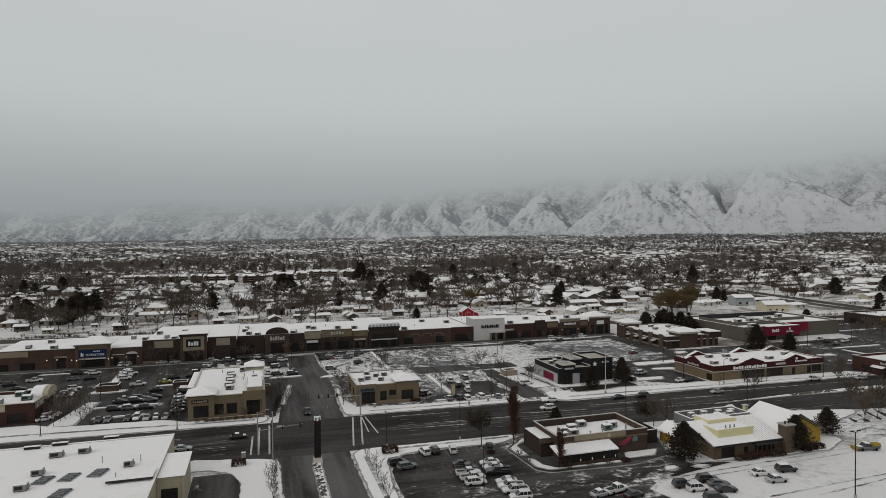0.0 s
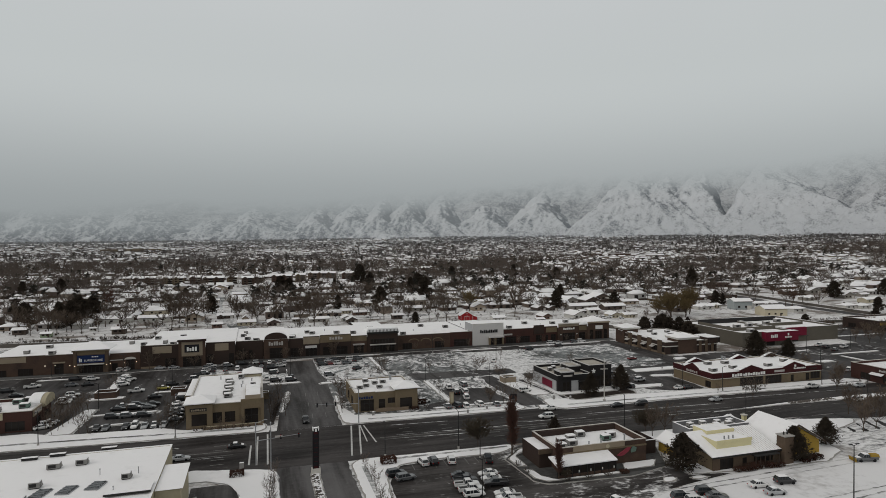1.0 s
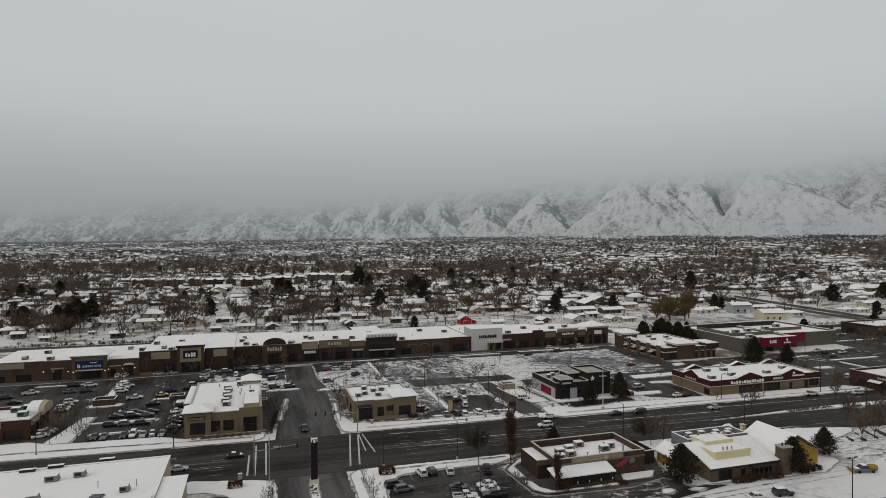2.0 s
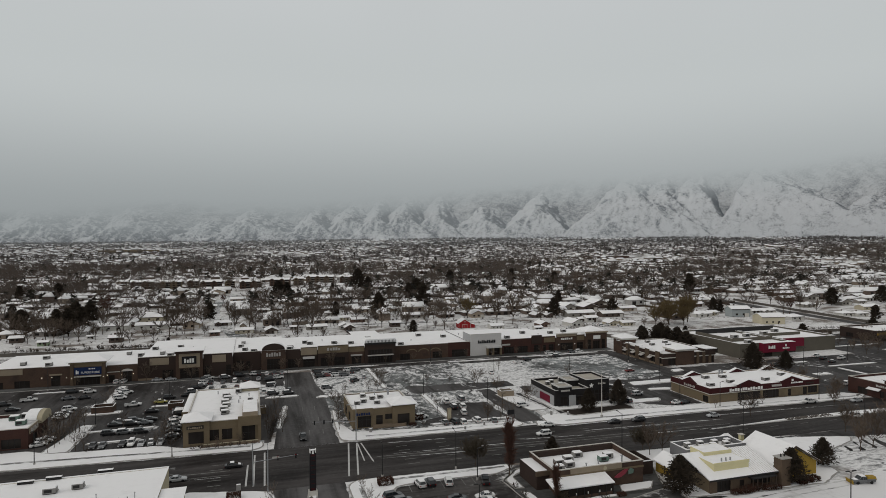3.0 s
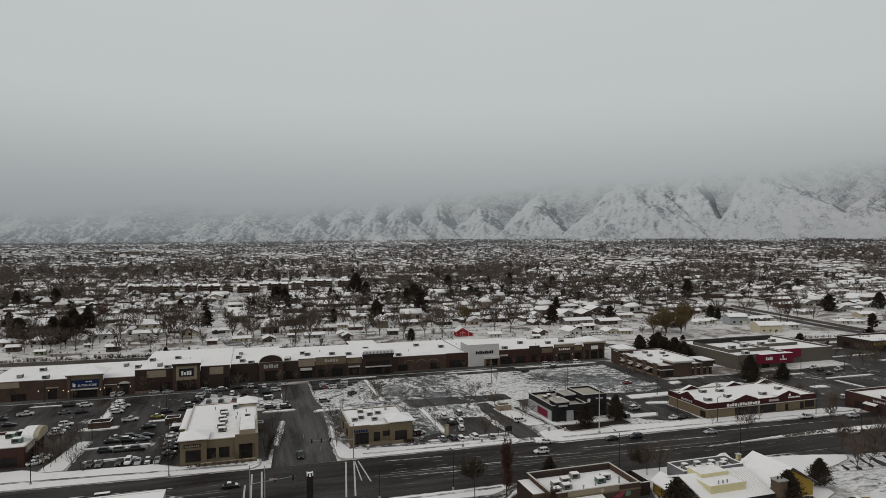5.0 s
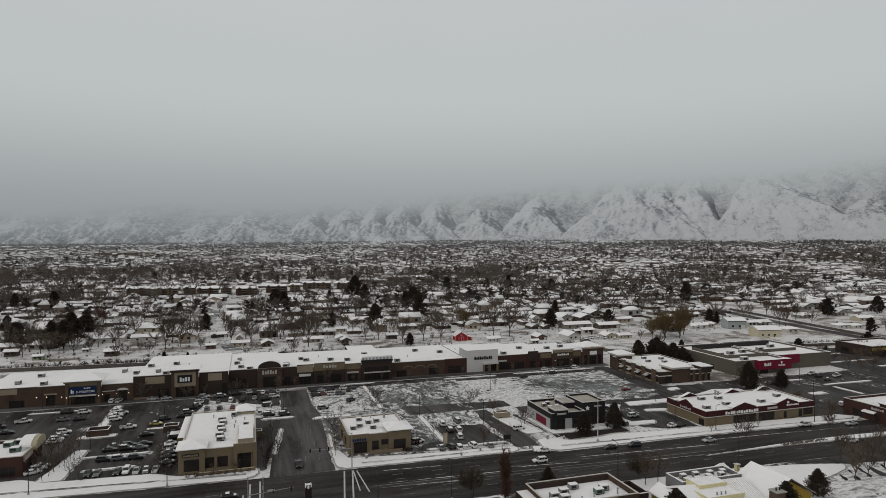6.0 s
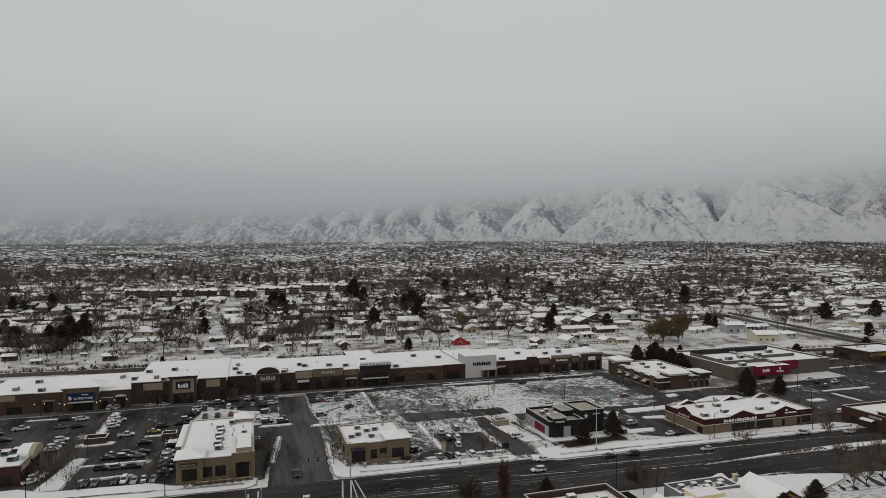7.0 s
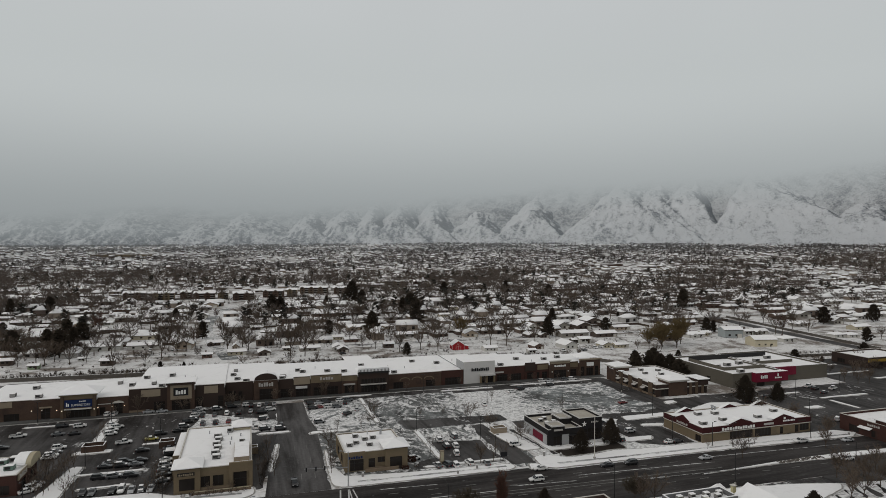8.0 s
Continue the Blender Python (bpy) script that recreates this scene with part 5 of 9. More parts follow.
def clothing_store():
    u = building("clothing_store", "tan store with a maroon fascia under a snowy roof", "shop", 160.6, 212.4, 185.2, 207, 5.6, TAN, roof=0.3, cap=TRIM,
                 south=[(12.6, 23.4, 0.3, 3.2), (24.4, 32.2, 0.2, 3.2, "door"), (36.6, 38.2, 0.2, 2.8, "door"), (44.0, 46.0, 0.2, 3.0, "door"), (46.4, 51.2, 0.6, 3.2)], west=[(18, 21, 0.2, 2.6, "door")])
    m, _ = side_matrix("west", 160.6, 212.4, 185.2, 207)
    part("fascia", Geo().box(160.4, 212.6, 184.95, 185.197, 3.7, 5.75), MAROON, u, "dark maroon fascia"), part("fascia", Geo().box(160.35, 160.597, 185.2, 207.1, 3.7, 5.75), MAROON, u)
    part("trim_line", Geo().box(160.3, 212.7, 184.85, 184.947, 3.5, 3.75), TRIM, u), part("trim_line", Geo().box(160.25, 160.347, 185.0, 207.1, 3.5, 3.75), TRIM, u)
    gable_hood(u, 173.0, 183.6, 184.9, 185.6, 5.76, 2.0, MAROON), gable_hood(u, 193.8, 204.0, 184.9, 185.6, 5.76, 2.0, MAROON)
    g = Geo().wallshape([(0, 5.76), (7.2, 5.76), (7.2, 6.0), (3.6, 7.7), (0, 6.0)], 0, 0.6, pose(160.35, 199.8, 0, 0, 0, -90))
    part("gable", g, MAROON, u)
    bars(u, 169.0, 184.6, 184.95, 4.05, 5.1, 13), bars(u, 188.0, 194.6, 184.95, 4.4, 5.2, 1, DIM_SIGN), bars(u, 198.2, 204.2, 184.95, 5.0, 5.6, 8), bars(u, 198.4, 199.6, 184.95, 5.9, 6.7, 1)
    bars(u, 192.8, 199.2, 160.5, 4.2, 5.0, 6, DIM_SIGN, side="west"), bars(u, 205.2, 210.4, 184.95, 4.4, 5.0, 1, DARK_BRICK)
    for x in (170.5, 192.0, 208.5):
        part("rear_gable", Geo().wallshape([(x - 5, 5.2), (x + 5, 5.2), (x, 7.0)], 206.2, 206.9), MAROON, u), part("gable_snow", Geo().wallshape([(x - 5.2, 5.2), (x, 7.1), (x + 5.2, 5.2), (x + 5.2, 5.4), (x, 7.3), (x - 5.2, 5.4)], 205.6, 206.95), ROOF_SNOW, u)
    for x, y in ((165, 190), (176, 192), (179.4, 200), (192, 191), (205, 196), (172, 201)):
        rooftop_unit(x, y, 5.35, 2.6, 2.0, 1.2)
    vent(182, 203, 5.35, 2.0, 0.35), vent(183, 205.6, 5.35, 1.8, 0.35)


def brick_restaurant():
    u = building("brick_restaurant", "brown brick restaurant with a tall parapet and patio", "restaurant", 68.5, 93.0, 130.5, 144.6, 5.6, BROWN_BRICK, roof=1.5,
                 west=[(6, 9, 0.8, 2.8)], cap=TRIM)
    part("tan_course", Geo().box(68.4, 93.1, 130.36, 130.497, 4.0, 4.4), TAN, u), part("beige_panel", Geo().box(72.6, 86.8, 130.30, 130.497, 4.45, 5.72), BEIGE, u)
    part("parapet_inner", Geo().box(68.9, 92.6, 143.6, 144.2, 4.1, 5.5), DARK_BRICK, u), part("parapet_inner", Geo().box(68.9, 92.6, 130.9, 131.2, 4.1, 5.5), TRIM, u)
    part("west_wing", Geo().box(65.2, 68.45, 133.6, 143.4, 0, 4.5), DARK_BRICK, u), part("wing_snow", drift(65.3, 68.4, 133.7, 143.3, 4.504), ROOF_SNOW, u)
    part("wing_fascia", Geo().box(64.9, 68.47, 133.1, 133.59, 3.7, 4.8), FRONT_BRICK, u)
    part("patio_wall", Geo().box(66.2, 81.6, 126.3, 126.6, 0.1, 0.9), BROWN_BRICK, u)
    part("patio_roof", Geo().add([(66.0, 126.0, 2.9), (82.0, 126.0, 2.9), (82.0, 130.45, 3.8), (66.0, 130.45, 3.8), (66.0, 126.0, 3.15), (82.0, 126.0, 3.15), (82.0, 130.45, 4.05), (66.0, 130.45, 4.05)],
                                [(3, 2, 1, 0), (4, 5, 6, 7), (0, 1, 5, 4), (1, 2, 6, 5), (2, 3, 7, 6), (3, 0, 4, 7)]), ROOF_SNOW, u, "snow-covered patio roof")
    part("patio_glazing", Geo().box(66.3, 81.7, 126.4, 126.5, 0.9, 2.85), GLASS, u)
    for k in range(9):
        part("patio_post", Geo().box(66.2 + k * 1.93, 66.35 + k * 1.93, 126.2, 126.35, 0.1, 2.95), DARK_METAL, u)
    for k in range(5):
        part("patio_lamp", Geo().box(68.6 + k * 3.1, 68.8 + k * 3.1, 126.1, 126.19, 1.2, 1.7), WHITE_SIGN, u)
    # painted emblem: plain red and green shapes
    chili = [(84.6, 2.3), (85.4, 2.0), (86.6, 2.2), (87.8, 2.9), (88.6, 3.9), (87.8, 4.1), (86.9, 3.6), (85.6, 2.9)]
    part("emblem", Geo().wallshape(chili, 130.3, 130.497), EMBLEM_RED, u, "red painted emblem"), part("emblem_leaf", Geo().wallshape([(88.7, 2.6), (90.0, 2.8), (90.2, 3.7), (89.2, 4.2), (88.6, 3.4)], 130.3, 130.497), UNIT_GREEN, u)
    part("roof_lamp", Geo().tube((82.0, 130.2, 4.9), (82.0, 130.45, 4.9), 0.5, 0.5, 12), CREAM, u)
    part("service_yard_wall", Geo().box(93.1, 98.6, 134.2, 134.5, 0, 3.6), DARK_BRICK, u), part("service_yard_wall", Geo().box(98.3, 98.6, 134.5, 142.2, 0, 3.6), DARK_BRICK, u), part("service_yard_wall", Geo().box(93.1, 98.6, 142.2, 142.5, 0, 3.6), DARK_BRICK, u)
    part("wall_snow", Geo().box(93.1, 98.6, 134.2, 134.5, 3.604, 3.75), ROOF_SNOW, u)
    for x, y, mat in ((75, 135.4, UNIT_GREY), (76.6, 139, UNIT_GREY), (80.4, 141, UNIT_GREY), (85.2, 136.4, UNIT_GREEN), (73.2, 137.5, UNIT_GREY), (87.6, 138, UNIT_GREY), (71.4, 134, UNIT_GREY)):
        rooftop_unit(x, y, 4.15, 2.4, 1.7, 1.4, mat)
    vent(83, 135, 4.15), vent(79, 134, 4.15), vent(89.5, 134.5, 4.15, 1.6, 0.2)


def gabled_restaurant():
    u = thing("gabled_restaurant", "tan restaurant with snowy sloped roofs and yellow gable", "restaurant")
    g = Geo()
    pierced(g, pose(103.6, 119.2, 0), 19.4, 0, 3.5, 0.35, [(2.0, 6.0, 0.2, 2.9), (8.6, 10.0, 0.2, 2.5), (12.0, 17.8, 0.9, 2.7)])
    part("wall", g, FRONT_BRICK, u)
    for k in range(10):
        part("roof_seam", Geo().tube((116.4 + k * 0.72, 118.5, 3.86), (116.4 + k * 0.72, 128.3, 6.93), 0.03, 0.03, 4), TRIM, u)
    for hole in ((2.0, 6.0, 0.2, 2.9), (8.6, 10.0, 0.2, 2.5), (12.0, 17.8, 0.9, 2.7)):
        glaze(u, pose(103.6, 119.2, 0), hole, 1.4, "door" if hole[2] < 0.5 else "window")
    part("wall", Geo().box(103.6, 103.95, 119.56, 135, 0, 3.5), TAN, u), part("wall", Geo().box(103.96, 136, 134.6, 135, 0, 3.5), TAN, u)
    # the sloping snowy roof and the flat yellow blocks on it
    roof = [(102.8, 118.4, 3.52), (123.2, 118.4, 3.52), (123.2, 128.4, 6.6), (102.8, 128.4, 6.6), (102.8, 135.8, 3.52), (123.2, 135.8, 3.52)]
    part("roof", Geo().add(roof + [(x, y, z + 0.3) for x, y, z in roof], [(0, 1, 2, 3), (3, 2, 5, 4), (9, 8, 7, 6), (10, 11, 8, 9), (0, 6, 7, 1), (1, 7, 8, 2), (2, 8, 11, 5), (5, 11, 10, 4), (4, 10, 9, 3), (3, 9, 6, 0)]), ROOF_SNOW, u, "snow-covered sloping roof")
    part("eave_board", Geo().box(102.7, 123.3, 118.2, 118.39, 3.4, 3.75), DARK_METAL, u)
    part("yellow_block", Geo().box(106.2, 116.6, 121.0, 126.4, 3.9, 6.3), PALE_YELLOW, u), part("yellow_block", Geo().box(108.0, 116.4, 126.45, 131.6, 4.0, 7.1), PALE_YELLOW, u)
    part("block_snow", drift(106.4, 116.4, 121.3, 126.4, 6.304), ROOF_SNOW, u), part("block_snow", drift(108.2, 116.2, 126.8, 131.4, 7.104), ROOF_SNOW, u)
    for k in range(4):
        part("parapet", Geo().box(106.1, 116.7, 120.85, 120.997, 5.9, 6.6) if k == 0 else Geo().box(108 + k * 1.3, 108.25 + k * 1.3, 122, 122.25, 6.3, 7.2), PALE_YELLOW if k == 0 else GALVANISED, u)
    # flat roof behind, sunk between grey parapets
    part("flat_roof", Geo().box(107.4, 125.6, 132.1, 138.0, 0.1, 4.9), GREY_WALL, u), part("flat_snow", drift(107.45, 125.55, 132.15, 137.95, 4.904), ROOF_SNOW, u)
    for a, b, c, d in ((107.0, 126.0, 138.002, 138.4), (107.0, 107.398, 131.7, 138.0), (125.602, 126.0, 131.7, 138.0), (107.4, 125.6, 131.7, 132.098)):
        part("parapet", Geo().box(a, b, c, d, 0.1, 6.2), PARAPET_GREY, u), part("parapet_snow", Geo().box(a, b, c, d, 6.203, 6.3), ROOF_SNOW, u)
    # cross gable with boards
    part("cross_gable_wall", Geo().wallshape([(124.0, 0.0), (138.8, 0.0), (138.8, 3.5), (131.4, 7.6), (124.0, 3.5)], 121.6, 129.9), YELLOW, u, "yellow boarded gable wall")
    part("cross_gable_roof", Geo().wallshape([(123.2, 3.3), (131.4, 8.0), (139.6, 3.3), (139.6, 3.65), (131.4, 8.38), (123.2, 3.65)], 120.9, 134), ROOF_SNOW, u, "steep snowy gable roof")
    part("barge_board", Geo().wallshape([(123.1, 3.1), (131.4, 7.9), (139.7, 3.1), (139.7, 3.5), (131.4, 8.3), (123.1, 3.5)], 120.7, 120.897), WOOD_DARK, u)
    part("chimney", Geo().box(123.2, 126.0, 117.4, 119.8, 0, 6.9), FRONT_BRICK, u, "broad tan brick chimney"), part("chimney_cap", Geo().box(123.0, 126.2, 117.2, 120.0, 6.902, 7.15), CONCRETE, u)
    for x in (124.1, 125.2):
        part("chimney_pot", Geo().tube((x, 118.6, 7.15), (x, 118.6, 7.8), 0.2, 0.16, 8), DARK_METAL, u)
    part("porch_roof", Geo().box(114.4, 121.8, 117.4, 119.1, 3.0, 3.3), DARK_METAL, u)
    for k in range(6):
        part("porch_post", Geo().box(114.6 + k * 1.4, 114.75 + k * 1.4, 117.5, 117.65, 0.17, 3.0), WOOD_DARK, u)
    part("side_wing", Geo().wallshape([(100.8, 0), (106.0, 0), (106.0, 2.9), (103.4, 4.6), (100.8, 2.9)], 129.4, 136.0), YELLOW, u, "yellow gabled side wing")
    part("side_roof", Geo().wallshape([(100.2, 2.7), (103.4, 4.75), (106.6, 2.7), (106.6, 3.0), (103.4, 5.1), (100.2, 3.0)], 128.7, 136.5), ROOF_SNOW, u), part("side_board", Geo().wallshape([(100.1, 2.5), (103.4, 4.6), (106.7, 2.5), (106.7, 2.85), (103.4, 4.95), (100.1, 2.85)], 128.5, 128.697), WOOD_DARK, u)
    for x, y in ((111, 136.4), (117.5, 134.2), (119.6, 136.2), (121.8, 134.4), (123.6, 136), (113.4, 133.6), (115.2, 136.6), (110.2, 133.8)):
        rooftop_unit(x, y, 5.0, 1.7, 1.3, 1.2)
    part("cupola", Geo().hip(124.8, 130.2, 138.6, 142.6, 3.6, 2.1), ROOF_SNOW, u), part("cupola_wall", Geo().box(125.3, 129.7, 139.0, 142.2, 0, 3.6), GREY_WALL, u), part("yellow_flue", Geo().box(129.6, 130.6, 137.2, 138.2, 0, 6.2), PALE_YELLOW, u), part("flue_cap", Geo().box(129.4, 130.8, 137.0, 138.4, 6.202, 6.4), TRIM, u)


def near_store():
    """The large white roof close below."""
    u = building("large_store", "cream-walled store under a broad snow-covered roof", "shop", -60, -19.2, 96, 156.5, 7.4, CREAM, roof=0.12, cap=ROOF_SNOW, east=[(33.5, 36, 0.4, 3.0)])
    part("east_block", Geo().box(-19.15, -14.4, 129.6, 143.6, 0, 7.0), CREAM, u), part("east_snow", drift(-19.1, -14.0, 129.2, 143.8, 7.004), ROOF_SNOW, u)
    part("entrance_canopy", Geo().box(-27.6, -19.8, 128.0, 130.2, 7.56, 7.9), CREAM, u), part("canopy_snow", drift(-27.6, -19.6, 127.8, 133, 7.904), ROOF_SNOW, u)
    part("canopy_edge", Geo().box(-27.7, -19.5, 127.5, 127.79, 7.66, 7.98), DARK_METAL, u)
    part("east_opening", Geo().box(-18.4, -15.4, 129.5, 129.59, 0.4, 4.6), GLASS, u), part("east_rainpipe", Geo().box(-14.6, -14.3, 129.2, 129.5, 0, 6.8), CREAM, u)
    for x, y in ((-47.8, 155.0), (-42.6, 156), (-32.5, 157.2)):
        part("sign_back", Geo().box(x - 1.7, x + 1.3, y - 0.3, y + 0.5, 7.4, 8.0), DARK_METAL, u), part("sign_snow", drift(x - 1.8, x + 1.4, y - 0.4, y + 0.6, 8.004), ROOF_SNOW, u)
    for x, y, w in ((-41.2, 147.6, 3.2), (-36.2, 148.6, 2.8), (-41.6, 137.2, 2.6), (-42.0, 129.6, 2.8), (-25.4, 137, 2.2)):
        rooftop_unit(x, y, 7.3, w * 0.78, 1.6, 1.35)
    for x, y in ((-39.6, 133.4), (-35.2, 133.6), (-30.4, 134.4), (-34.6, 125.4)):
        s = thing("skylight", "long framed roof skylight with snow at its edges", "skylight", "skylights", pose(x, y, 7.3, 0, 0, -14))
        part("curb", Geo().box(-1.3, 1.3, -2.0, 2.0, 0, 0.3), GALVANISED, s)
        part("dome", Geo().box(-1.2, 1.2, -1.9, 1.9, 0.304, 0.5, taper=0.3), CAR_GLASS, s)
        for k in range(5):
            part("bar", Geo().tube((-1.2, -1.85 + k * 0.9, 0.42), (1.2, -1.75 + k * 0.9, 0.42), 0.06, 0.06, 4), GALVANISED, s)
        for k in range(3):
            part("brace", Geo().tube((-1.1, -1.85 + k * 1.2, 0.52), (1.1, -0.65 + k * 1.2, 0.52), 0.05, 0.05, 4), GALVANISED, s)
    for x, y in ((-31, 140.6), (-26.4, 129.8), (-23.6, 139.4)):
        vent(x, y, 7.3, 1.3, 0.08)


def corner_brick_shop():
    u = building("brick_corner_shop", "red brick shop with an arched cream sign gable", "shop", -96, -63.2, 206.2, 224, 6.0, RED_BRICK,
                 south=[(26, 31, 0.4, 3.2), (8, 14, 0.4, 3.0)], east=[(4, 8, 0.4, 3), (12, 16, 0.4, 3)])
    band(u, "sign_board", -96, -70.5, 206.2, 3.9, 5.9, CREAM), bars(u, -79, -72, 206.1, 4.3, 5.3, 7, DIM_SIGN)
    part("sign_board", Geo().box(-63.19, -62.9, 207, 214.4, 4.0, 6.0), BEIGE, u), bars(u, 207.6, 213.8, -62.7, 4.4, 5.6, 6, DIM_SIGN, side="east")
    arch = [(0, 5.0), (9.4, 5.0)] + [(4.7 + 4.7 * math.cos(radians(a)), 6.0 + 2.1 * math.sin(radians(a))) for a in range(0, 181, 15)]
    part("arched_gable", Geo().wallshape(arch, 0, 1.4, pose(-62.2, 214.9, 0, 0, 0, 90)), CREAM, u, "arched cream gable with snow on top")
    part("gable_snow", Geo().wallshape([(4.7 + 4.8 * math.cos(radians(a)), 6.1 + 2.15 * math.sin(radians(a))) for a in range(0, 181, 15)] + [(4.7 + 4.6 * math.cos(radians(a)), 5.9 + 2.0 * math.sin(radians(a))) for a in range(180, -1, -15)], 1.42, 4.6, pose(-62.2, 214.9, 0, 0, 0, 90)), ROOF_SNOW, u)
    for x, y, mat in ((-71, 220, UNIT_GREEN), (-68.4, 222, UNIT_GREY), (-82, 215, UNIT_GREY), (-84, 219, UNIT_GREY), (-78, 219.6, UNIT_GREY), (-74, 211, UNIT_GREY), (-90, 212, UNIT_GREY), (-67.4, 214, UNIT_GREEN), (-90, 220, UNIT_GREY)):
        rooftop_unit(x, y, 5.15, 2.6, 2.0, 1.5, mat)


def small_strip():
    u = building("small_shop_row", "dark brick row of small shops with tan bays", "shop", 187.4, 217.2, 247.6, 288, 5.8, DARK_BRICK, roof=0.4,
                 west=[(k * 5.0 + 1.2, k * 5.0 + 4.2, 0.3, 3.2) for k in range(8)], south=[(3, 7, 0.3, 3.2), (11, 14, 0.3, 3.2), (19, 20.4, 0.3, 3.4), (22.5, 24, 0.3, 3.2), (26, 29, 0.3, 3.2)])
    for k in range(5):
        part("tan_bay", Geo().box(187.0, 187.397, 250 + k * 8.2, 253.2 + k * 8.2, 0, 6.6), FRONT_BRICK, u), part("bay_cap", Geo().box(186.7, 189.5, 249.7 + k * 8.2, 253.5 + k * 8.2, 6.602, 6.85), ROOF_SNOW, u)
    part("pale_course", Geo().box(187.2, 187.396, 247.6, 288, 3.6, 4.0), TRIM, u), part("pale_course", Geo().box(187.2, 217.4, 247.4, 247.597, 3.6, 4.0), TRIM, u)
    for x0, x1, y0, y1, h, rise in ((186.9, 195.4, 281, 289, 8.0, 1.7), (194.6, 204.8, 246.9, 255.6, 7.4, 1.7)):
        part("tower", Geo().box(x0, x1, y0, y1, 0, h), BROWN_BRICK, u), part("tower_cornice", Geo().box(x0 - 0.7, x1 + 0.7, y0 - 0.7, y1 + 0.7, h - 0.5, h + 0.3, taper=-0.25), TRIM, u, "pale flared cornice")
        part("tower_roof", Geo().hip(x0 - 1.1, x1 + 1.1, y0 - 1.1, y1 + 1.1, h + 0.304, rise), ROOF_SNOW, u, "snowy pyramid roof")
    part("end_bay", Geo().box(211.8, 217.5, 247.0, 256, 4.2, 7.0), DARK_BRICK, u), part("end_cap", Geo().box(211.3, 218.0, 246.5, 256.4, 7.002, 7.4), ROOF_SNOW, u)
    for k in range(4):
        part("awning", Geo().wallshape([(0, 3.1), (1.5, 2.6), (1.5, 2.75), (0, 3.5)], 255.2 + k * 7.0, 258.0 + k * 7.0, pose(0, 0, 0) @ Matrix(((-1, 0, 0, 186.99), (0, 1, 0, 0), (0, 0, 1, 0), (0, 0, 0, 1)))), DIM_SIGN, u)
    part("stone_plinth", Geo().box(187.1, 187.394, 247.7, 280.9, 0, 0.9), STONE, u)
    for k in range(3):
        part("tan_pier", Geo().box(206.5 + k * 3.6, 208 + k * 3.6, 247.2, 247.597, 0, 5.8), FRONT_BRICK, u)
    for x, y in ((200, 262), (207, 258), (212, 255), (199, 272), (206, 268), (210, 276), (202, 280)):
        rooftop_unit(x, y, 5.5, 2.4, 1.9, 1.2)


def big_box():
    u = building("big_box_store", "olive-grey block store with a red entrance front", "shop", 236.5, 268.4, 251.4, 300, 7.4, OLIVE, west=[(30, 33, 0.2, 2.8, "door")], cap=ROOF_SNOW)
    part("red_front", Geo().box(248.6, 269.6, 248.4, 251.397, 2.8, 7.5), RED_PANEL, u, "crimson entrance front"), part("front_snow", drift(248.6, 269.6, 248.4, 251.39, 7.55), ROOF_SNOW, u), bars(u, 251.4, 256.0, 248.4, 4.6, 6.2, 4), bars(u, 260.6, 265.2, 248.4, 4.2, 5.0, 5), bars(u, 262.2, 263.4, 248.4, 5.4, 6.6, 1)
    part("entrance", Geo().box(252, 257, 251.3, 251.39, 0.1, 2.5), GLASS, u)
    part("roof_wall", Geo().box(241, 268, 262, 262.6, 6.4, 8.3), OLIVE, u), part("roof_wall", Geo().box(241, 296, 289, 289.6, 6.4, 9.2), DARK_METAL, u), part("roof_wall", Geo().box(241, 241.6, 262.6, 289, 6.4, 8.3), OLIVE, u)
    v = building("big_box_store", "olive-grey block store wing with a red canopy", "shop", 269.7, 306.5, 257, 300, 7.6, OLIVE, south=[(2, 9, 0.2, 3.0, "door")], cap=ROOF_SNOW)
    part("red_canopy", Geo().box(270, 283, 255.6, 256.997, 3.4, 7.8), RED_PANEL, v), bars(v, 271, 273.6, 255.6, 5.4, 7.0, 2)
    part("roof_wall", Geo().box(270.2, 296, 270, 270.6, 6.6, 8.4), OLIVE, v)
    for x, y in ((243, 270), (252, 272), (262, 274), (276, 276), (246, 256), (290, 282)):
        rooftop_unit(x, y, 6.55 if x < 268 else 6.75, 3.6, 2.4, 1.8)


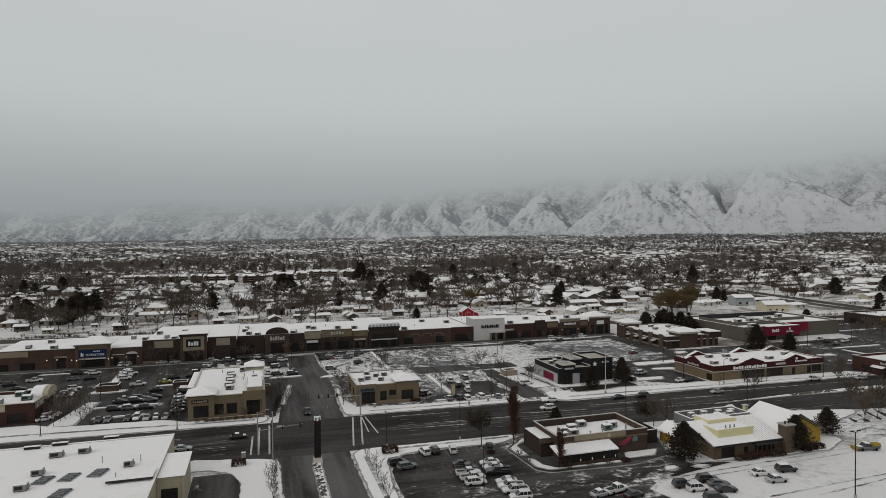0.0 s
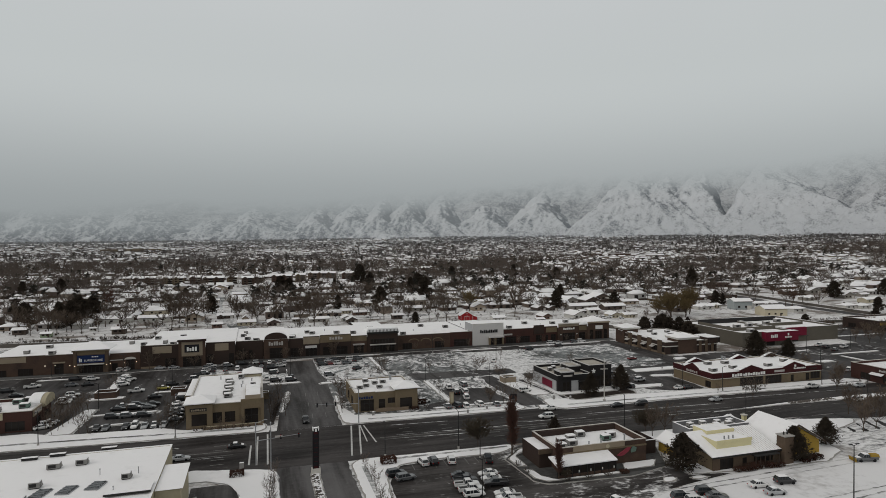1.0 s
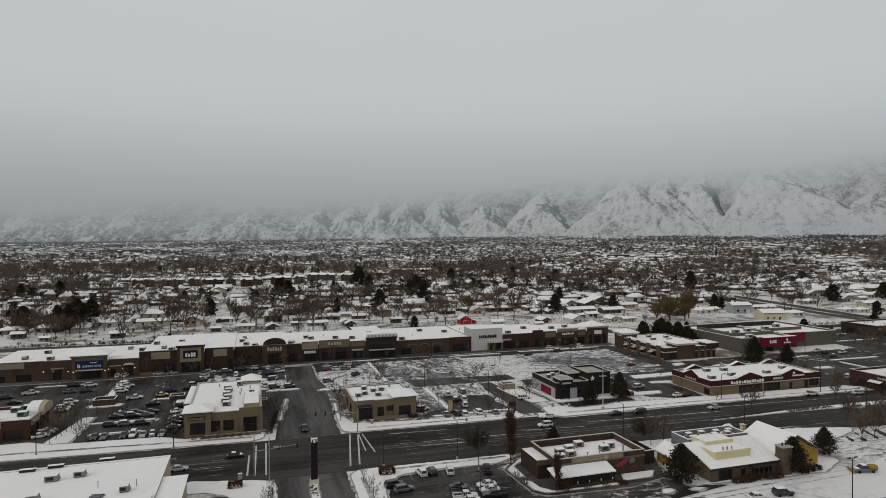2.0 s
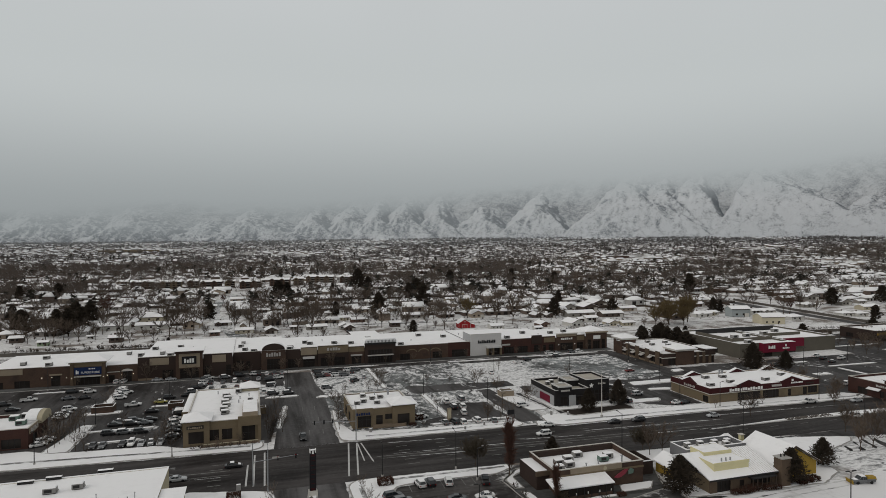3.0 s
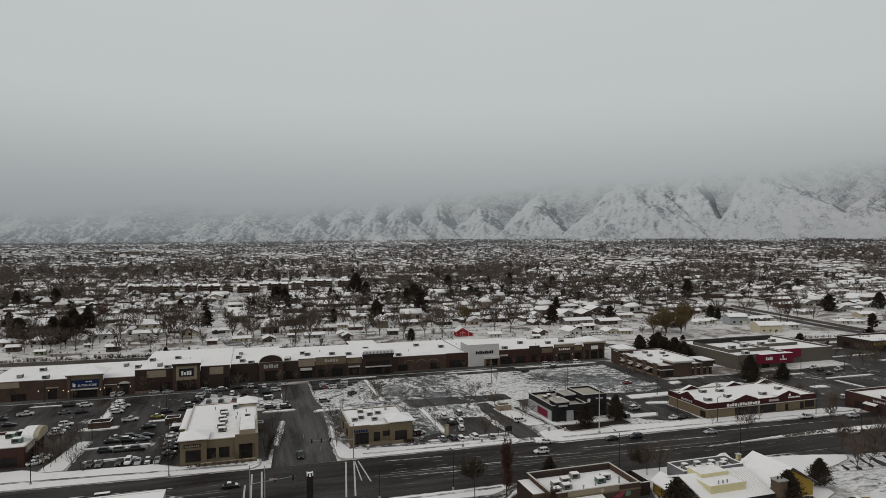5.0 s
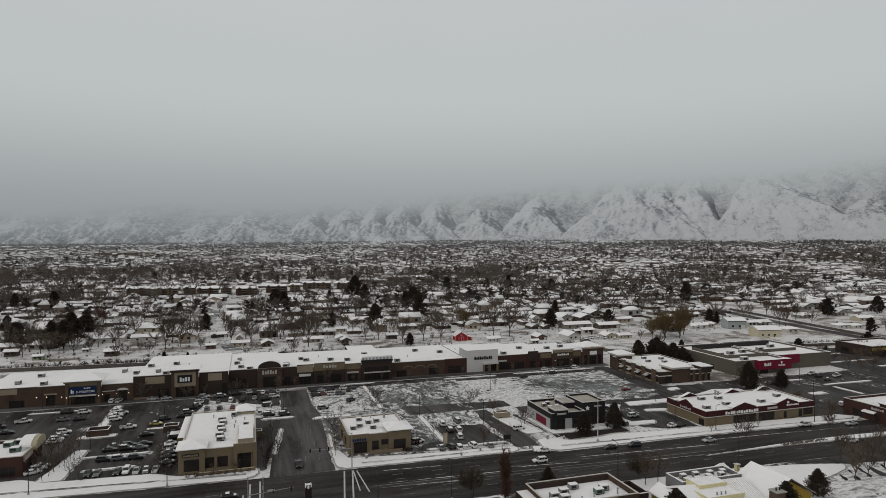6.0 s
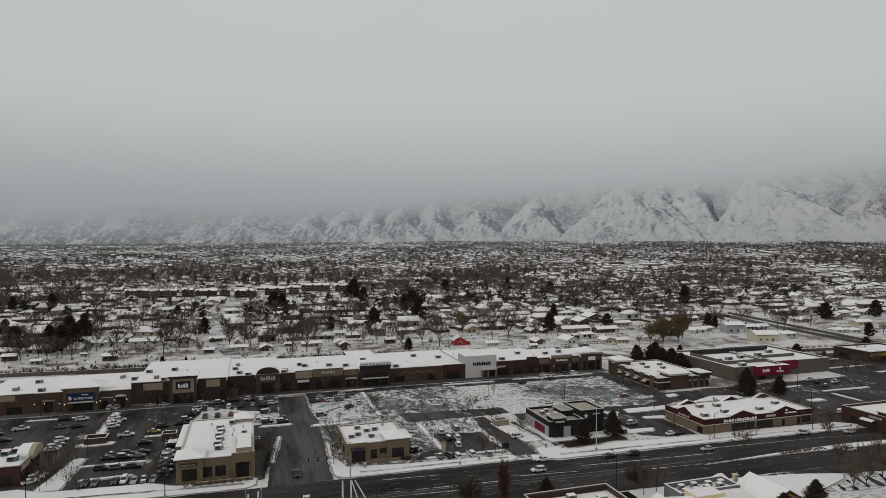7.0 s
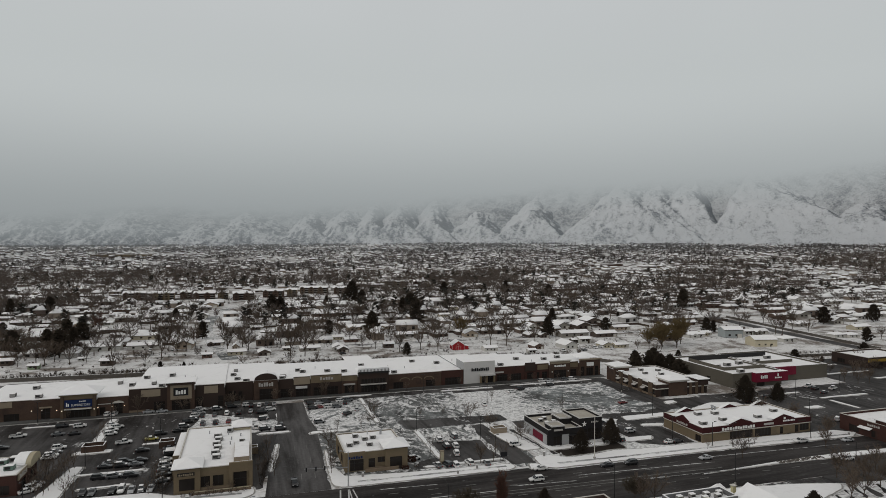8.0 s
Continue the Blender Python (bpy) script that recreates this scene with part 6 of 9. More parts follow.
def east_brick_shop():
    u = building("brick_shop", "red brick shop with an awning and snowy roof", "shop", 227, 262, 160, 184.5, 6.0, RED_BRICK, west=[(4, 8, 0.4, 3.0), (13, 17, 0.4, 3.0)], south=[(4, 9, 0.4, 3), (14, 20, 0.4, 3)])
    part("awning", Geo().add([(226.99, 171, 3.6), (226.99, 176, 3.6), (225.4, 176, 3.0), (225.4, 171, 3.0), (226.99, 171, 3.75), (226.99, 176, 3.75), (225.4, 176, 3.15), (225.4, 171, 3.15)], [(0, 1, 2, 3), (7, 6, 5, 4), (0, 4, 5, 1), (1, 5, 6, 2), (2, 6, 7, 3), (3, 7, 4, 0)]), ROOF_SNOW, u)
    bars(u, 168, 173, 226.95, 4.4, 5.2, 6, DIM_SIGN, side="west"), corner_tower(u, 227.2, 235, 160.4, 170, 7.2, RED_BRICK, 0.8)
    for x, y in ((240, 172), (248, 168), (252, 176)):
        rooftop_unit(x, y, 5.15)
    w = building("far_shop", "dark brick shop with a gold sign band", "shop", 352, 390, 268, 292, 6.2, DARK_BRICK, south=[(3, 12, 0.4, 3.0), (16, 30, 0.4, 3.0)], west=[(4, 9, 0.4, 3)])
    part("sign_band", Geo().box(352, 390, 267.7, 267.997, 3.6, 5.2), YELLOW, w)


def pylon_sign():
    u = thing("pylon_sign", "tall dark maroon pylon sign with a pale top", "sign", m=pose(13.4, 147.6, 0) @ Matrix.Diagonal((0.74, 1, 1, 1)))
    part("footing", Geo().box(-1.5, 1.5, -0.8, 0.8, 0, 1.3, taper=0.1), TRIM, u), part("shaft", Geo().box(-0.95, 0.95, -0.45, 0.45, 1.302, 10.0), MAROON, u)
    for x in (-1.02, 0.72):
        part("edge_post", Geo().box(x, x + 0.3, -0.52, 0.52, 1.304, 10.3), BLACK_SIGN, u)
    part("top_panel", Geo().box(-0.7, 0.7, -0.5, 0.5, 10.002, 10.9), BLACK_SIGN, u), part("top_edge", Geo().box(-1.0, -0.702, -0.5, 0.5, 10.302, 11.1), WHITE_SIGN, u), part("top_edge", Geo().box(0.702, 1.0, -0.5, 0.5, 10.302, 11.1), WHITE_SIGN, u), part("top_stripe", Geo().box(-0.3, 0.3, -0.53, -0.503, 10.1, 10.8), WHITE_SIGN, u)
    part("snow_cap", Geo().box(-0.65, 0.65, -0.45, 0.45, 10.902, 11.02, taper=0.1), ROOF_SNOW, u)
    for k in range(7):
        part("name_panel", Geo().box(-0.65, 0.65, -0.50, -0.453, 2.0 + k * 1.1, 2.9 + k * 1.1), BLACK_SIGN, u)


for make in (tan_shop, phone_shop, dark_restaurant, clothing_store, brick_restaurant, gabled_restaurant, near_store, corner_brick_shop, small_strip, big_box, east_brick_shop, pylon_sign):
    make()

# ---------------------------------------------------------------- trees
def bare_tree(seed, height, lean, limbs=8, branches=7, twig_count=6, thin=0.05, column=False):
    """Trunk and limbs in one mesh, branches and twigs in another: a vase of rising limbs."""
    rnd = random.Random(seed)
    wood, twigs = Geo(), Geo()

    def blade(a, b, r):
        d = (b - a).normalized()
        side = d.orthogonal().normalized() * r
        side.rotate(Matrix.Rotation(rnd.uniform(0, 3), 3, d))
        other = d.cross(side)
        twigs.add([a - side, a + side, b, a - other, a + other], [(0, 1, 2), (3, 4, 2)])

    def aside(d, angle):
        turn = d.orthogonal().normalized()
        turn.rotate(Matrix.Rotation(rnd.uniform(0, math.tau), 3, d))
        return (d * math.cos(angle) + turn * math.sin(angle)).normalized()

    foot, crotch = Vector((0, 0, 0)), Vector((rnd.uniform(-0.2, 0.2), rnd.uniform(-0.2, 0.2), height * 0.24))
    if column:
        crotch.z = height * 0.75
    wood.tube(foot, crotch, height * 0.016, height * 0.011 if not column else 0.04, 6)
    for i in range(limbs):
        a = i * math.tau / limbs + rnd.uniform(-0.4, 0.4) if not column else rnd.uniform(0, math.tau)
        up = rnd.uniform(0.25, 1.0) * lean
        d = Vector((math.cos(a) * math.sin(up), math.sin(a) * math.sin(up), math.cos(up)))
        long = height * rnd.uniform(0.48, 0.72)
        start = foot.lerp(crotch, rnd.uniform(0.75, 1.0) if not column else 0.12 + 0.88 * i / limbs)
        long = long if not column else height * rnd.uniform(0.20, 0.27)
        knee = start + d * long * 0.5
        tip = knee + (d + Vector((0, 0, 0.35))).normalized() * long * 0.5
        wood.tube(start, knee, height * 0.0062, height * 0.0036, 4), wood.tube(knee, tip, height * 0.0036, thin * 0.5, 3)
        for k in range(branches):
            f = 0.25 + 0.75 * (k + rnd.random()) / branches
            p = start.lerp(knee, f * 2) if f < 0.5 else knee.lerp(tip, f * 2 - 1)
            bd = (aside(d, rnd.uniform(0.5, 1.0)) + Vector((0, 0, 0.25))).normalized()
            q = p + bd * long * rnd.uniform(0.22, 0.42) * (1.2 - 0.5 * f)
            blade(p, q, thin * 1.15)
            for _ in range(twig_count):
                o = p.lerp(q, rnd.uniform(0.2, 1.0))
                blade(o, o + (aside(bd, rnd.uniform(0.3, 1.0)) + Vector((0, 0, 0.2))).normalized() * height * rnd.uniform(0.06, 0.13), thin)
    return wood, twigs


def evergreen(seed, height, radius, tiers, column=False):
    """Trunk, and drooping sprays of needles tier by tier."""
    rnd = random.Random(seed)
    trunk, crown = Geo().tube((0, 0, 0), (0, 0, height * 0.9), height * 0.022, 0.03, 6), Geo()
    for k in range(tiers):
        f = k / (tiers - 1)
        z = height * (0.05 + 0.93 * f)
        wide = rnd.uniform(0.8, 1.1)
        r = radius * (min(1.0, 0.66 + f * 1.8) * (1 - f ** 1.9) * wide if not column else math.sin(math.pi * (0.12 + 0.85 * f)) ** 0.7) + 0.12
        n = max(6, int(20 * (1 - f * 0.6)))
        for i in range(n):
            a = rnd.uniform(0, math.tau)
            rr = r * rnd.uniform(0.55, 1.15)
            drop = rr * rnd.uniform(0.05, 0.4) * (1 if not column else -1.4)
            c, s = math.cos(a), math.sin(a)
            w = 0.30 * r + 0.12
            zz = z + rnd.uniform(-0.03, 0.03) * height
            root = (c * r * 0.1, s * r * 0.1, zz + 0.06 * height)
            tip = (c * rr, s * rr, zz - drop)
            mid = (c * rr * 0.55, s * rr * 0.55, zz + 0.02 * height)
            crown.add([root, (mid[0] - s * w, mid[1] + c * w, mid[2] - 0.03 * height), tip, (mid[0] + s * w, mid[1] - c * w, mid[2] - 0.03 * height), (mid[0], mid[1], mid[2] + 0.25 * w)],
                      [(0, 1, 4), (1, 2, 4), (2, 3, 4), (3, 0, 4)])
    return trunk, crown


def pine(seed, height, radius, tufts=900, tuft=0.88, taper=0.55):
    """A ragged broad evergreen: uneven boughs from the trunk, each with clumps of needles."""
    rnd = random.Random(seed)
    trunk, crown = Geo().tube((0, 0, 0), (0, 0, height * 0.92), height * 0.022, 0.03, 6), Geo()
    boughs = max(9, tufts // 9)
    for i in range(boughs):
        f = ((i + rnd.random()) / boughs) ** 0.9
        a = i * 2.4 + rnd.uniform(-0.5, 0.5)
        wide = radius * min(1.0, 0.6 + f * 2.0) * (1 - f) ** taper * (1.0 + 0.5 * noise.noise(Vector((math.cos(a) * 1.6, math.sin(a) * 1.6, f * 5.0 + seed)))) * rnd.uniform(0.7, 1.2)
        lift = rnd.uniform(-0.1, 0.55)
        for k in range(tufts // boughs):
            s = math.sqrt(rnd.uniform(0.03, 1.0))
            c = Vector((math.cos(a) * wide * s, math.sin(a) * wide * s, height * (0.08 + 0.86 * f) + lift * wide * s * s))
            c += Vector((rnd.uniform(-1, 1), rnd.uniform(-1, 1), rnd.uniform(-1, 1))) * 0.035 * height
            for _ in range(4):
                d = Vector((rnd.uniform(-1, 1) + math.cos(a) * 0.7, rnd.uniform(-1, 1) + math.sin(a) * 0.7, rnd.uniform(-0.5, 0.8))).normalized()
                w = d.orthogonal().normalized() * height * 0.026 * tuft
                w.rotate(Matrix.Rotation(rnd.uniform(0, 3), 3, d))
                crown.add([c - w, c + w, c + d * height * rnd.uniform(0.06, 0.12) * tuft], [(0, 1, 2)])
    return trunk, crown


def tree_kind(name, label, shapes, barks, leaves, group):
    top = thing(name, label, "tree", group, pose(0, 0, -200))
    part("trunk", shapes[0], barks, top), part("crown", shapes[1], leaves, top)
    return top


def plant(kind, places, size=1.0, sway=0.18, seed=1):
    rnd = random.Random(seed)
    for x, y in places:
        s = size * rnd.uniform(1 - sway, 1 + sway)
        copy_thing(kind, pose(x, y, float(terrain(x, y)) if y > 600 else 0.0, 0, 0, rnd.uniform(0, 360)) @ Matrix.Diagonal((s, s, s * rnd.uniform(0.9, 1.1), 1)))


BARE_SHAPES = [bare_tree(s, 11.5, w, 9, 8, 11, 0.047) for s, w in ((3, 0.75), (8, 0.95), (12, 0.6), (21, 0.85))]
BARE = [tree_kind("bare_tree", "leafless grey-brown garden tree with fine twigs", shape, BARK, TWIGS, "bare trees") for shape in BARE_SHAPES]
STREET_TREE = tree_kind("bare_tree", "slim leafless street tree in the snowy verge", bare_tree(31, 5.4, 0.6, 7, 5, 4, 0.028), BARK, TWIGS, "street trees")
RUSTY = tree_kind("rusty_tree", "large leafless tree with rust-brown twigs", bare_tree(41, 12.0, 0.8, 20, 9, 11, 0.055), BARK, RUSTY_TWIGS, "rusty trees")
PINES = [tree_kind("evergreen_tree", "dark ragged evergreen with dense needles", pine(s, 9.0, r), BARK, NEEDLES, "evergreens") for s, r in ((5, 3.1), (6, 4.1), (7, 2.5))]
NEAR_PINE = tree_kind("evergreen_tree", "broad dark evergreen with ragged drooping boughs", pine(16, 9.0, 4.3, 3600, 0.46, 0.8), BARK, NEEDLES, "evergreens")
COLUMN = tree_kind("columnar_tree", "narrow russet columnar tree with upright twigs", bare_tree(9, 11.0, 0.45, 34, 7, 6, 0.05, True), BARK, RUSSET, "columnar trees")
ROUND = tree_kind("round_tree", "small round-headed tree with dense dark twigs", bare_tree(14, 6.6, 1.15, 26, 12, 16, 0.028), BARK, DARK_TWIGS, "round trees")
SHRUB = tree_kind("shrub", "low bare twiggy shrub in snow", bare_tree(51, 2.6, 1.15, 10, 5, 4, 0.045), BARK, SCRUB, "shrubs")

# trees by the road, the restaurants and the lots
plant(COLUMN, [(62.6, 144.0)], 1.3, 0), plant(COLUMN, [(66.4, 125.9)], 0.8, 0), plant(ROUND, [(68.0, 126.0)], 0.45, 0)
plant(NEAR_PINE, [(78.0, 150.2)], 0.75, 0), plant(NEAR_PINE, [(97.2, 122.0)], 1.15, 0, 2), plant(NEAR_PINE, [(127.4, 118.6)], 1.05, 0, 3), plant(NEAR_PINE, [(145.6, 125.6)], 0.88, 0, 4)
plant(NEAR_PINE, [(113.0, 190.4)], 0.9, 0, 5), plant(NEAR_PINE, [(128.6, 195.6)], 1.05, 0, 6), plant(NEAR_PINE, [(221, 227)], 1.4, 0), plant(NEAR_PINE, [(236, 223)], 1.0, 0), plant(PINES[1], [(222, 300), (227, 305), (216, 304), (234, 309), (224.4, 293), (225.6, 286), (226, 279), (228, 298), (224, 272)], 1.15)
plant(ROUND, [(57.0, 154.0)], 1.15, 0), plant(ROUND, [(107.2, 150.6)], 0.98, 0)
plant(BARE[0], [(106.2, 146.0), (111, 147)], 0.85), plant(BARE[1], [(176, 139.5), (172, 132), (184, 136), (163, 168.5)], 0.9), plant(BARE[2], [(211, 176.5), (200, 168), (208, 206), (218, 198)], 0.85)
plant(STREET_TREE, [(24.9, 145), (25, 138.6), (25.2, 132.6), (25.2, 126.4), (25.0, 120), (3.6, 143), (2.6, 136), (2.8, 129), (-10, 189), (-4, 188.6), (158, 179.6), (178, 178.6)], 1.0)
plant(STREET_TREE, [(-56.4 + k * 0.5, 200 + k * 3.6) for k in range(8)], 1.3), plant(STREET_TREE, [(-59.6, 206 + k * 4.2) for k in range(6)], 1.25, seed=14)
plant(STREET_TREE, [(-24.8, 200.4), (-49.4, 199.6), (8.6, 199.4), (4.6, 215.5), (-47.2, 199.8), (-55, 219), (-26.2, 205.4), (-60.4, 224)], 1.2, seed=21)
plant(SHRUB, [(-23.6 + k * 0.4, 195.2 + k * 1.5) for k in range(7)] + [(-17 + k * 2.1, 189.4) for k in range(9)] + [(4.6 + k * 0.25, 192 + k * 2.2) for k in range(9)], 0.7, seed=23)
plant(STREET_TREE, [(-27, 196), (-26, 203), (4.2, 196), (5.2, 204), (6.2, 212), (7.4, 220), (8.6, 206), (26.2, 196), (27.4, 208), (28.6, 217), (62, 206), (75, 191), (80, 191.4), (84, 192)], 1.15, seed=4)
plant(STREET_TREE, [(51.4, 252), (51.6, 262), (51.2, 272), (44, 242), (34, 240), (88, 239), (96, 206), (70, 248), (80, 248), (109, 264), (133, 241), (-52, 250), (-52, 262), (-40, 218), (-34, 240), (-24, 202)], 1.05, seed=5)
plant(BARE[1], [(47.9, 243.5), (51.4, 258), (77.2, 195.5), (28.6, 224), (92.8, 226.3), (90.9, 242.8), (98.2, 208.5), (216.6, 181.0), (216, 190), (-6, 288.2), (-26, 286.6)], 0.58, seed=31), plant(BARE[3], [(339.5, 261), (325, 256), (350, 252), (306, 246), (187.1, 143.8), (183.5, 139.6), (-44, 287), (13, 292), (36, 294.8)], 0.68, seed=32)
plant(SHRUB, [(352 + k * 4.6, 262 + 1.5 * math.sin(k * 2.0)) for k in range(9)] + [(306 + k * 4.2, 305.5 - k * 0.3) for k in range(12)], 1.2, seed=33), plant(BARE[2], [(344, 258), (362, 256), (378, 255), (395, 258), (316, 240), (408, 262), (196, 146.5), (178, 145.5), (166, 131), (205, 143)], 0.8, seed=34)
plant(STREET_TREE, [(-70 + k * 17, 287.6) for k in range(5)] + [(20 + k * 14, 294.6) for k in range(12)], 0.95, seed=6)
plant(SHRUB, [(-24.6, 200), (-24, 207), (5, 200), (6, 206), (7, 212), (27, 200), (28, 206), (28.4, 212), (48, 193.2), (53, 192), (54, 206), (68, 124.6), (73, 124.2), (78, 124), (112, 117.6), (116, 117.2), (120, 117), (130, 117.6), (-46, 197), (60.8, 131), (60.6, 136)], 0.75, seed=7)
plant(SHRUB, [(3.2, 147 - k * 2.2) for k in range(10)], 0.6, seed=8)


def trimmed_bush(x, y, s, w=1.0):
    """A box-clipped bush: short twigs packed on a rounded block."""
    rnd = random.Random(int(x * 7 + y))
    g = Geo()
    for _ in range(620):
        p = Vector((rnd.uniform(-1, 1), rnd.uniform(-1, 1), rnd.uniform(0, 1)))
        k = rnd.randrange(3)
        if k == 2:
            p.z = 1.0
        else:
            p[k] = 1.0 if p[k] > 0 else -1.0
        p = Vector((p.x * w, p.y * 0.85, p.z * 0.95)) * s * rnd.uniform(0.86, 1.0)
        q = Vector((rnd.uniform(-1, 1), rnd.uniform(-1, 1), rnd.uniform(-1, 1))).normalized() * 0.13 * s
        g.add([p - q, p + q, p + q.orthogonal() * 1.3], [(0, 1, 2)])
    whole("clipped_bush", g, DRY_LEAVES, "dark brown box-clipped bush in the snow", "bush", "clipped bushes", m=pose(x, y, 0.2))


for x, y, s in ((31.2, 148.6, 1.5), (-4.6, 151.2, 1.25), (52.6, 199.4, 1.6), (49.6, 193.0, 0.9), (83, 124.8, 0.8), (117, 118.2, 1.2), (109.6, 117.6, 0.9), (112.0, 117.4, 0.9), (119.4, 117.4, 1.0), (121.6, 117.2, 0.8), (129.6, 117.4, 0.9), (113.4, 118.0, 1.1), (115.2, 118.0, 1.1), (131.4, 118.0, 1.2), (134.0, 118.2, 1.2)):
    trimmed_bush(x, y, s, 1.25)

# ---------------------------------------------------------------- vehicles


def ring(x, zb, zt, hw, r=0.14):
    """A rounded cross-section of a car body at one place along it."""
    return [(x, -hw + r, zb), (x, hw - r, zb), (x, hw, zb + r), (x, hw, zt - r), (x, hw - r, zt), (x, -hw + r, zt), (x, -hw, zt - r), (x, -hw, zb + r)]


def vehicle(name, label, body, cabin, roof, wheels, wheel_r, hw, snow, extra=None):
    top = thing(name, label, "car", "vehicles", pose(0, 0, -200))
    part("window", Geo().loft([[(x, -w, z0), (x, w, z0), (x, w * 0.86, z1), (x, -w * 0.86, z1)] for x, z0, z1, w in cabin]), CAR_GLASS, top)
    (ra, rb, rz, rw) = roof
    part("roof_panel", Geo().box(ra, rb, -rw, rw, rz + 0.002, rz + 0.07, taper=0.04), CAR_PAINT, top)
    g = Geo().loft([ring(*s) for s in body])
    for x0, x1 in ((cabin[0][0], cabin[1][0]), (cabin[-1][0], cabin[-2][0])):
        for s in (-1, 1):
            z0, z1 = cabin[0][1], rz
            g.tube((x0, s * cabin[0][3] * 0.99, z0), (x1, s * cabin[1][3] * 0.86, z1), 0.05, 0.045, 4)
    for k in (0.33, 0.68):
        xm = cabin[1][0] + (cabin[2][0] - cabin[1][0]) * k
        for s in (-1, 1):
            g.tube((xm, s * cabin[1][3] * 0.995, cabin[0][1]), (xm, s * cabin[1][3] * 0.87, rz), 0.055, 0.05, 4)
    part("body", g, CAR_PAINT, top)
    for x in wheels:
        for s in (-1, 1):
            part("wheel", Geo().tube((x, s * (hw - 0.22), wheel_r), (x, s * (hw + 0.02), wheel_r), wheel_r, wheel_r, 12), RUBBER, top)
    front, back = body[-1], body[0]
    for s in (-1, 1):
        part("headlight", Geo().box(front[0] - 0.02, front[0] + 0.03, s * 0.62 - 0.2, s * 0.62 + 0.2, front[2] - 0.24, front[2] - 0.08), LAMP_GLASS, top)
        part("tail_light", Geo().box(back[0] - 0.03, back[0] + 0.02, s * 0.68 - 0.13, s * 0.68 + 0.13, back[2] - 0.34, back[2] - 0.1), TAIL_GLASS, top)
    if extra:
        extra(top)
    if snow:
        part("snow_cap", Geo().box(ra + 0.08, rb - 0.08, -rw + 0.06, rw - 0.06, rz + 0.072, rz + 0.19, taper=0.09), ROOF_SNOW, top)
        x0, x1 = cabin[-1][0] + 0.12, front[0] - 0.2
        part("bonnet_snow", Geo().add([(x0, -0.7, body[-3][2] + 0.01), (x1, -0.66, front[2] + 0.012), (x1, 0.66, front[2] + 0.012), (x0, 0.7, body[-3][2] + 0.01), (x0 + 0.1, -0.6, body[-3][2] + 0.10), (x1 - 0.1, -0.56, front[2] + 0.10), (x1 - 0.1, 0.56, front[2] + 0.10), (x0 + 0.1, 0.6, body[-3][2] + 0.10)],
                                     [(0, 1, 5, 4), (1, 2, 6, 5), (2, 3, 7, 6), (3, 0, 4, 7), (4, 5, 6, 7)]), ROOF_SNOW, top)
    return top


def truck_bed(top):
    part("bed", Geo().box(-2.75, -0.75, -0.75, 0.75, 0.94, 1.012), DARK_METAL, top)
    for s in (-1, 1):
        part("bed_rail", Geo().box(-2.8, -0.62, s * 0.86 - 0.1, s * 0.86 + 0.1, 0.98, 1.2), CAR_PAINT, top)
    part("tailgate", Geo().box(-2.82, -2.72, -0.76, 0.76, 0.98, 1.2), CAR_PAINT, top)


SEDAN_BODY = [(-2.35, 0.42, 0.86, 0.78), (-2.15, 0.25, 0.98, 0.88), (-1.3, 0.22, 1.0, 0.92), (0.9, 0.22, 0.98, 0.92), (1.9, 0.24, 0.86, 0.88), (2.32, 0.36, 0.70, 0.76)]
SEDAN_CABIN = [(-1.75, 0.97, 1.0, 0.78), (-0.95, 0.97, 1.42, 0.78), (0.15, 0.97, 1.42, 0.78), (1.05, 0.97, 1.0, 0.78)]
SUV_BODY = [(-2.35, 0.45, 1.05, 0.84), (-2.2, 0.32, 1.10, 0.92), (-1.0, 0.30, 1.10, 0.96), (0.9, 0.30, 1.08, 0.96), (1.9, 0.32, 1.00, 0.92), (2.35, 0.42, 0.84, 0.80)]
SUV_CABIN = [(-2.22, 1.08, 1.12, 0.84), (-1.85, 1.08, 1.70, 0.84), (0.35, 1.08, 1.70, 0.84), (1.15, 1.08, 1.12, 0.84)]
TRUCK_BODY = [(-2.85, 0.5, 0.95, 0.86), (-2.8, 0.40, 0.98, 0.94), (-0.8, 0.38, 0.98, 0.97), (1.2, 0.38, 1.14, 0.97), (2.3, 0.40, 1.10, 0.94), (2.8, 0.5, 0.95, 0.86)]
TRUCK_CABIN = [(-0.65, 1.10, 1.14, 0.86), (-0.45, 1.10, 1.78, 0.86), (0.75, 1.10, 1.78, 0.86), (1.45, 1.10, 1.14, 0.86)]
KINDS = {}
for snowy in (0, 1):
    note = " with snow on its roof" if snowy else " with a bare wet roof"
    KINDS["s", snowy] = vehicle("sedan_car", "parked saloon car" + note, SEDAN_BODY, SEDAN_CABIN, (-1.0, 0.22, 1.42, 0.68), (-1.4, 1.42), 0.33, 0.91, snowy)
    KINDS["u", snowy] = vehicle("suv_car", "parked sport utility car" + note, SUV_BODY, SUV_CABIN, (-1.92, 0.42, 1.70, 0.73), (-1.4, 1.42), 0.37, 0.95, snowy)
    KINDS["t", snowy] = vehicle("pickup_truck", "parked pickup truck" + note, TRUCK_BODY, TRUCK_CABIN, (-0.5, 0.82, 1.78, 0.75), (-1.75, 1.8), 0.40, 0.96, snowy, truck_bed)
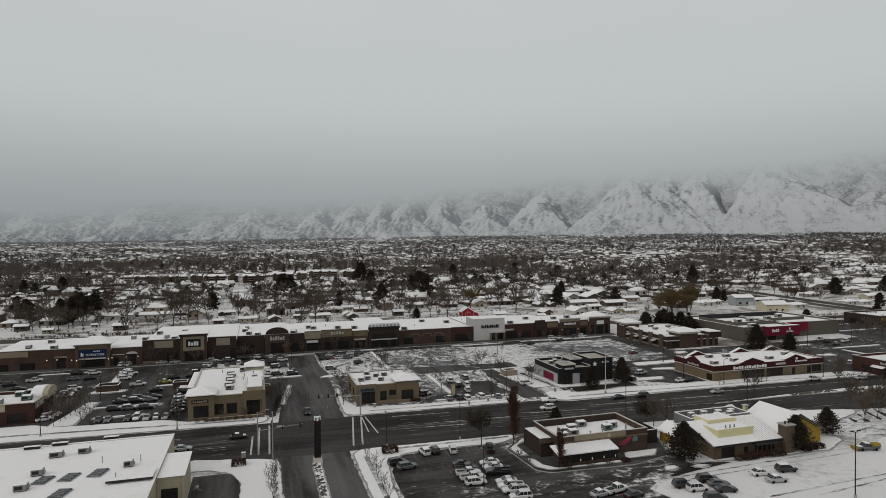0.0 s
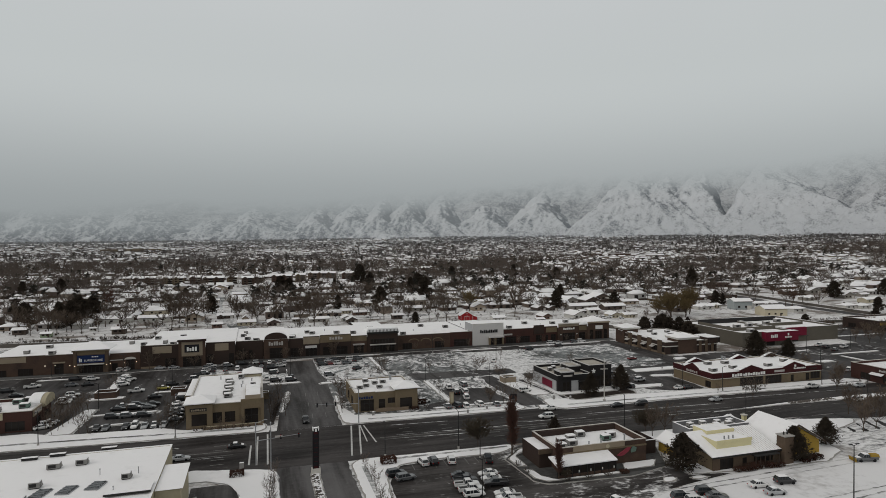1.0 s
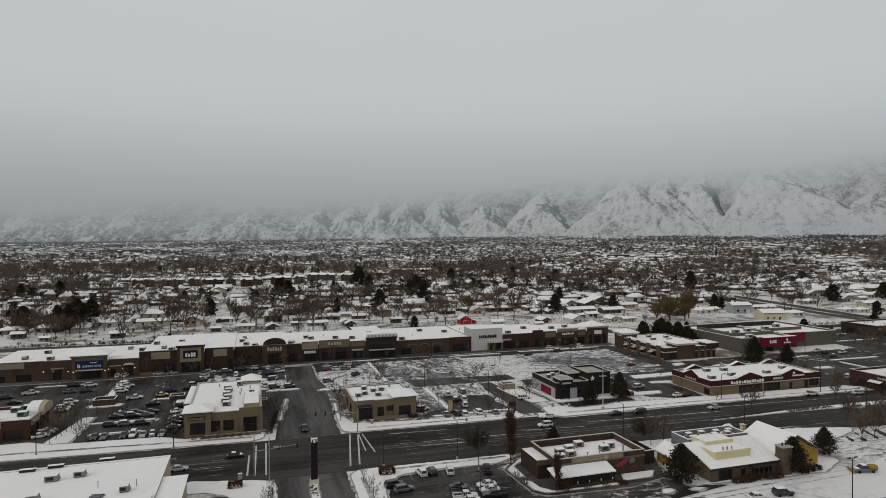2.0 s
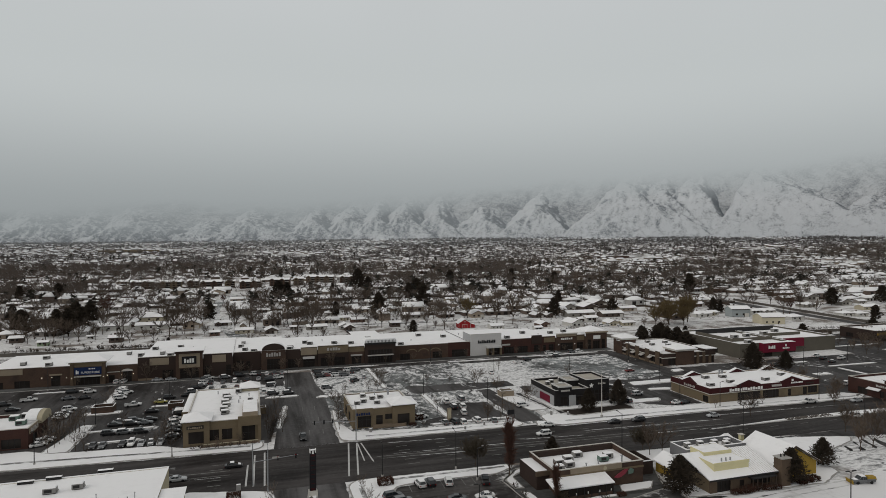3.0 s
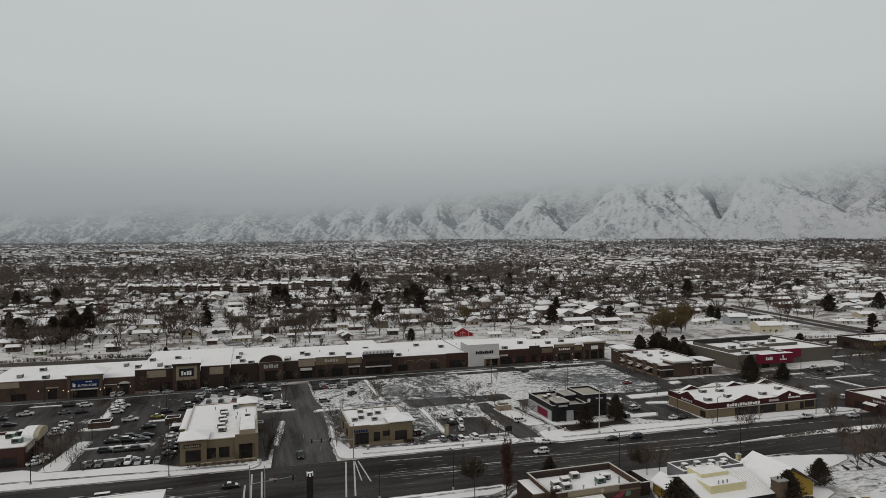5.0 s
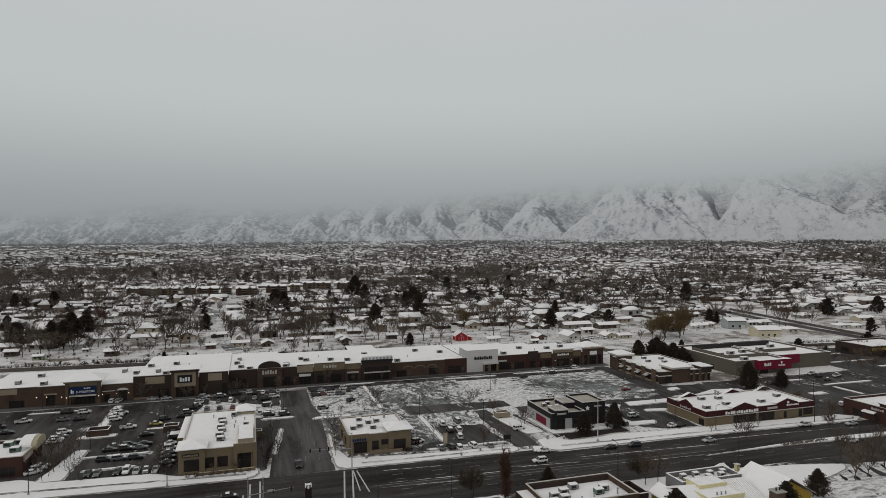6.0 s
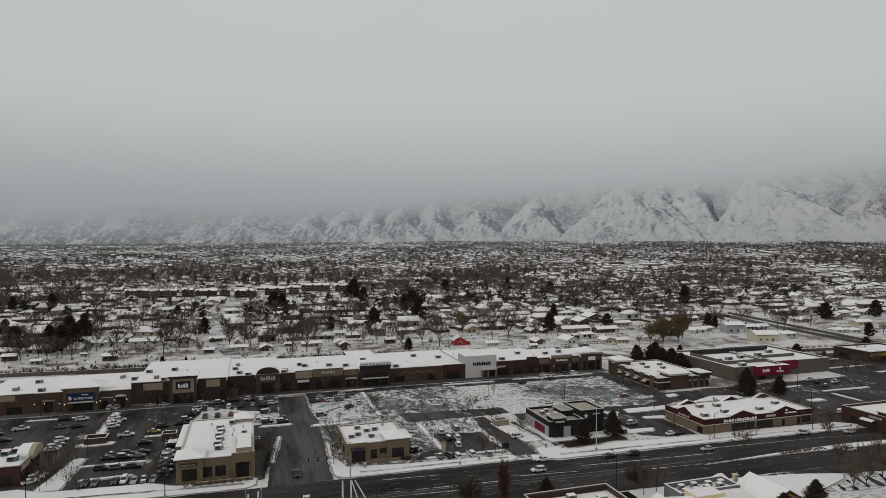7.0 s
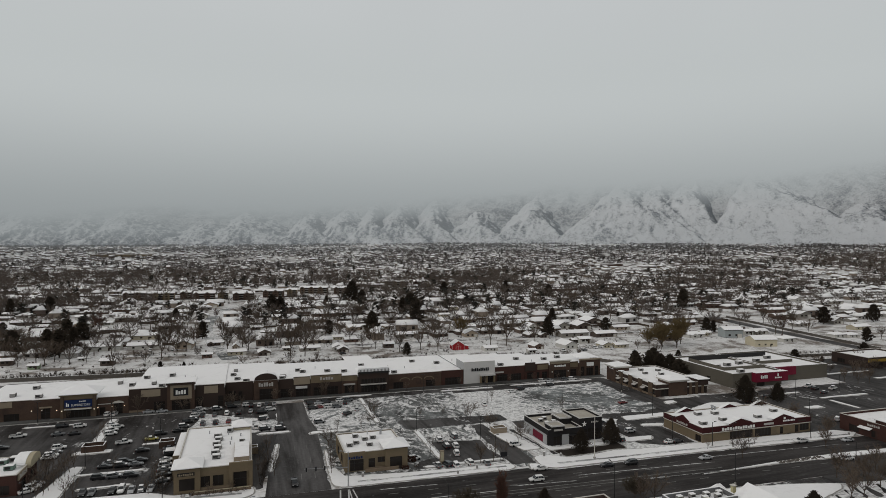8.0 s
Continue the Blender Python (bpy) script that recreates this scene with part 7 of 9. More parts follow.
PAINTS = {"w": ((0.66, 0.66, 0.65), "white"), "b": ((0.016, 0.016, 0.018), "black"), "g": ((0.11, 0.115, 0.12), "dark grey"), "l": ((0.36, 0.37, 0.38), "silver"), "r": ((0.14, 0.020, 0.020), "dark red"), "n": ((0.022, 0.032, 0.065), "dark blue"), "y": ((0.34, 0.30, 0.07), "yellow")}


def park(code, x, y, heading):
    """code: body (s, u, t), paint, and '*' for snow on top."""
    snowy = 1 if code.endswith("*") else 0
    color, word = PAINTS[code[1]]
    ob = copy_thing(KINDS[code[0], snowy], pose(x, y, 0.03, 0, 0, heading))
    tagged(ob, ("%s %s" % (word, ob["label"].replace("parked ", ""))))
    for c in ob.children:
        c.color = (*color, 1)
    return ob


def park_row(codes, x, y, dx, dy, heading, seed=0):
    """Stalls in a row, one word each; '-' stays empty."""
    rnd = random.Random(seed)
    for k, code in enumerate(codes.split()):
        if code != "-":
            park(code, x + dx * k + rnd.uniform(-0.15, 0.15), y + dy * k + rnd.uniform(-0.4, 0.4), heading + rnd.uniform(-3, 3))


# waiting at the crossing
park("sb*", -5.2, 172.2, 0), park("tb", 14.3, 190.6, -90)
# west lot
park_row("sb sg - sb uw* sl sg* sl", -45.2, 201.2, 2.62, -0.25, -90, 1)
park_row("ub ug* ub", -43.5, 212.6, 4.6, -0.2, 4, 2), park_row("sb ub* sg", -43.5, 222.6, 4.6, -0.3, 3, 3), park_row("sg* ub sb", -42.6, 226.2, 4.4, -0.2, 3, 4)
park("tw", -42.4, 247.4, 8), park("sb", -34.6, 236.6, 5), park("tw*", -50.0, 264.5, 20), park("uw*", -49.2, 260.2, 15), park("sw*", -51.2, 273, 15), park("uw", -48.4, 269, 18)
park("tw", -81.5, 267, 10), park("sb", -82.5, 253.6, 5), park("uw", -63.2, 248.0, 5), park("uw", -62.8, 274.6, 10), park("ub", -69.4, 276.4, 8), park("sb", -62.2, 264.6, 8), park("sg", -68, 265.4, 8), park("ub", -88, 262, 10), park("ug", -95, 268, 8)
park_row("sw* uw* sl*", -61.0, 207.2, 0.5, 2.7, 25, 5), park_row("sw* uw* sg*", -63.6, 237, 0.2, 3.0, 5, 6), park_row("sg* sb sg* ul* sw*", -24.0, 205, -0.3, 4.6, 10, 7), park_row("ub sl* sg ub ul*", -24.6, 229, -0.6, 3.6, 8, 8)
park("sy*", -33.4, 249.2, 5), park("ub", -31, 255, 6), park("sb", -25, 257, 10), park("ug*", -23.4, 262, 8), park_row("ub sg* uw sl", -22.6, 268.6, 1.2, 4.2, 5, 9)
park("uw", -53.2, 289.6, 80), park("uw", -55.9, 289.8, 82), park("sl", -40, 289, 10), park("sl", -34.6, 288.6, 10), park("ug", -20, 283, 5), park_row("uw sl ub uw", -19, 286.4, 6.5, 0.6, 4, 10)
park_row("ub sg uw* ub sl ug", -17.5, 276, 4.9, 0.3, 85, 11), park_row("ug ub sr sg - uw", -16.5, 264, 4.9, 0.2, 85, 12), park_row("ub ug uw sg* - ub", -2.5, 253.5, 3.2, -0.2, 88, 13)
park_row("ub sw* ug sl", 2.2, 286.5, 3.3, 0.2, 88, 14), park("ub", 6.4, 274.2, 5), park("uw", 10.2, 277.6, 5), park("ub*", 7, 263.4, 8), park("ub*", 7.2, 249, 5), park("ub*", 13.0, 248, 5), park("ug*", -12, 285, 8)
# middle lot
park_row("ub sr uw ug", 28, 275, 3.5, -0.3, 6, 15), park_row("ub sl ub - uw ug", 28.2, 282.6, 3.4, 0.2, 5, 16), park("ug*", 28.6, 252.4, 5), park("ub", 41.4, 261.4, 40), park("ub", 43, 279, 80), park("uw", 54.6, 200.4, 12), park("sl*", 46.4, 267, 80)
park("uw*", 68.5, 216.6, 85), park("ug*", 75.0, 218.7, 95), park("uw*", 72.1, 208.2, 85), park("uw*", 70.0, 200.9, 80), park("sg*", 60.3, 192.1, 100), park("ub", 63.5, 191.7, 105), park("uw*", 66.0, 190.3, 90), park("uw*", 71.1, 190.9, 95), park("sg*", 76.7, 189.2, 80), park("ub*", 68.8, 208.6, 90)
park("uw", 93.6, 203.2, 6)
# snowy lot
park("sw", 103, 258, 80), park("sw*", 126.4, 242.4, 6), park("sw", 124.6, 276, 10), park("ub", 131.4, 280.4, 8), park("ub*", 150, 284, 6), park("sr*", 165.4, 242.4, 5), park("ub*", 133, 196.8, 100), park("ub", 138, 216.4, 10), park("ul*", 143, 204.6, 8), park("sw", 149.4, 189.4, 10), park("sb", 152.8, 189.2, 10)
park_row("uw sl - ug uw*", 150, 292.6, 4.4, 0, 5, 21)
# by the big store
park("ub", 238, 231, 8), park("sb", 244, 233, 8), park("sb*", 272, 229.6, 20), park("ub", 274.6, 236.8, 15), park("tw*", 284, 234.6, 15), park("tw*", 276, 242, 15), park("ul*", 235.8, 192.6, 30), park("sl*", 241.6, 191.6, 30), park_row("ub ug* sw*", 222, 228, 3.4, 0.3, 80, 22)
# south lot
park("uw*", 39.2, 145.2, 95), park("ub", 41.8, 145.2, 92), park("uw", 46.3, 144.4, 80), park("tb", 55.4, 142.4, 75), park("ub", 31.2, 140.2, 10), park("ug", 32.8, 136.9, 8)
park_row("sw sw tb - sw tw* tw uw", 51.8, 133.4, -0.1, -2.75, 172, 23), park_row("sb tb tw tw uw", 45.4, 134.2, -0.15, -2.75, -6, 24)
park("sl*", 67.2, 110.0, 8), park("tw*", 71.4, 110.6, 12), park("sb", 73.4, 107.4, 10)
# snow-covered lot
park("ub", 86.4, 108.6, -10), park("uw", 88.0, 106.2, -8), park("ub", 93.2, 109.4, -14), park("sg", 93.8, 106.8, -16), park("sb", 93.2, 104.0, -14), park("sw*", 107, 108.9, -8), park("ub*", 114.2, 108.8, -10), park("sl*", 107.4, 104.8, -8), park("ub", 88, 101, -10)


def plough_truck():
    top = park("tg*", 144.6, 113.6, 166)
    tagged(top, "dark grey pickup truck with plough and orange salt spreader")
    part("plough_blade", Geo().wallshape([(3.1, 0.15), (3.25, 0.15), (3.5, 1.0), (3.35, 1.1)], -1.25, 1.25), YELLOW, top), part("plough_arm", Geo().box(2.7, 3.2, -0.3, 0.3, 0.4, 0.55), DARK_METAL, top)
    part("spreader", Geo().box(-3.2, -1.0, -0.75, 0.75, 1.0, 1.75, taper=0.15), YELLOW, top)


plough_truck()

# traffic on the wide road
park("sw", 91.4, 179.2, 174), park("uw", 86.0, 171.2, 176), park("sb", 113.8, 175.4, 176), park("sl", 150, 171.4, 177), park("tw", 196.6, 175.2, 176), park("sl", 214.6, 171.2, 176), park("uw", 196.2, 156.4, 0), park("ub", 122.6, 174.8, 177), park("sl", -18.6, 166.6, 0)


# ---------------------------------------------------------------- poles, signals, small street things
def street_lamp(x, y, h=10.5, arm=2.2, turn=0.0, heads=1):
    top = thing("street_lamp", "slim dark metal street lamp on a concrete foot", "street lamp", "street lamps", pose(x, y, 0, 0, 0, turn))
    part("foot", Geo().tube((0, 0, 0), (0, 0, 0.7), 0.3, 0.28, 10), CONCRETE, top), part("pole", Geo().tube((0, 0, 0.7), (0, 0, h), 0.13, 0.085, 8), DARK_METAL, top)
    for k in range(heads):
        s = 1 if k == 0 else -1
        part("arm", Geo().tube((0, 0, h - 0.15), (s * arm, 0, h + 0.15), 0.06, 0.05, 6), DARK_METAL, top)
        part("lamp_head", Geo().box(s * arm - 0.45, s * arm + 0.45, -0.17, 0.17, h + 0.1, h + 0.26, taper=0.04), DARK_METAL, top)


for x, y, h, arm, turn, heads in ((51.2, 153.2, 10, 2.4, 90, 1), (99.6, 149.6, 11.5, 2.4, 90, 1), (-22, 185.6, 9.6, 2.0, -90, 1), (-57, 190.6, 9.5, 2, -90, 1), (115.8, 93.4, 13.5, 0.9, 0, 2), (45.2, 119.6, 9.5, 0.8, 0, 2), (54, 144.4, 8, 0.7, 0, 1),
                                  (13.0, 252, 9, 0.8, 0, 2), (-30, 246, 9, 0.8, 0, 2), (-49.6, 224, 9, 0.8, 0, 2), (-52.2, 278, 9, 0.8, 0, 2), (63.4, 230, 9, 0.8, 0, 2), (84, 214, 9, 0.8, 0, 2), (81.6, 193.6, 8, 0.8, 0, 1), (106, 262, 9, 0.8, 0, 2), (133.6, 241, 10, 0.8, 0, 2), (178, 262, 10, 0.8, 0, 2), (165.6, 221, 10, 0.8, 0, 2),
                                  (161.6, 181.2, 9, 1.2, 0, 1), (170, 180.4, 8, 1.2, 0, 1), (204, 177.6, 10, 1.2, 0, 1), (229, 200, 9, 0.8, 0, 2), (250, 226, 9, 0.8, 0, 2), (280, 228, 9, 0.8, 0, 2), (152, 191, 9, 0.8, 0, 2), (-80, 284, 9, 0.8, 0, 2), (83, 288, 9, 0.8, 0, 2), (143, 150.6, 10, 2, 90, 1), (188, 147, 10, 2, 90, 1)):
    street_lamp(x, y, h, arm, turn, heads)


def signal_mast(x, y, reach, turn, heads, lamp=True):
    top = thing("traffic_signal", "galvanised traffic signal mast with hanging lights", "traffic light", "traffic signals", pose(x, y, 0.16, 0, 0, turn))
    part("pole", Geo().tube((0, 0, 0), (0, 0, 10.5 if lamp else 7.0), 0.17, 0.11, 8), GALVANISED, top), part("mast_arm", Geo().tube((0, 0, 5.8), (reach, 0, 6.6), 0.12, 0.06, 8), GALVANISED, top)
    for u in heads:
        h = part("signal_head", Geo().box(u - 0.2, u + 0.2, -0.18, 0.18, 5.75, 6.95), BLACK_SIGN, top)
        for k in range(3):
            part("lens", Geo().tube((u, -0.18, 6.05 + k * 0.35), (u, -0.24, 6.05 + k * 0.35), 0.12, 0.12, 8), TAIL_GLASS if k == 2 else DARK_METAL, h)
    if lamp:
        part("lamp_arm", Geo().tube((0, 0, 10.3), (2.2, 0, 10.9), 0.06, 0.05, 6), GALVANISED, top), part("lamp_head", Geo().box(1.9, 2.8, -0.16, 0.16, 10.85, 11.0), GALVANISED, top)
    part("control_sign", Geo().box(reach * 0.5 - 0.9, reach * 0.5 + 0.9, -0.22, -0.19, 6.25, 6.75), DIM_SIGN, top)


def flagpole(x, y, h):
    t = thing("flagpole", "tall bare white flagpole on a round base", "flagpole", m=pose(x, y, 0.2))
    part("base", Geo().tube((0, 0, 0), (0, 0, 0.5), 0.5, 0.42, 10), CONCRETE, t), part("pole", Geo().tube((0, 0, 0.5), (0, 0, h), 0.17, 0.09, 8), TRIM, t), part("finial", Geo().tube((0, 0, h), (0, 0, h + 0.25), 0.16, 0.05, 8), TRIM, t)


flagpole(113.8, 183.0, 14.5)
signal_mast(29.6, 184.2, 13.0, 180, (7.0, 9.6, 12.4)), signal_mast(-0.3, 157.6, 11.0, 0, (6.0, 10.4)), signal_mast(3.2, 152.2, 10.0, 90, (5.0, 9.2))
street_lamp(31.4, 153.4, 8.6, 1.2, 90, 1)


def small_boxes():
    for x, y, w, h in ((91.2, 147.6, 1.0, 1.3), (35.2, 190.4, 0.8, 1.1), (98.4, 190.2, 0.6, 1.4), (103.8, 188.4, 0.6, 1.0), (64.6, 183.9, 0.5, 1.0), (72, 186.2, 0.5, 1.1), (-3.6, 155.4, 1.1, 1.5), (172, 180.4, 0.7, 1.0), (222, 176.6, 0.5, 0.9)):
        t = thing("utility_box", "small grey utility cabinet in the verge", "cabinet", "utility boxes", pose(x, y, 0.2))
        part("cabinet", Geo().box(-w / 2, w / 2, -0.3, 0.3, 0, h, taper=0.03), UNIT_GREY, t), part("snow_cap", Geo().box(-w / 2 + 0.03, w / 2 - 0.03, -0.27, 0.27, h + 0.003, h + 0.1, taper=0.05), ROOF_SNOW, t)
    for x, y, w, d, mat in ((-51, 242.6, 7.0, 5.0, BROWN_BRICK), (93.8, 219.6, 5.4, 3.6, BEIGE), (-27, 240, 5.0, 4.0, BROWN_BRICK), (2.6, 224, 3.0, 3.0, TAN)):
        t = thing("bin_enclosure", "walled bin enclosure dusted with snow", "enclosure", "bin enclosures", pose(x, y, 0.03))
        for a, b, c, e in ((-w / 2, w / 2, -d / 2, -d / 2 + 0.3), (-w / 2, w / 2, d / 2 - 0.3, d / 2), (-w / 2, -w / 2 + 0.3, -d / 2 + 0.3, d / 2 - 0.3), (w / 2 - 0.3, w / 2, -d / 2 + 0.3, d / 2 - 0.3)):
            part("wall", Geo().box(a, b, c, e, 0, 2.3), mat, t), part("wall_snow", Geo().box(a, b, c, e, 2.303, 2.4), ROOF_SNOW, t)
        part("bin", Geo().box(-1.0, 1.0, -0.7, 0.7, 0, 1.5, taper=-0.08), UNIT_GREEN, t)
    for x, y, z in ((68.5, 196, 4.6),):
        t = thing("shop_sign", "narrow cream monument sign", "sign", m=pose(62.2, 193.2, 0.2))
        part("pillar", Geo().box(-0.7, 0.7, -0.3, 0.3, 0, z), BEIGE, t), part("panel", Geo().box(-0.5, 0.5, -0.36, -0.303, 1.2, z - 0.4), CREAM, t)
    t = thing("menu_frame", "dark metal frame sign beside the lot", "sign", m=pose(83, 189.6, 0.16))
    for x in (-1.2, 1.1):
        part("post", Geo().box(x, x + 0.12, -0.06, 0.06, 0, 3.2), BLACK_SIGN, t)
    part("panel", Geo().box(-1.08, 1.1, -0.04, 0.04, 1.6, 3.2), BLACK_SIGN, t)


small_boxes()


def median_rock():
    rnd = random.Random(5)
    g = Geo()
    for k in range(330):
        if k < 130:
            x, y = 12.9 + rnd.uniform(-0.6, 0.6), rnd.uniform(100, 146)
        else:
            x = rnd.uniform(171, 190)
            y = 161.3 - (x - 172) * 0.035 + rnd.uniform(-0.9, 0.9)
        s = rnd.uniform(0.22, 0.5)
        g.add([(x + s * 1.3 * math.cos(a), y + s * math.sin(a), 0.2) for a in (0.3, 1.6, 3.0, 4.5)] + [(x + 0.1 * s, y, 0.22 + s * 0.7)], [(0, 1, 4), (1, 2, 4), (2, 3, 4), (3, 0, 4)])
    whole("median_rock", g, ROCK, "dark landscape rock showing through snow", "rock", kind="stuff")


median_rock()

# ---------------------------------------------------------------- the neighbourhood
def house_kind(seed, w, d, h, roof="gable", porch=False, garage=True):
    """A low family house: walls, snowy roof, windows, door, garage door and chimney."""
    top = thing("house", "single-storey family house with a snow-covered roof", "house", "houses", pose(0, 0, -200))
    rise = d * 0.19
    m = pose(0, 0, 0, 0, 0, 90)
    if roof == "gable":
        part("wall", Geo().wallshape([(-d / 2, 0), (d / 2, 0), (d / 2, h), (0, h + rise * 0.94), (-d / 2, h)], -w / 2, w / 2, m), HOUSE_WALL, top)
    else:
        part("wall", Geo().box(-w / 2, w / 2, -d / 2, d / 2, 0, h), HOUSE_WALL, top)
    if roof == "gable":
        g = Geo().wallshape([(-d / 2 - 0.6, h - 0.1), (0, h + rise), (d / 2 + 0.6, h - 0.1), (d / 2 + 0.6, h + 0.15), (0, h + rise + 0.3), (-d / 2 - 0.6, h + 0.15)], -w / 2 - 0.5, w / 2 + 0.5, m)
        part("roof", g, ROOF_SNOW, top, "snow-covered gable roof")
    else:
        part("roof", Geo().hip(-w / 2 - 0.6, w / 2 + 0.6, -d / 2 - 0.6, d / 2 + 0.6, h + 0.003, rise, 0.2), ROOF_SNOW, top, "snow-covered hipped roof")
    part("eave", Geo().box(-w / 2 - 0.55, w / 2 + 0.55, -d / 2 - 0.62, -d / 2 - 0.603, h - 0.2, h + 0.10), WOOD_DARK, top)
    n = 3 if w > 12 else 2
    for i in range(n):
        x = -w / 2 + w * (i + 0.7) / (n + 0.6)
        part("window", Geo().box(x - 0.7, x + 0.7, -d / 2 - 0.03, -d / 2 - 0.003, 1.0, 2.1), GLASS, top)
    part("door", Geo().box(w * 0.18, w * 0.18 + 0.95, -d / 2 - 0.04, -d / 2 - 0.003, 0, 2.05), WOOD_DARK, top)
    if garage:
        part("garage_door", Geo().box(w / 2 - 3.2, w / 2 - 0.5, -d / 2 - 0.05, -d / 2 - 0.003, 0, 2.2), TRIM, top)
    part("chimney", Geo().box(-w * 0.2, -w * 0.2 + 0.7, 0.4, 1.1, h + 0.3, h + rise + 1.0), BROWN_BRICK, top)
    if porch:
        # a gabled wing towards the street
        c, f = -w * 0.27, -d / 2 - 2.6
        part("wing", Geo().wallshape([(c - 2.6, 0), (c + 2.6, 0), (c + 2.6, h), (c, h + 1.2), (c - 2.6, h)], f, -d / 2 - 0.63), HOUSE_WALL, top)
        part("wing_roof", Geo().wallshape([(c - 3.1, h - 0.1), (c, h + 1.25), (c + 3.1, h - 0.1), (c + 3.1, h + 0.14), (c, h + 1.55), (c - 3.1, h + 0.14)], f - 0.5, -d * 0.16), ROOF_SNOW, top)
        part("window", Geo().box(c - 1.0, c + 1.0, f - 0.03, f - 0.003, 0.9, 2.1), GLASS, top)
    return top


HOUSES = [house_kind(1, 15, 9, 2.7, porch=True), house_kind(2, 18, 8.5, 2.8), house_kind(3, 12, 9, 2.7, "hip"), house_kind(4, 16, 10, 2.8, "hip", porch=True), house_kind(5, 11, 7.5, 4.6), house_kind(6, 21, 8, 2.9, "gable", garage=False)]
SHED = house_kind(7, 5.4, 4.4, 2.2, garage=False)
tagged(SHED, "small garden shed with snow on its roof", "shed", "sheds")
WALLS = [((0.33, 0.27, 0.21), "tan"), ((0.115, 0.072, 0.056), "red-brown brick"), ((0.50, 0.49, 0.46), "white"), ((0.23, 0.215, 0.19), "grey"), ((0.40, 0.36, 0.27), "cream"), ((0.085, 0.066, 0.055), "dark brown"), ((0.30, 0.33, 0.33), "pale blue-grey")]


def settle(kind, x, y, turn, paint, word=None, s=1.0):
    ob = copy_thing(kind, pose(x, y, float(terrain(x, y)), 0, 0, turn) @ Matrix.Diagonal((s, s, s, 1)))
    color, name = WALLS[paint] if isinstance(paint, int) else (paint, word)
    tagged(ob, "%s %s" % (name, ob["label"]))
    for c in ob.children:
        c.color = (*color, 1)
    return ob


def garden_street(y):
    return -13.0 - 9.0 * min(1.0, max(0.0, (y - 425) / 265.0)) - 16.0 * math.sin((y - 425) * 0.011) * (y < 760)


def street_y(k):
    return 437.0 + 74.0 * k


def lots(y_from, y_to, rnd):
    """House plots in rows on both sides of the streets."""
    k = 0
    while street_y(k) < y_to + 40:
        for side in (-1, 1):
            y = street_y(k) + side * 18.5
            if not y_from <= y < y_to:
                continue
            x = -0.46 * y - 60 + rnd.uniform(0, 12)
            while x < 1.52 * y + 40:
                step = rnd.uniform(19, 27) if y < 1500 else rnd.uniform(22, 36)
                gap = (x + 12 + 60 * math.sin(y * 0.004)) % 196
                if gap > 15 and not (y < 760 and abs(x - garden_street(y)) < 15):
                    yield x, y + rnd.uniform(-3, 3) + 6 * math.sin(x * 0.01), 0 if side > 0 else 180
                x += step
        k += 1


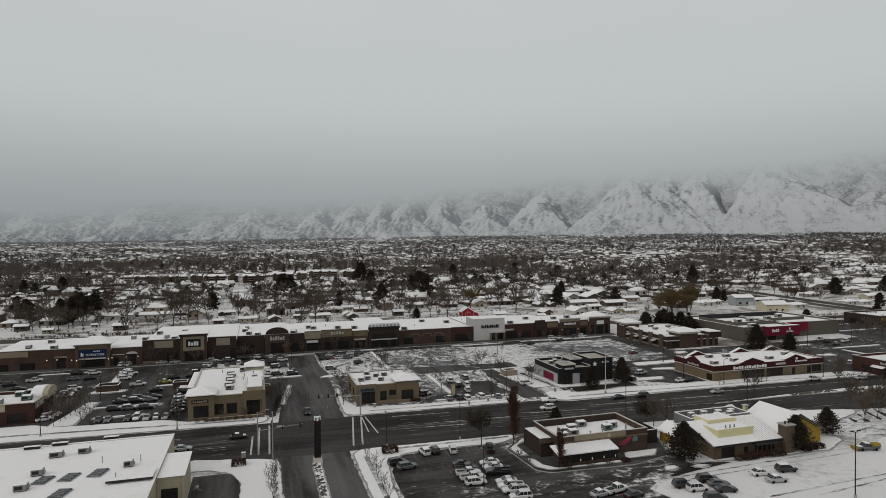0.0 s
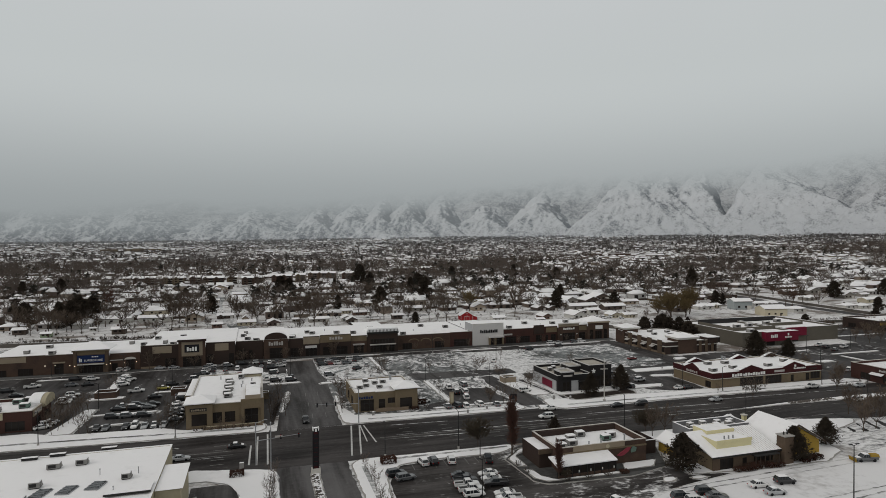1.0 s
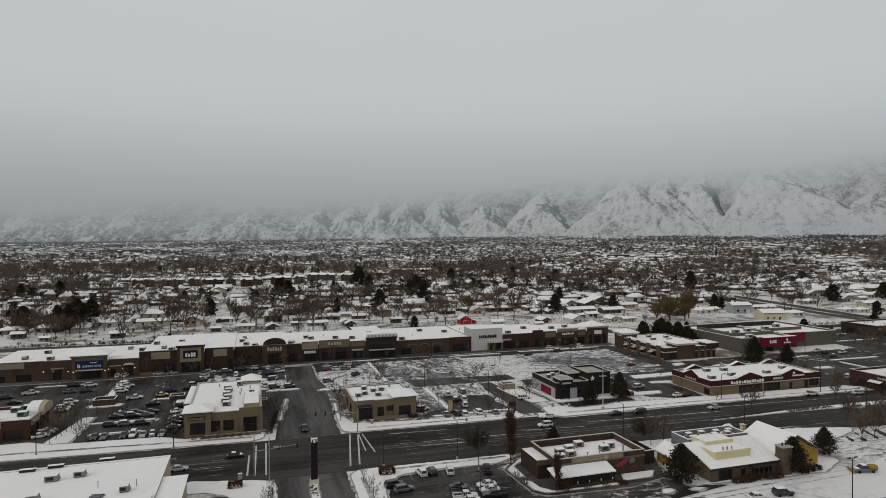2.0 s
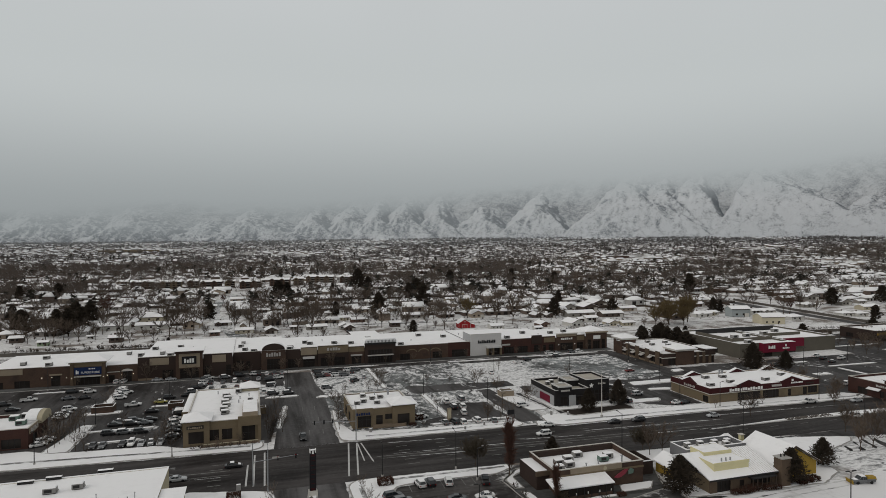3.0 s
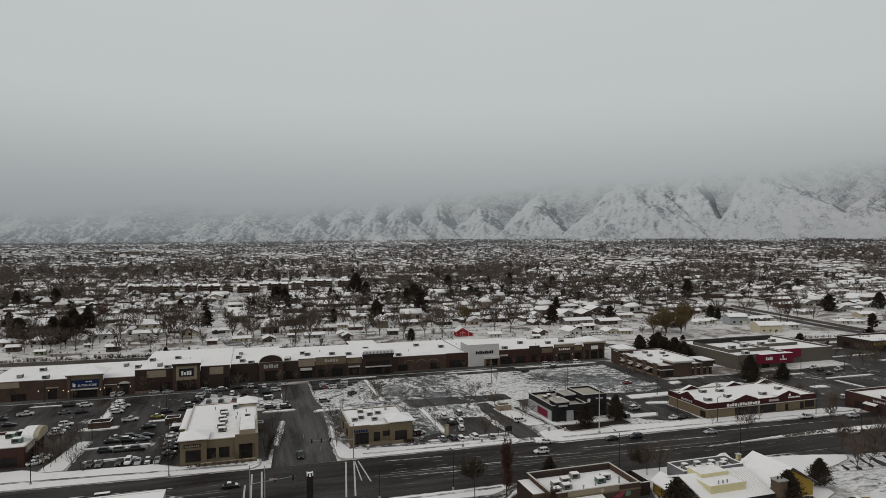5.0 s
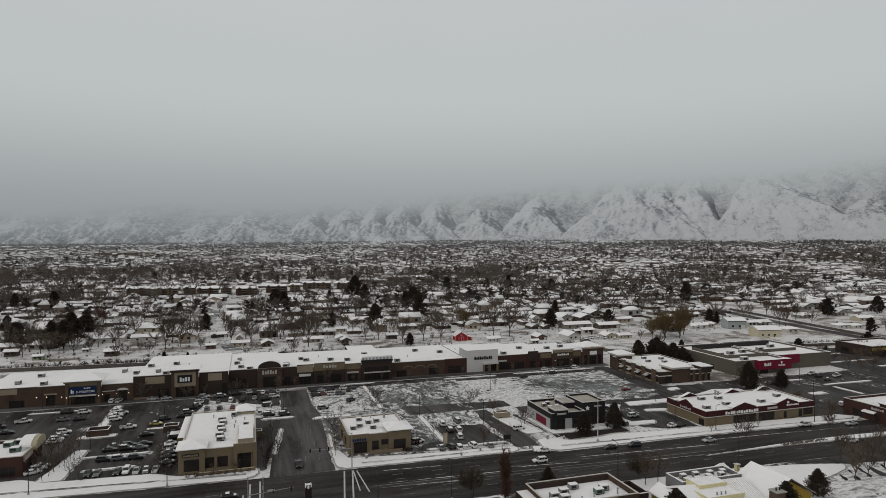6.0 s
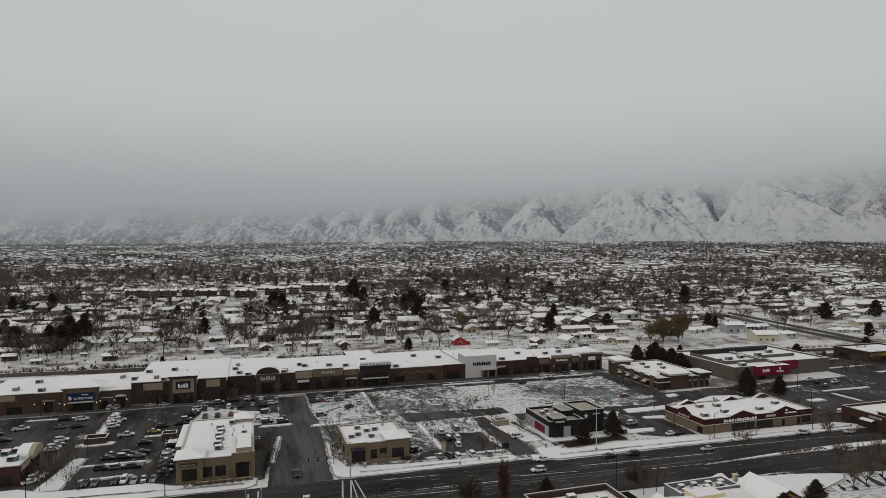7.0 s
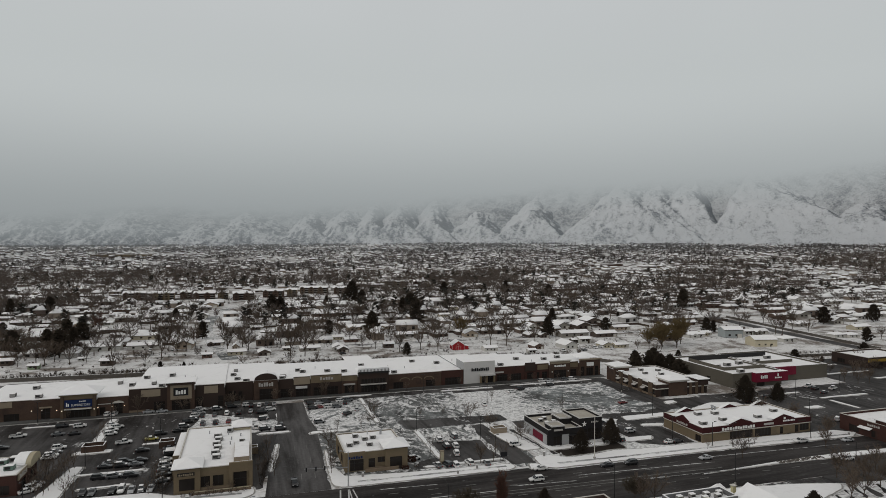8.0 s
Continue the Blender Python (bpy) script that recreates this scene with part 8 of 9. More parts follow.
# plan of the houses that can be told apart: middle of the front, width, kind (0 long, 1 gable end, 2 hipped), wall paint
HOUSE_PLAN = (
    ((-93, 461, 23.7, 0, 2), (-67, 460, 22.1, 0, 2), (-75, 506, 23.4, 0, 4), (-95, 517, 8.2, 0, 5), (-86, 538, 5.9, 1, 2), (-79, 406, 8.4, 0, 5), (-97, 426, 5.2, 0, 2), (-157, 538, 14.7, 2, 5), (-185, 619, 22.8, 0, 5), (-166, 588, 14.2, 0, 5), (-161, 632, 15.4, 0, 5), (-186, 581, 10.2, 0, 5), (-215, 664, 12.7, 0, 5), (-135, 597, 15.7, 0, 0), (-146, 653, 17.7, 0, 2), (-118, 603, 11.0, 0, 3), (-105, 554, 15.6, 0, 5), (-114, 652, 13.6, 0, 5)),
    ((-121, 704, 23.5, 0, 1), (-98, 657, 12.2, 0, 3), (-84, 601, 16.3, 0, 5), (-99, 725, 22.1, 0, 5), (-63, 603, 21.6, 0, 1), (-152, 702, 12.7, 0, 5), (-174, 730, 25.1, 0, 5), (-192, 770, 11.3, 1, 5), (-203, 678, 14.1, 2, 3), (-228, 704, 7.8, 2, 2), (-182, 833, 10.3, 0, 4), (-167, 843, 14.0, 1, 0), (-256, 942, 19.0, 0, 5), (-227, 925, 19.6, 1, 5), (-319, 1006, 28.8, 0, 5), (-269, 903, 23.1, 0, 5), (-162, 508, 12.1, 2, 5), (-136, 423, 8.1, 0, 5)),
    ((-41, 455, 12.1, 1, 0), (-21, 463, 12.5, 0, 5), (-6, 420, 12.6, 0, 4), (11, 413, 8.8, 1, 5), (-7, 442, 5.4, 1, 0), (8, 537, 11.4, 0, 5), (6, 563, 16.5, 0, 2), (17, 502, 13.4, 2, 3), (32, 601, 19.4, 0, 0), (-41, 636, 9.9, 1, 3), (-38, 584, 13.6, 0, 3), (-39, 732, 16.5, 1, 0), (-66, 710, 14.0, 1, 3), (-55, 589, 11.6, 2, 2), (-43, 502, 8.2, 1, 3), (45, 661, 16.1, 1, 1)),
    ((57, 680, 19.7, 2, 5), (80, 610, 38.2, 0, 1), (99, 651, 21.7, 0, 5), (88, 728, 24.7, 2, 2), (54, 738, 23.3, 0, 5), (60, 495, 12.3, 2, 2), (66, 464, 10.3, 0, 4), (60, 418, 8.5, 1, 2), (62, 410, 8.0, 1, 5), (88, 510, 16.6, 0, 0), (41, 421, 14.6, 0, 3), (26, 426, 6.1, 0, 3), (75, 450, 13.4, 0, 1), (113, 510, 14.5, 0, 0), (127, 509, 9.7, 0, 2), (140, 524, 11.0, 0, 2), (119, 460, 18.4, 0, 3), (156, 501, 13.6, 0, 3)),
    ((176, 488, 21.6, 0, 2), (168, 448, 11.5, 1, 0), (159, 386, 10.8, 0, 2), (211, 636, 22.4, 0, 4), (209, 588, 17.3, 0, 2), (259, 578, 22.2, 0, 3), (283, 566, 20.9, 0, 3), (186, 626, 13.3, 2, 3), (188, 579, 11.8, 0, 4), (259, 622, 16.2, 1, 0), (239, 628, 13.7, 0, 3), (158, 722, 16.4, 1, 3), (178, 731, 29.9, 0, 0), (213, 714, 12.4, 1, 5), (130, 637, 12.0, 0, 5), (242, 506, 18.5, 0, 4), (234, 474, 10.2, 1, 2), (213, 432, 8.8, 1, 5)),
    ((310, 775, 30.8, 0, 3), (348, 764, 13.9, 0, 2), (194, 384, 8.3, 1, 1), (216, 378, 11.0, 1, 2), (222, 429, 8.4, 1, 5), (246, 425, 24.9, 0, 3), (238, 396, 10.0, 0, 2), (243, 374, 8.8, 1, 4), (253, 372, 11.6, 0, 4), (270, 418, 20.0, 0, 5), (305, 449, 17.4, 0, 0), (277, 462, 14.1, 1, 5), (302, 488, 15.0, 1, 5), (259, 467, 12.6, 1, 3), (298, 552, 17.7, 0, 3), (320, 550, 15.0, 0, 2), (338, 550, 15.7, 0, 5)),
    ((397, 601, 20.5, 0, 2), (410, 579, 13.8, 1, 4), (362, 694, 14.3, 2, 3), (354, 652, 16.2, 2, 3), (424, 708, 22.3, 0, 2), (422, 552, 19.4, 0, 5), (311, 402, 14.2, 2, 5), (310, 388, 14.2, 1, 5), (337, 395, 15.9, 2, 2), (382, 457, 17.9, 0, 1), (518, 785, 21.0, 2, 3), (547, 788, 22.1, 2, 3), (569, 761, 24.1, 2, 3), (662, 778, 32.3, 2, 3), (639, 808, 19.6, 2, 2), (567, 660, 28.2, 0, 1), (478, 617, 18.3, 0, 3), (484, 667, 18.1, 0, 4)),
    ((386, 393, 9.1, 0, 2), (400, 395, 15.6, 0, 3), (389, 357, 13.1, 2, 2), (352, 402, 10.9, 0, 4), (540, 513, 26.0, 0, 1), (508, 476, 19.1, 0, 1), (535, 473, 17.0, 1, 3), (475, 422, 16.2, 2, 3), (520, 424, 13.0, 1, 3), (506, 390, 19.4, 0, 4), (549, 432, 11.8, 0, 3), (446, 362, 12.4, 2, 2), (457, 359, 11.6, 2, 2), (599, 474, 14.7, 0, 5), (613, 539, 20.7, 2, 2), (694, 570, 25.1, 2, 3), (646, 523, 15.4, 2, 2), (652, 509, 19.0, 1, 2)),
    ((690, 517, 28.6, 0, 4), (662, 633, 14.9, 1, 5), (627, 582, 15.2, 1, 5), (613, 639, 27.9, 2, 3), (589, 670, 15.1, 2, 2), (778, 576, 18.9, 0, 3), (670, 656, 19.9, 2, 3), (642, 701, 16.0, 2, 2), (438, 511, 14.3, 0, 1), (753, 633, 19.2, 2, 3), (605, 453, 18.8, 2, 2), (675, 605, 14.5, 1, 2), (718, 626, 15.1, 2, 3), (772, 796, 22.0, 2, 2), (811, 635, 22.0, 0, 5)),
)
# plan of the trees that can be told apart: place, height, kind (b bare, p evergreen, o russet, y golden)
TREE_PLAN = (
    ((-140, 435, 15.2, "b"), (-128, 417, 12.7, "b"), (-114, 416, 15.5, "b"), (-112, 428, 16.0, "b"), (-101, 416, 12.9, "b"), (-133, 456, 15.4, "b"), (-128, 472, 15.3, "p"), (-93, 421, 9.0, "b"), (-155, 480, 15.2, "b"), (-148, 492, 14.9, "b"), (-128, 495, 14.5, "b"), (-108, 505, 12.5, "b"), (-58, 403, 8.2, "b"), (-71, 403, 8.8, "b"), (-43, 429, 14.7, "b"), (-34, 458, 14.2, "b"), (-5, 474, 12.5, "b"), (17, 452, 14.5, "b"), (25, 482, 14.7, "b"), (38, 478, 17.3, "b"), (98, 428, 14.6, "b"), (132, 450, 14.8, "b")),
    ((-113, 442, 18.7, "p"), (-109, 457, 17.9, "p"), (-112, 491, 17.7, "p"), (-128, 521, 17.0, "p"), (-120, 422, 17.6, "b"), (-143, 455, 16.3, "p"), (-130, 436, 14.0, "b"), (-75, 401, 9.3, "b"), (-65, 416, 7.7, "b"), (-48, 390, 4.6, "p"), (-35, 387, 3.7, "p"), (-51, 418, 22.0, "b"), (-50, 448, 21.4, "b"), (-102, 487, 12.1, "b"), (-112, 546, 19.0, "o"), (-190, 708, 17.2, "p"), (-231, 730, 16.3, "p"), (-64, 625, 10.7, "p"), (-72, 554, 18.8, "b"), (-99, 576, 12.5, "b"), (-92, 500, 12.5, "b"), (-176, 541, 12.9, "p"), (-101, 450, 9.6, "b"), (-97, 666, 13.5, "b"), (-52, 653, 15.8, "b")),
    ((-32, 498, 13.8, "p"), (-39, 445, 22.9, "b"), (-12, 428, 21.0, "b"), (-18, 494, 17.3, "b"), (-28, 618, 11.9, "o"), (0, 433, 13.8, "b"), (2, 610, 10.8, "p"), (9, 570, 20.3, "b"), (25, 667, 21.5, "p"), (34, 670, 18.0, "p"), (-28, 789, 20.7, "b"), (27, 406, 23.4, "b"), (36, 403, 21.3, "b"), (49, 469, 21.4, "b"), (60, 495, 20.9, "b"), (63, 494, 10.9, "p"), (88, 721, 11.9, "p"), (122, 746, 25.0, "p"), (129, 716, 20.1, "p"), (41, 380, 7.0, "b"), (25, 378, 8.2, "b"), (-2, 382, 7.4, "b"), (-30, 417, 7.9, "b"), (12, 421, 12.8, "b"), (67, 469, 13.0, "b")),
    ((96, 485, 19.1, "p"), (118, 512, 20.4, "b"), (166, 632, 21.8, "p"), (148, 541, 23.9, "p"), (85, 417, 18.0, "b"), (100, 388, 8.2, "p"), (98, 400, 15.2, "b"), (114, 404, 17.1, "b"), (124, 396, 21.5, "b"), (159, 448, 17.6, "y"), (167, 407, 22.8, "b"), (178, 404, 24.4, "b"), (120, 404, 5.5, "o"), (351, 801, 20.9, "p"), (266, 824, 19.3, "p"), (261, 889, 17.2, "b"), (77, 424, 11.9, "b"), (180, 460, 18.3, "b"), (207, 439, 16.1, "b"), (153, 614, 17.6, "p"), (204, 412, 12.6, "b")),
    ((225, 431, 16.0, "p"), (265, 499, 15.4, "p"), (288, 448, 12.4, "p"), (355, 530, 5.7, "p"), (359, 524, 6.2, "p"), (373, 530, 8.6, "p"), (436, 583, 19.1, "b"), (473, 579, 23.2, "p"), (504, 596, 17.3, "b"), (194, 344, 7.9, "b"), (204, 347, 7.3, "b"), (350, 614, 24.3, "b"), (407, 666, 19.7, "b"), (452, 684, 21.9, "b"), (393, 752, 18.6, "p"), (258, 361, 7.0, "b"), (262, 346, 7.6, "b"), (265, 328, 5.1, "p"), (323, 535, 13.5, "b"), (434, 629, 17.6, "b"), (222, 412, 8.5, "b"), (406, 520, 14.9, "b")),
    ((368, 421, 12.3, "p"), (371, 416, 10.4, "p"), (466, 513, 9.3, "b"), (437, 449, 13.5, "b"), (411, 391, 21.2, "b"), (417, 390, 13.8, "o"), (452, 444, 18.7, "b"), (447, 408, 18.4, "b"), (506, 428, 18.7, "p"), (445, 340, 12.7, "p"), (538, 482, 15.0, "b"), (343, 291, 3.5, "p"), (574, 472, 13.8, "b"), (473, 501, 12.6, "b"), (528, 527, 13.5, "b"), (554, 595, 16.3, "b"), (442, 388, 12.1, "b"), (567, 427, 16.1, "p"), (472, 349, 11.4, "b"), (518, 478, 17.0, "b"), (420, 488, 15.4, "b"), (367, 286, 8.5, "b")),
    ((-167, 582, 14.0, "b"), (-142, 561, 15.5, "b"), (-157, 509, 12.2, "b"), (-145, 680, 14.6, "b"), (-224, 744, 14.3, "b"), (-193, 808, 17.2, "b"), (-136, 753, 13.8, "b"), (-105, 783, 15.9, "b"), (4, 678, 24.0, "b"), (53, 595, 18.4, "b"), (78, 546, 15.1, "b"), (102, 580, 16.2, "b"), (131, 600, 14.7, "b"), (172, 560, 14.1, "b"), (195, 528, 14.6, "b"), (218, 529, 13.7, "b"), (280, 622, 15.1, "b"), (312, 625, 15.3, "b"), (326, 586, 14.6, "b"), (346, 483, 13.6, "b"), (345, 417, 10.2, "b")),
)


def gable_end_kind(w, d, h):
    """A house that turns its gable to the street: wall, snowy roof, barge board, windows, door and garage door."""
    top = thing("house", "single-storey house with its snowy gable to the street", "house", "houses", pose(0, 0, -200))
    rise = w * 0.24
    part("wall", Geo().wallshape([(-w / 2, 0), (w / 2, 0), (w / 2, h), (0, h + rise * 0.95), (-w / 2, h)], -d / 2, d / 2), HOUSE_WALL, top)
    part("roof", Geo().wallshape([(-w / 2 - 0.6, h - 0.12), (0, h + rise), (w / 2 + 0.6, h - 0.12), (w / 2 + 0.6, h + 0.14), (0, h + rise + 0.32), (-w / 2 - 0.6, h + 0.14)], -d / 2 - 0.5, d / 2 + 0.5), ROOF_SNOW, top, "snow-covered gable roof")
    part("barge_board", Geo().wallshape([(-w / 2 - 0.62, h - 0.3), (0, h + rise - 0.2), (w / 2 + 0.62, h - 0.3), (w / 2 + 0.62, h - 0.02), (0, h + rise + 0.1), (-w / 2 - 0.62, h - 0.02)], -d / 2 - 0.56, -d / 2 - 0.503), WOOD_DARK, top)
    for x in (-w * 0.3, w * 0.05):
        part("window", Geo().box(x - 0.7, x + 0.7, -d / 2 - 0.03, -d / 2 - 0.003, 0.9, 2.1), GLASS, top)
    part("garage_door", Geo().box(w * 0.2, w * 0.2 + 2.4, -d / 2 - 0.05, -d / 2 - 0.003, 0, 2.1), TRIM, top)
    return top


GABLE_HOUSE = gable_end_kind(9.5, 13, 2.7)


def place_house(x, y, w, kind, paint, k):
    """One house of the plan; x and y: the middle of its front."""
    turn = (k * 37) % 7 - 3
    w = max(3.5, w - 1.1)
    if w < 9 and kind == 0:
        ob, full, deep = SHED, 5.4, 4.4
    elif kind == 0:
        ob, full, deep = ((HOUSES[0], 15, 9), (HOUSES[1], 18, 8.5), (HOUSES[5], 21, 8))[0 if w < 16 and k % 2 else 1 if w < 20 else 2]
    elif kind == 1:
        ob, full, deep = GABLE_HOUSE, 9.5, 13
    else:
        ob, full, deep = ((HOUSES[2], 12, 9), (HOUSES[3], 16, 10))[w > 14]
    s = min(1.2, max(0.8, w / full)) if ob is not SHED else min(1.5, w / full)
    done = settle(ob, x, y + deep * s / 2, turn, paint, s=s)
    done.scale.x *= w / full / s


PLACED = []
for row in HOUSE_PLAN:
    for k, (x, y, w, kind, paint) in enumerate(row):
        place_house(x, y, w, kind, paint, k)
        PLACED.append((x, y + 4, w / 2))

far_plots = []
for x, y, turn in lots(455, 1500, random.Random(11)):
    if any(abs(x - px) < half + 9 and abs(y - py) < 12 for px, py, half in PLACED):
        continue
    if (430 < x < 525 and 400 < y < 562) or (-165 < x < 140 and 815 < y < 915) or (x > 380 and y < 500 and abs(x - (418 + (y - 300) * 0.2)) < 26):
        continue
    if y < 820 or (int(x * 7 + y * 3) % 10) < 6:
        far_plots.append((x, y, turn))
far_plots += [p for k, p in enumerate(lots(1500, 3300, random.Random(12))) if k % 5 not in (1, 3)]

# the sheds and workshops behind the shops
LONG_SHED = house_kind(9, 17, 12, 5.0, garage=False)
tagged(LONG_SHED, "tall metal-sided workshop with a snowy roof", "workshop", "workshops")
settle(LONG_SHED, 356.5, 352, -12, (0.52, 0.47, 0.35), "pale yellow"), settle(HOUSES[4], 365, 391, -12, 6, s=1.35)
settle(SHED, -117, 408, 0, (0.22, 0.27, 0.18), "pale green", 1.0), settle(SHED, 95, 421, 0, 5, s=1.3), settle(SHED, 182, 372, 0, 2), settle(SHED, -24, 417, 0, 1, s=1.1), settle(SHED, 232, 402, 0, 5, s=1.1)


def red_barn():
    t = thing("red_barn", "small red barn with white trim and a snowy roof", "barn", m=pose(139, 397, 0, 0, 0, -6))
    part("wall", Geo().wallshape([(-4.2, 0), (4.2, 0), (4.2, 3.4), (0, 6.0), (-4.2, 3.4)], 0, 8.5), RED_BARN, t)
    part("roof", Geo().wallshape([(-4.9, 3.1), (0, 6.1), (4.9, 3.1), (4.9, 3.4), (0, 6.45), (-4.9, 3.4)], -0.4, 9.0), ROOF_SNOW, t, "snow-covered gable roof")
    part("lean_to", Geo().wallshape([(4.25, 0), (7.4, 0), (7.4, 2.2), (4.25, 3.0)], 1.0, 8.0), RED_BARN, t), part("lean_to_roof", Geo().wallshape([(4.2, 3.02), (7.8, 2.15), (7.8, 2.4), (4.2, 3.3)], 0.8, 8.2), ROOF_SNOW, t)
    part("barn_door", Geo().box(-1.6, 1.6, -0.06, -0.003, 0, 2.6), RED_BARN, t)
    for a, b, c, d in ((-1.75, -1.6, 0, 2.7), (1.6, 1.75, 0, 2.7), (-0.08, 0.08, 0, 2.6), (-1.75, 1.75, 2.6, 2.78), (-4.2, -4.0, 0, 3.3), (4.0, 4.2, 0, 3.3), (-0.7, 0.7, 3.6, 3.75), (-0.7, 0.7, 4.6, 4.75)):
        part("white_trim", Geo().box(a, b, -0.1, -0.062, c, d), WHITE_WALL, t)


red_barn()
for code, x, y, turn in (("uw*", 229.6, 378.6, -80), ("uw*", 233.2, 375.2, -78), ("tw*", 238.6, 376.4, -82), ("sw*", 242.8, 368.6, 8), ("ub", 163.5, 396.0, 5), ("tw*", 205.5, 371.0, -60), ("ug*", 221.0, 369.4, 12), ("sb", 60.5, 404.0, 10), ("uw*", -62.0, 452.0, -85), ("sb*", -48.0, 450.0, -85)):
    park(code, x, y, turn)


def garden_fences():
    """Board fences along the plot lines and the low scrub beside them."""
    rnd = random.Random(19)
    g, brush = Geo(), Geo()
    for k in range(7):
        y = street_y(k) + 37
        x = -0.42 * y - 60
        while x < 1.4 * y:
            w = rnd.uniform(8, 26)
            if rnd.random() < 0.72 and abs(x - garden_street(y)) > 30 and not 425 < x < 525:
                g.box(x, x + w, y - 0.05, y + 0.05, 0, 1.8)
                for _ in range(rnd.randrange(0, 7)):
                    bx, by, s = x + rnd.uniform(0, w), y + rnd.uniform(-2.5, 2.5), rnd.uniform(0.6, 1.5)
                    for _ in range(14):
                        a, e = rnd.uniform(0, math.tau), rnd.uniform(0.3, 1.4)
                        d = Vector((math.cos(a) * math.cos(e), math.sin(a) * math.cos(e), math.sin(e))) * s * 1.5
                        o = d.orthogonal().normalized() * 0.16 * s
                        brush.add([(bx - o.x, by - o.y, 0.05), (bx + o.x, by + o.y, 0.05), (bx + d.x, by + d.y, d.z)], [(0, 1, 2)])
            if rnd.random() < 0.5:
                side = rnd.choice((-1, 1))
                g.box(x - 0.05, x + 0.05, min(y, y + side * 16), max(y, y + side * 16), 0, 1.7)
            x += w
    for k in range(620):
        bx = -135 + 340 * rnd.random()
        by, s = 380.5 - max(0.0, bx - 60) * 0.13 + rnd.uniform(-4.5, 4.5), rnd.uniform(0.7, 1.7)
        for _ in range(12):
            a, e = rnd.uniform(0, math.tau), rnd.uniform(0.3, 1.4)
            d = Vector((math.cos(a) * math.cos(e), math.sin(a) * math.cos(e), math.sin(e))) * s * 1.5
            o = d.orthogonal().normalized() * 0.13 * s
            brush.add([(bx - o.x, by - o.y, 0.05), (bx + o.x, by + o.y, 0.05), (bx + d.x, by + d.y, d.z)], [(0, 1, 2)])
    for k in range(1500):
        by = 386 + 190 * rnd.random() ** 1.4
        bx, s = -0.36 * by + 1.62 * by * rnd.random(), rnd.uniform(0.5, 1.5)
        if abs(bx - garden_street(by)) < 9 or 430 < bx < 525 or any(abs(bx - px) < half + 1 and -5 < by - py < 9 for px, py, half in PLACED):
            continue
        for _ in range(16):
            a, e = rnd.uniform(0, math.tau), rnd.uniform(0.2, 1.4)
            d = Vector((math.cos(a) * math.cos(e), math.sin(a) * math.cos(e), math.sin(e))) * s * 1.4
            o = d.orthogonal().normalized() * 0.13 * s
            brush.add([(bx - o.x, by - o.y, 0.05), (bx + o.x, by + o.y, 0.05), (bx + d.x, by + d.y, d.z)], [(0, 1, 2)])
    whole("garden_fences", g, WOOD_DARK, "weathered board fences between the gardens", "fence", kind="stuff")
    whole("garden_scrub", brush, SCRUB, "bare scrub along the garden fences", "shrubs", kind="stuff")


garden_fences()


def far_houses():
    """Roofs and walls of the houses that run on to the bench."""
    P = np.array(far_plots)
    n = len(P)
    rng = np.random.RandomState(3)
    z = terrain(P[:, 0], P[:, 1])
    places = np.c_[P[:, :2], z]
    turns = np.radians(P[:, 2] + np.where(rng.rand(n) < 0.2, 90, 0) + rng.uniform(-4, 4, n))
    size = np.c_[rng.uniform(0.75, 1.25, n), rng.uniform(0.85, 1.2, n), np.where(rng.rand(n) < 0.2, 1.7, 1.0) * rng.uniform(0.9, 1.15, n)]
    wall = Geo().box(-7.5, 7.5, -4.6, 4.6, 0, 2.8)
    wall.f = wall.f[2:]
    gable = Geo().wallshape([(-5.2, 2.81), (5.2, 2.81), (5.2, 2.95), (0, 4.9), (-5.2, 2.95)], -8, 8, pose(0, 0, 0, 0, 0, 90))
    dark = Geo().box(-6.2, -4.0, -4.66, -4.61, 0.8, 2.1)
    dark.box(-1.2, 0.8, -4.66, -4.61, 0.0, 2.1), dark.box(3.0, 5.8, -4.66, -4.61, 0.1, 2.2)
    dark.box(-5.2, -3.0, 4.61, 4.66, 0.8, 2.1), dark.box(1.0, 4.8, 4.61, 4.66, 0.0, 2.1)
    hip = Geo().hip(-8.1, 8.1, -5.2, 5.2, 2.81, 1.9, 0.2)
    pick = rng.rand(n) < 0.6
    v, t = spread(wall, places, turns, size)
    tagged(big_mesh("far_house_walls", v, t, FAR_WALL), "walls of countless low suburban houses", "houses", kind="stuff")
    v, t = gathered([spread(gable, places[pick], turns[pick], size[pick]), spread(hip, places[~pick], turns[~pick], size[~pick])])
    tagged(big_mesh("far_house_roofs", v, t, FAR_ROOF), "snow-covered roofs of countless low houses", "houses", kind="stuff")
    close = P[:, 1] < 1000
    v, t = spread(dark, places[close], turns[close], size[close])
    tagged(big_mesh("far_house_windows", v, t, GLASS), "dark windows and doors of distant houses", "houses", kind="stuff")


far_houses()

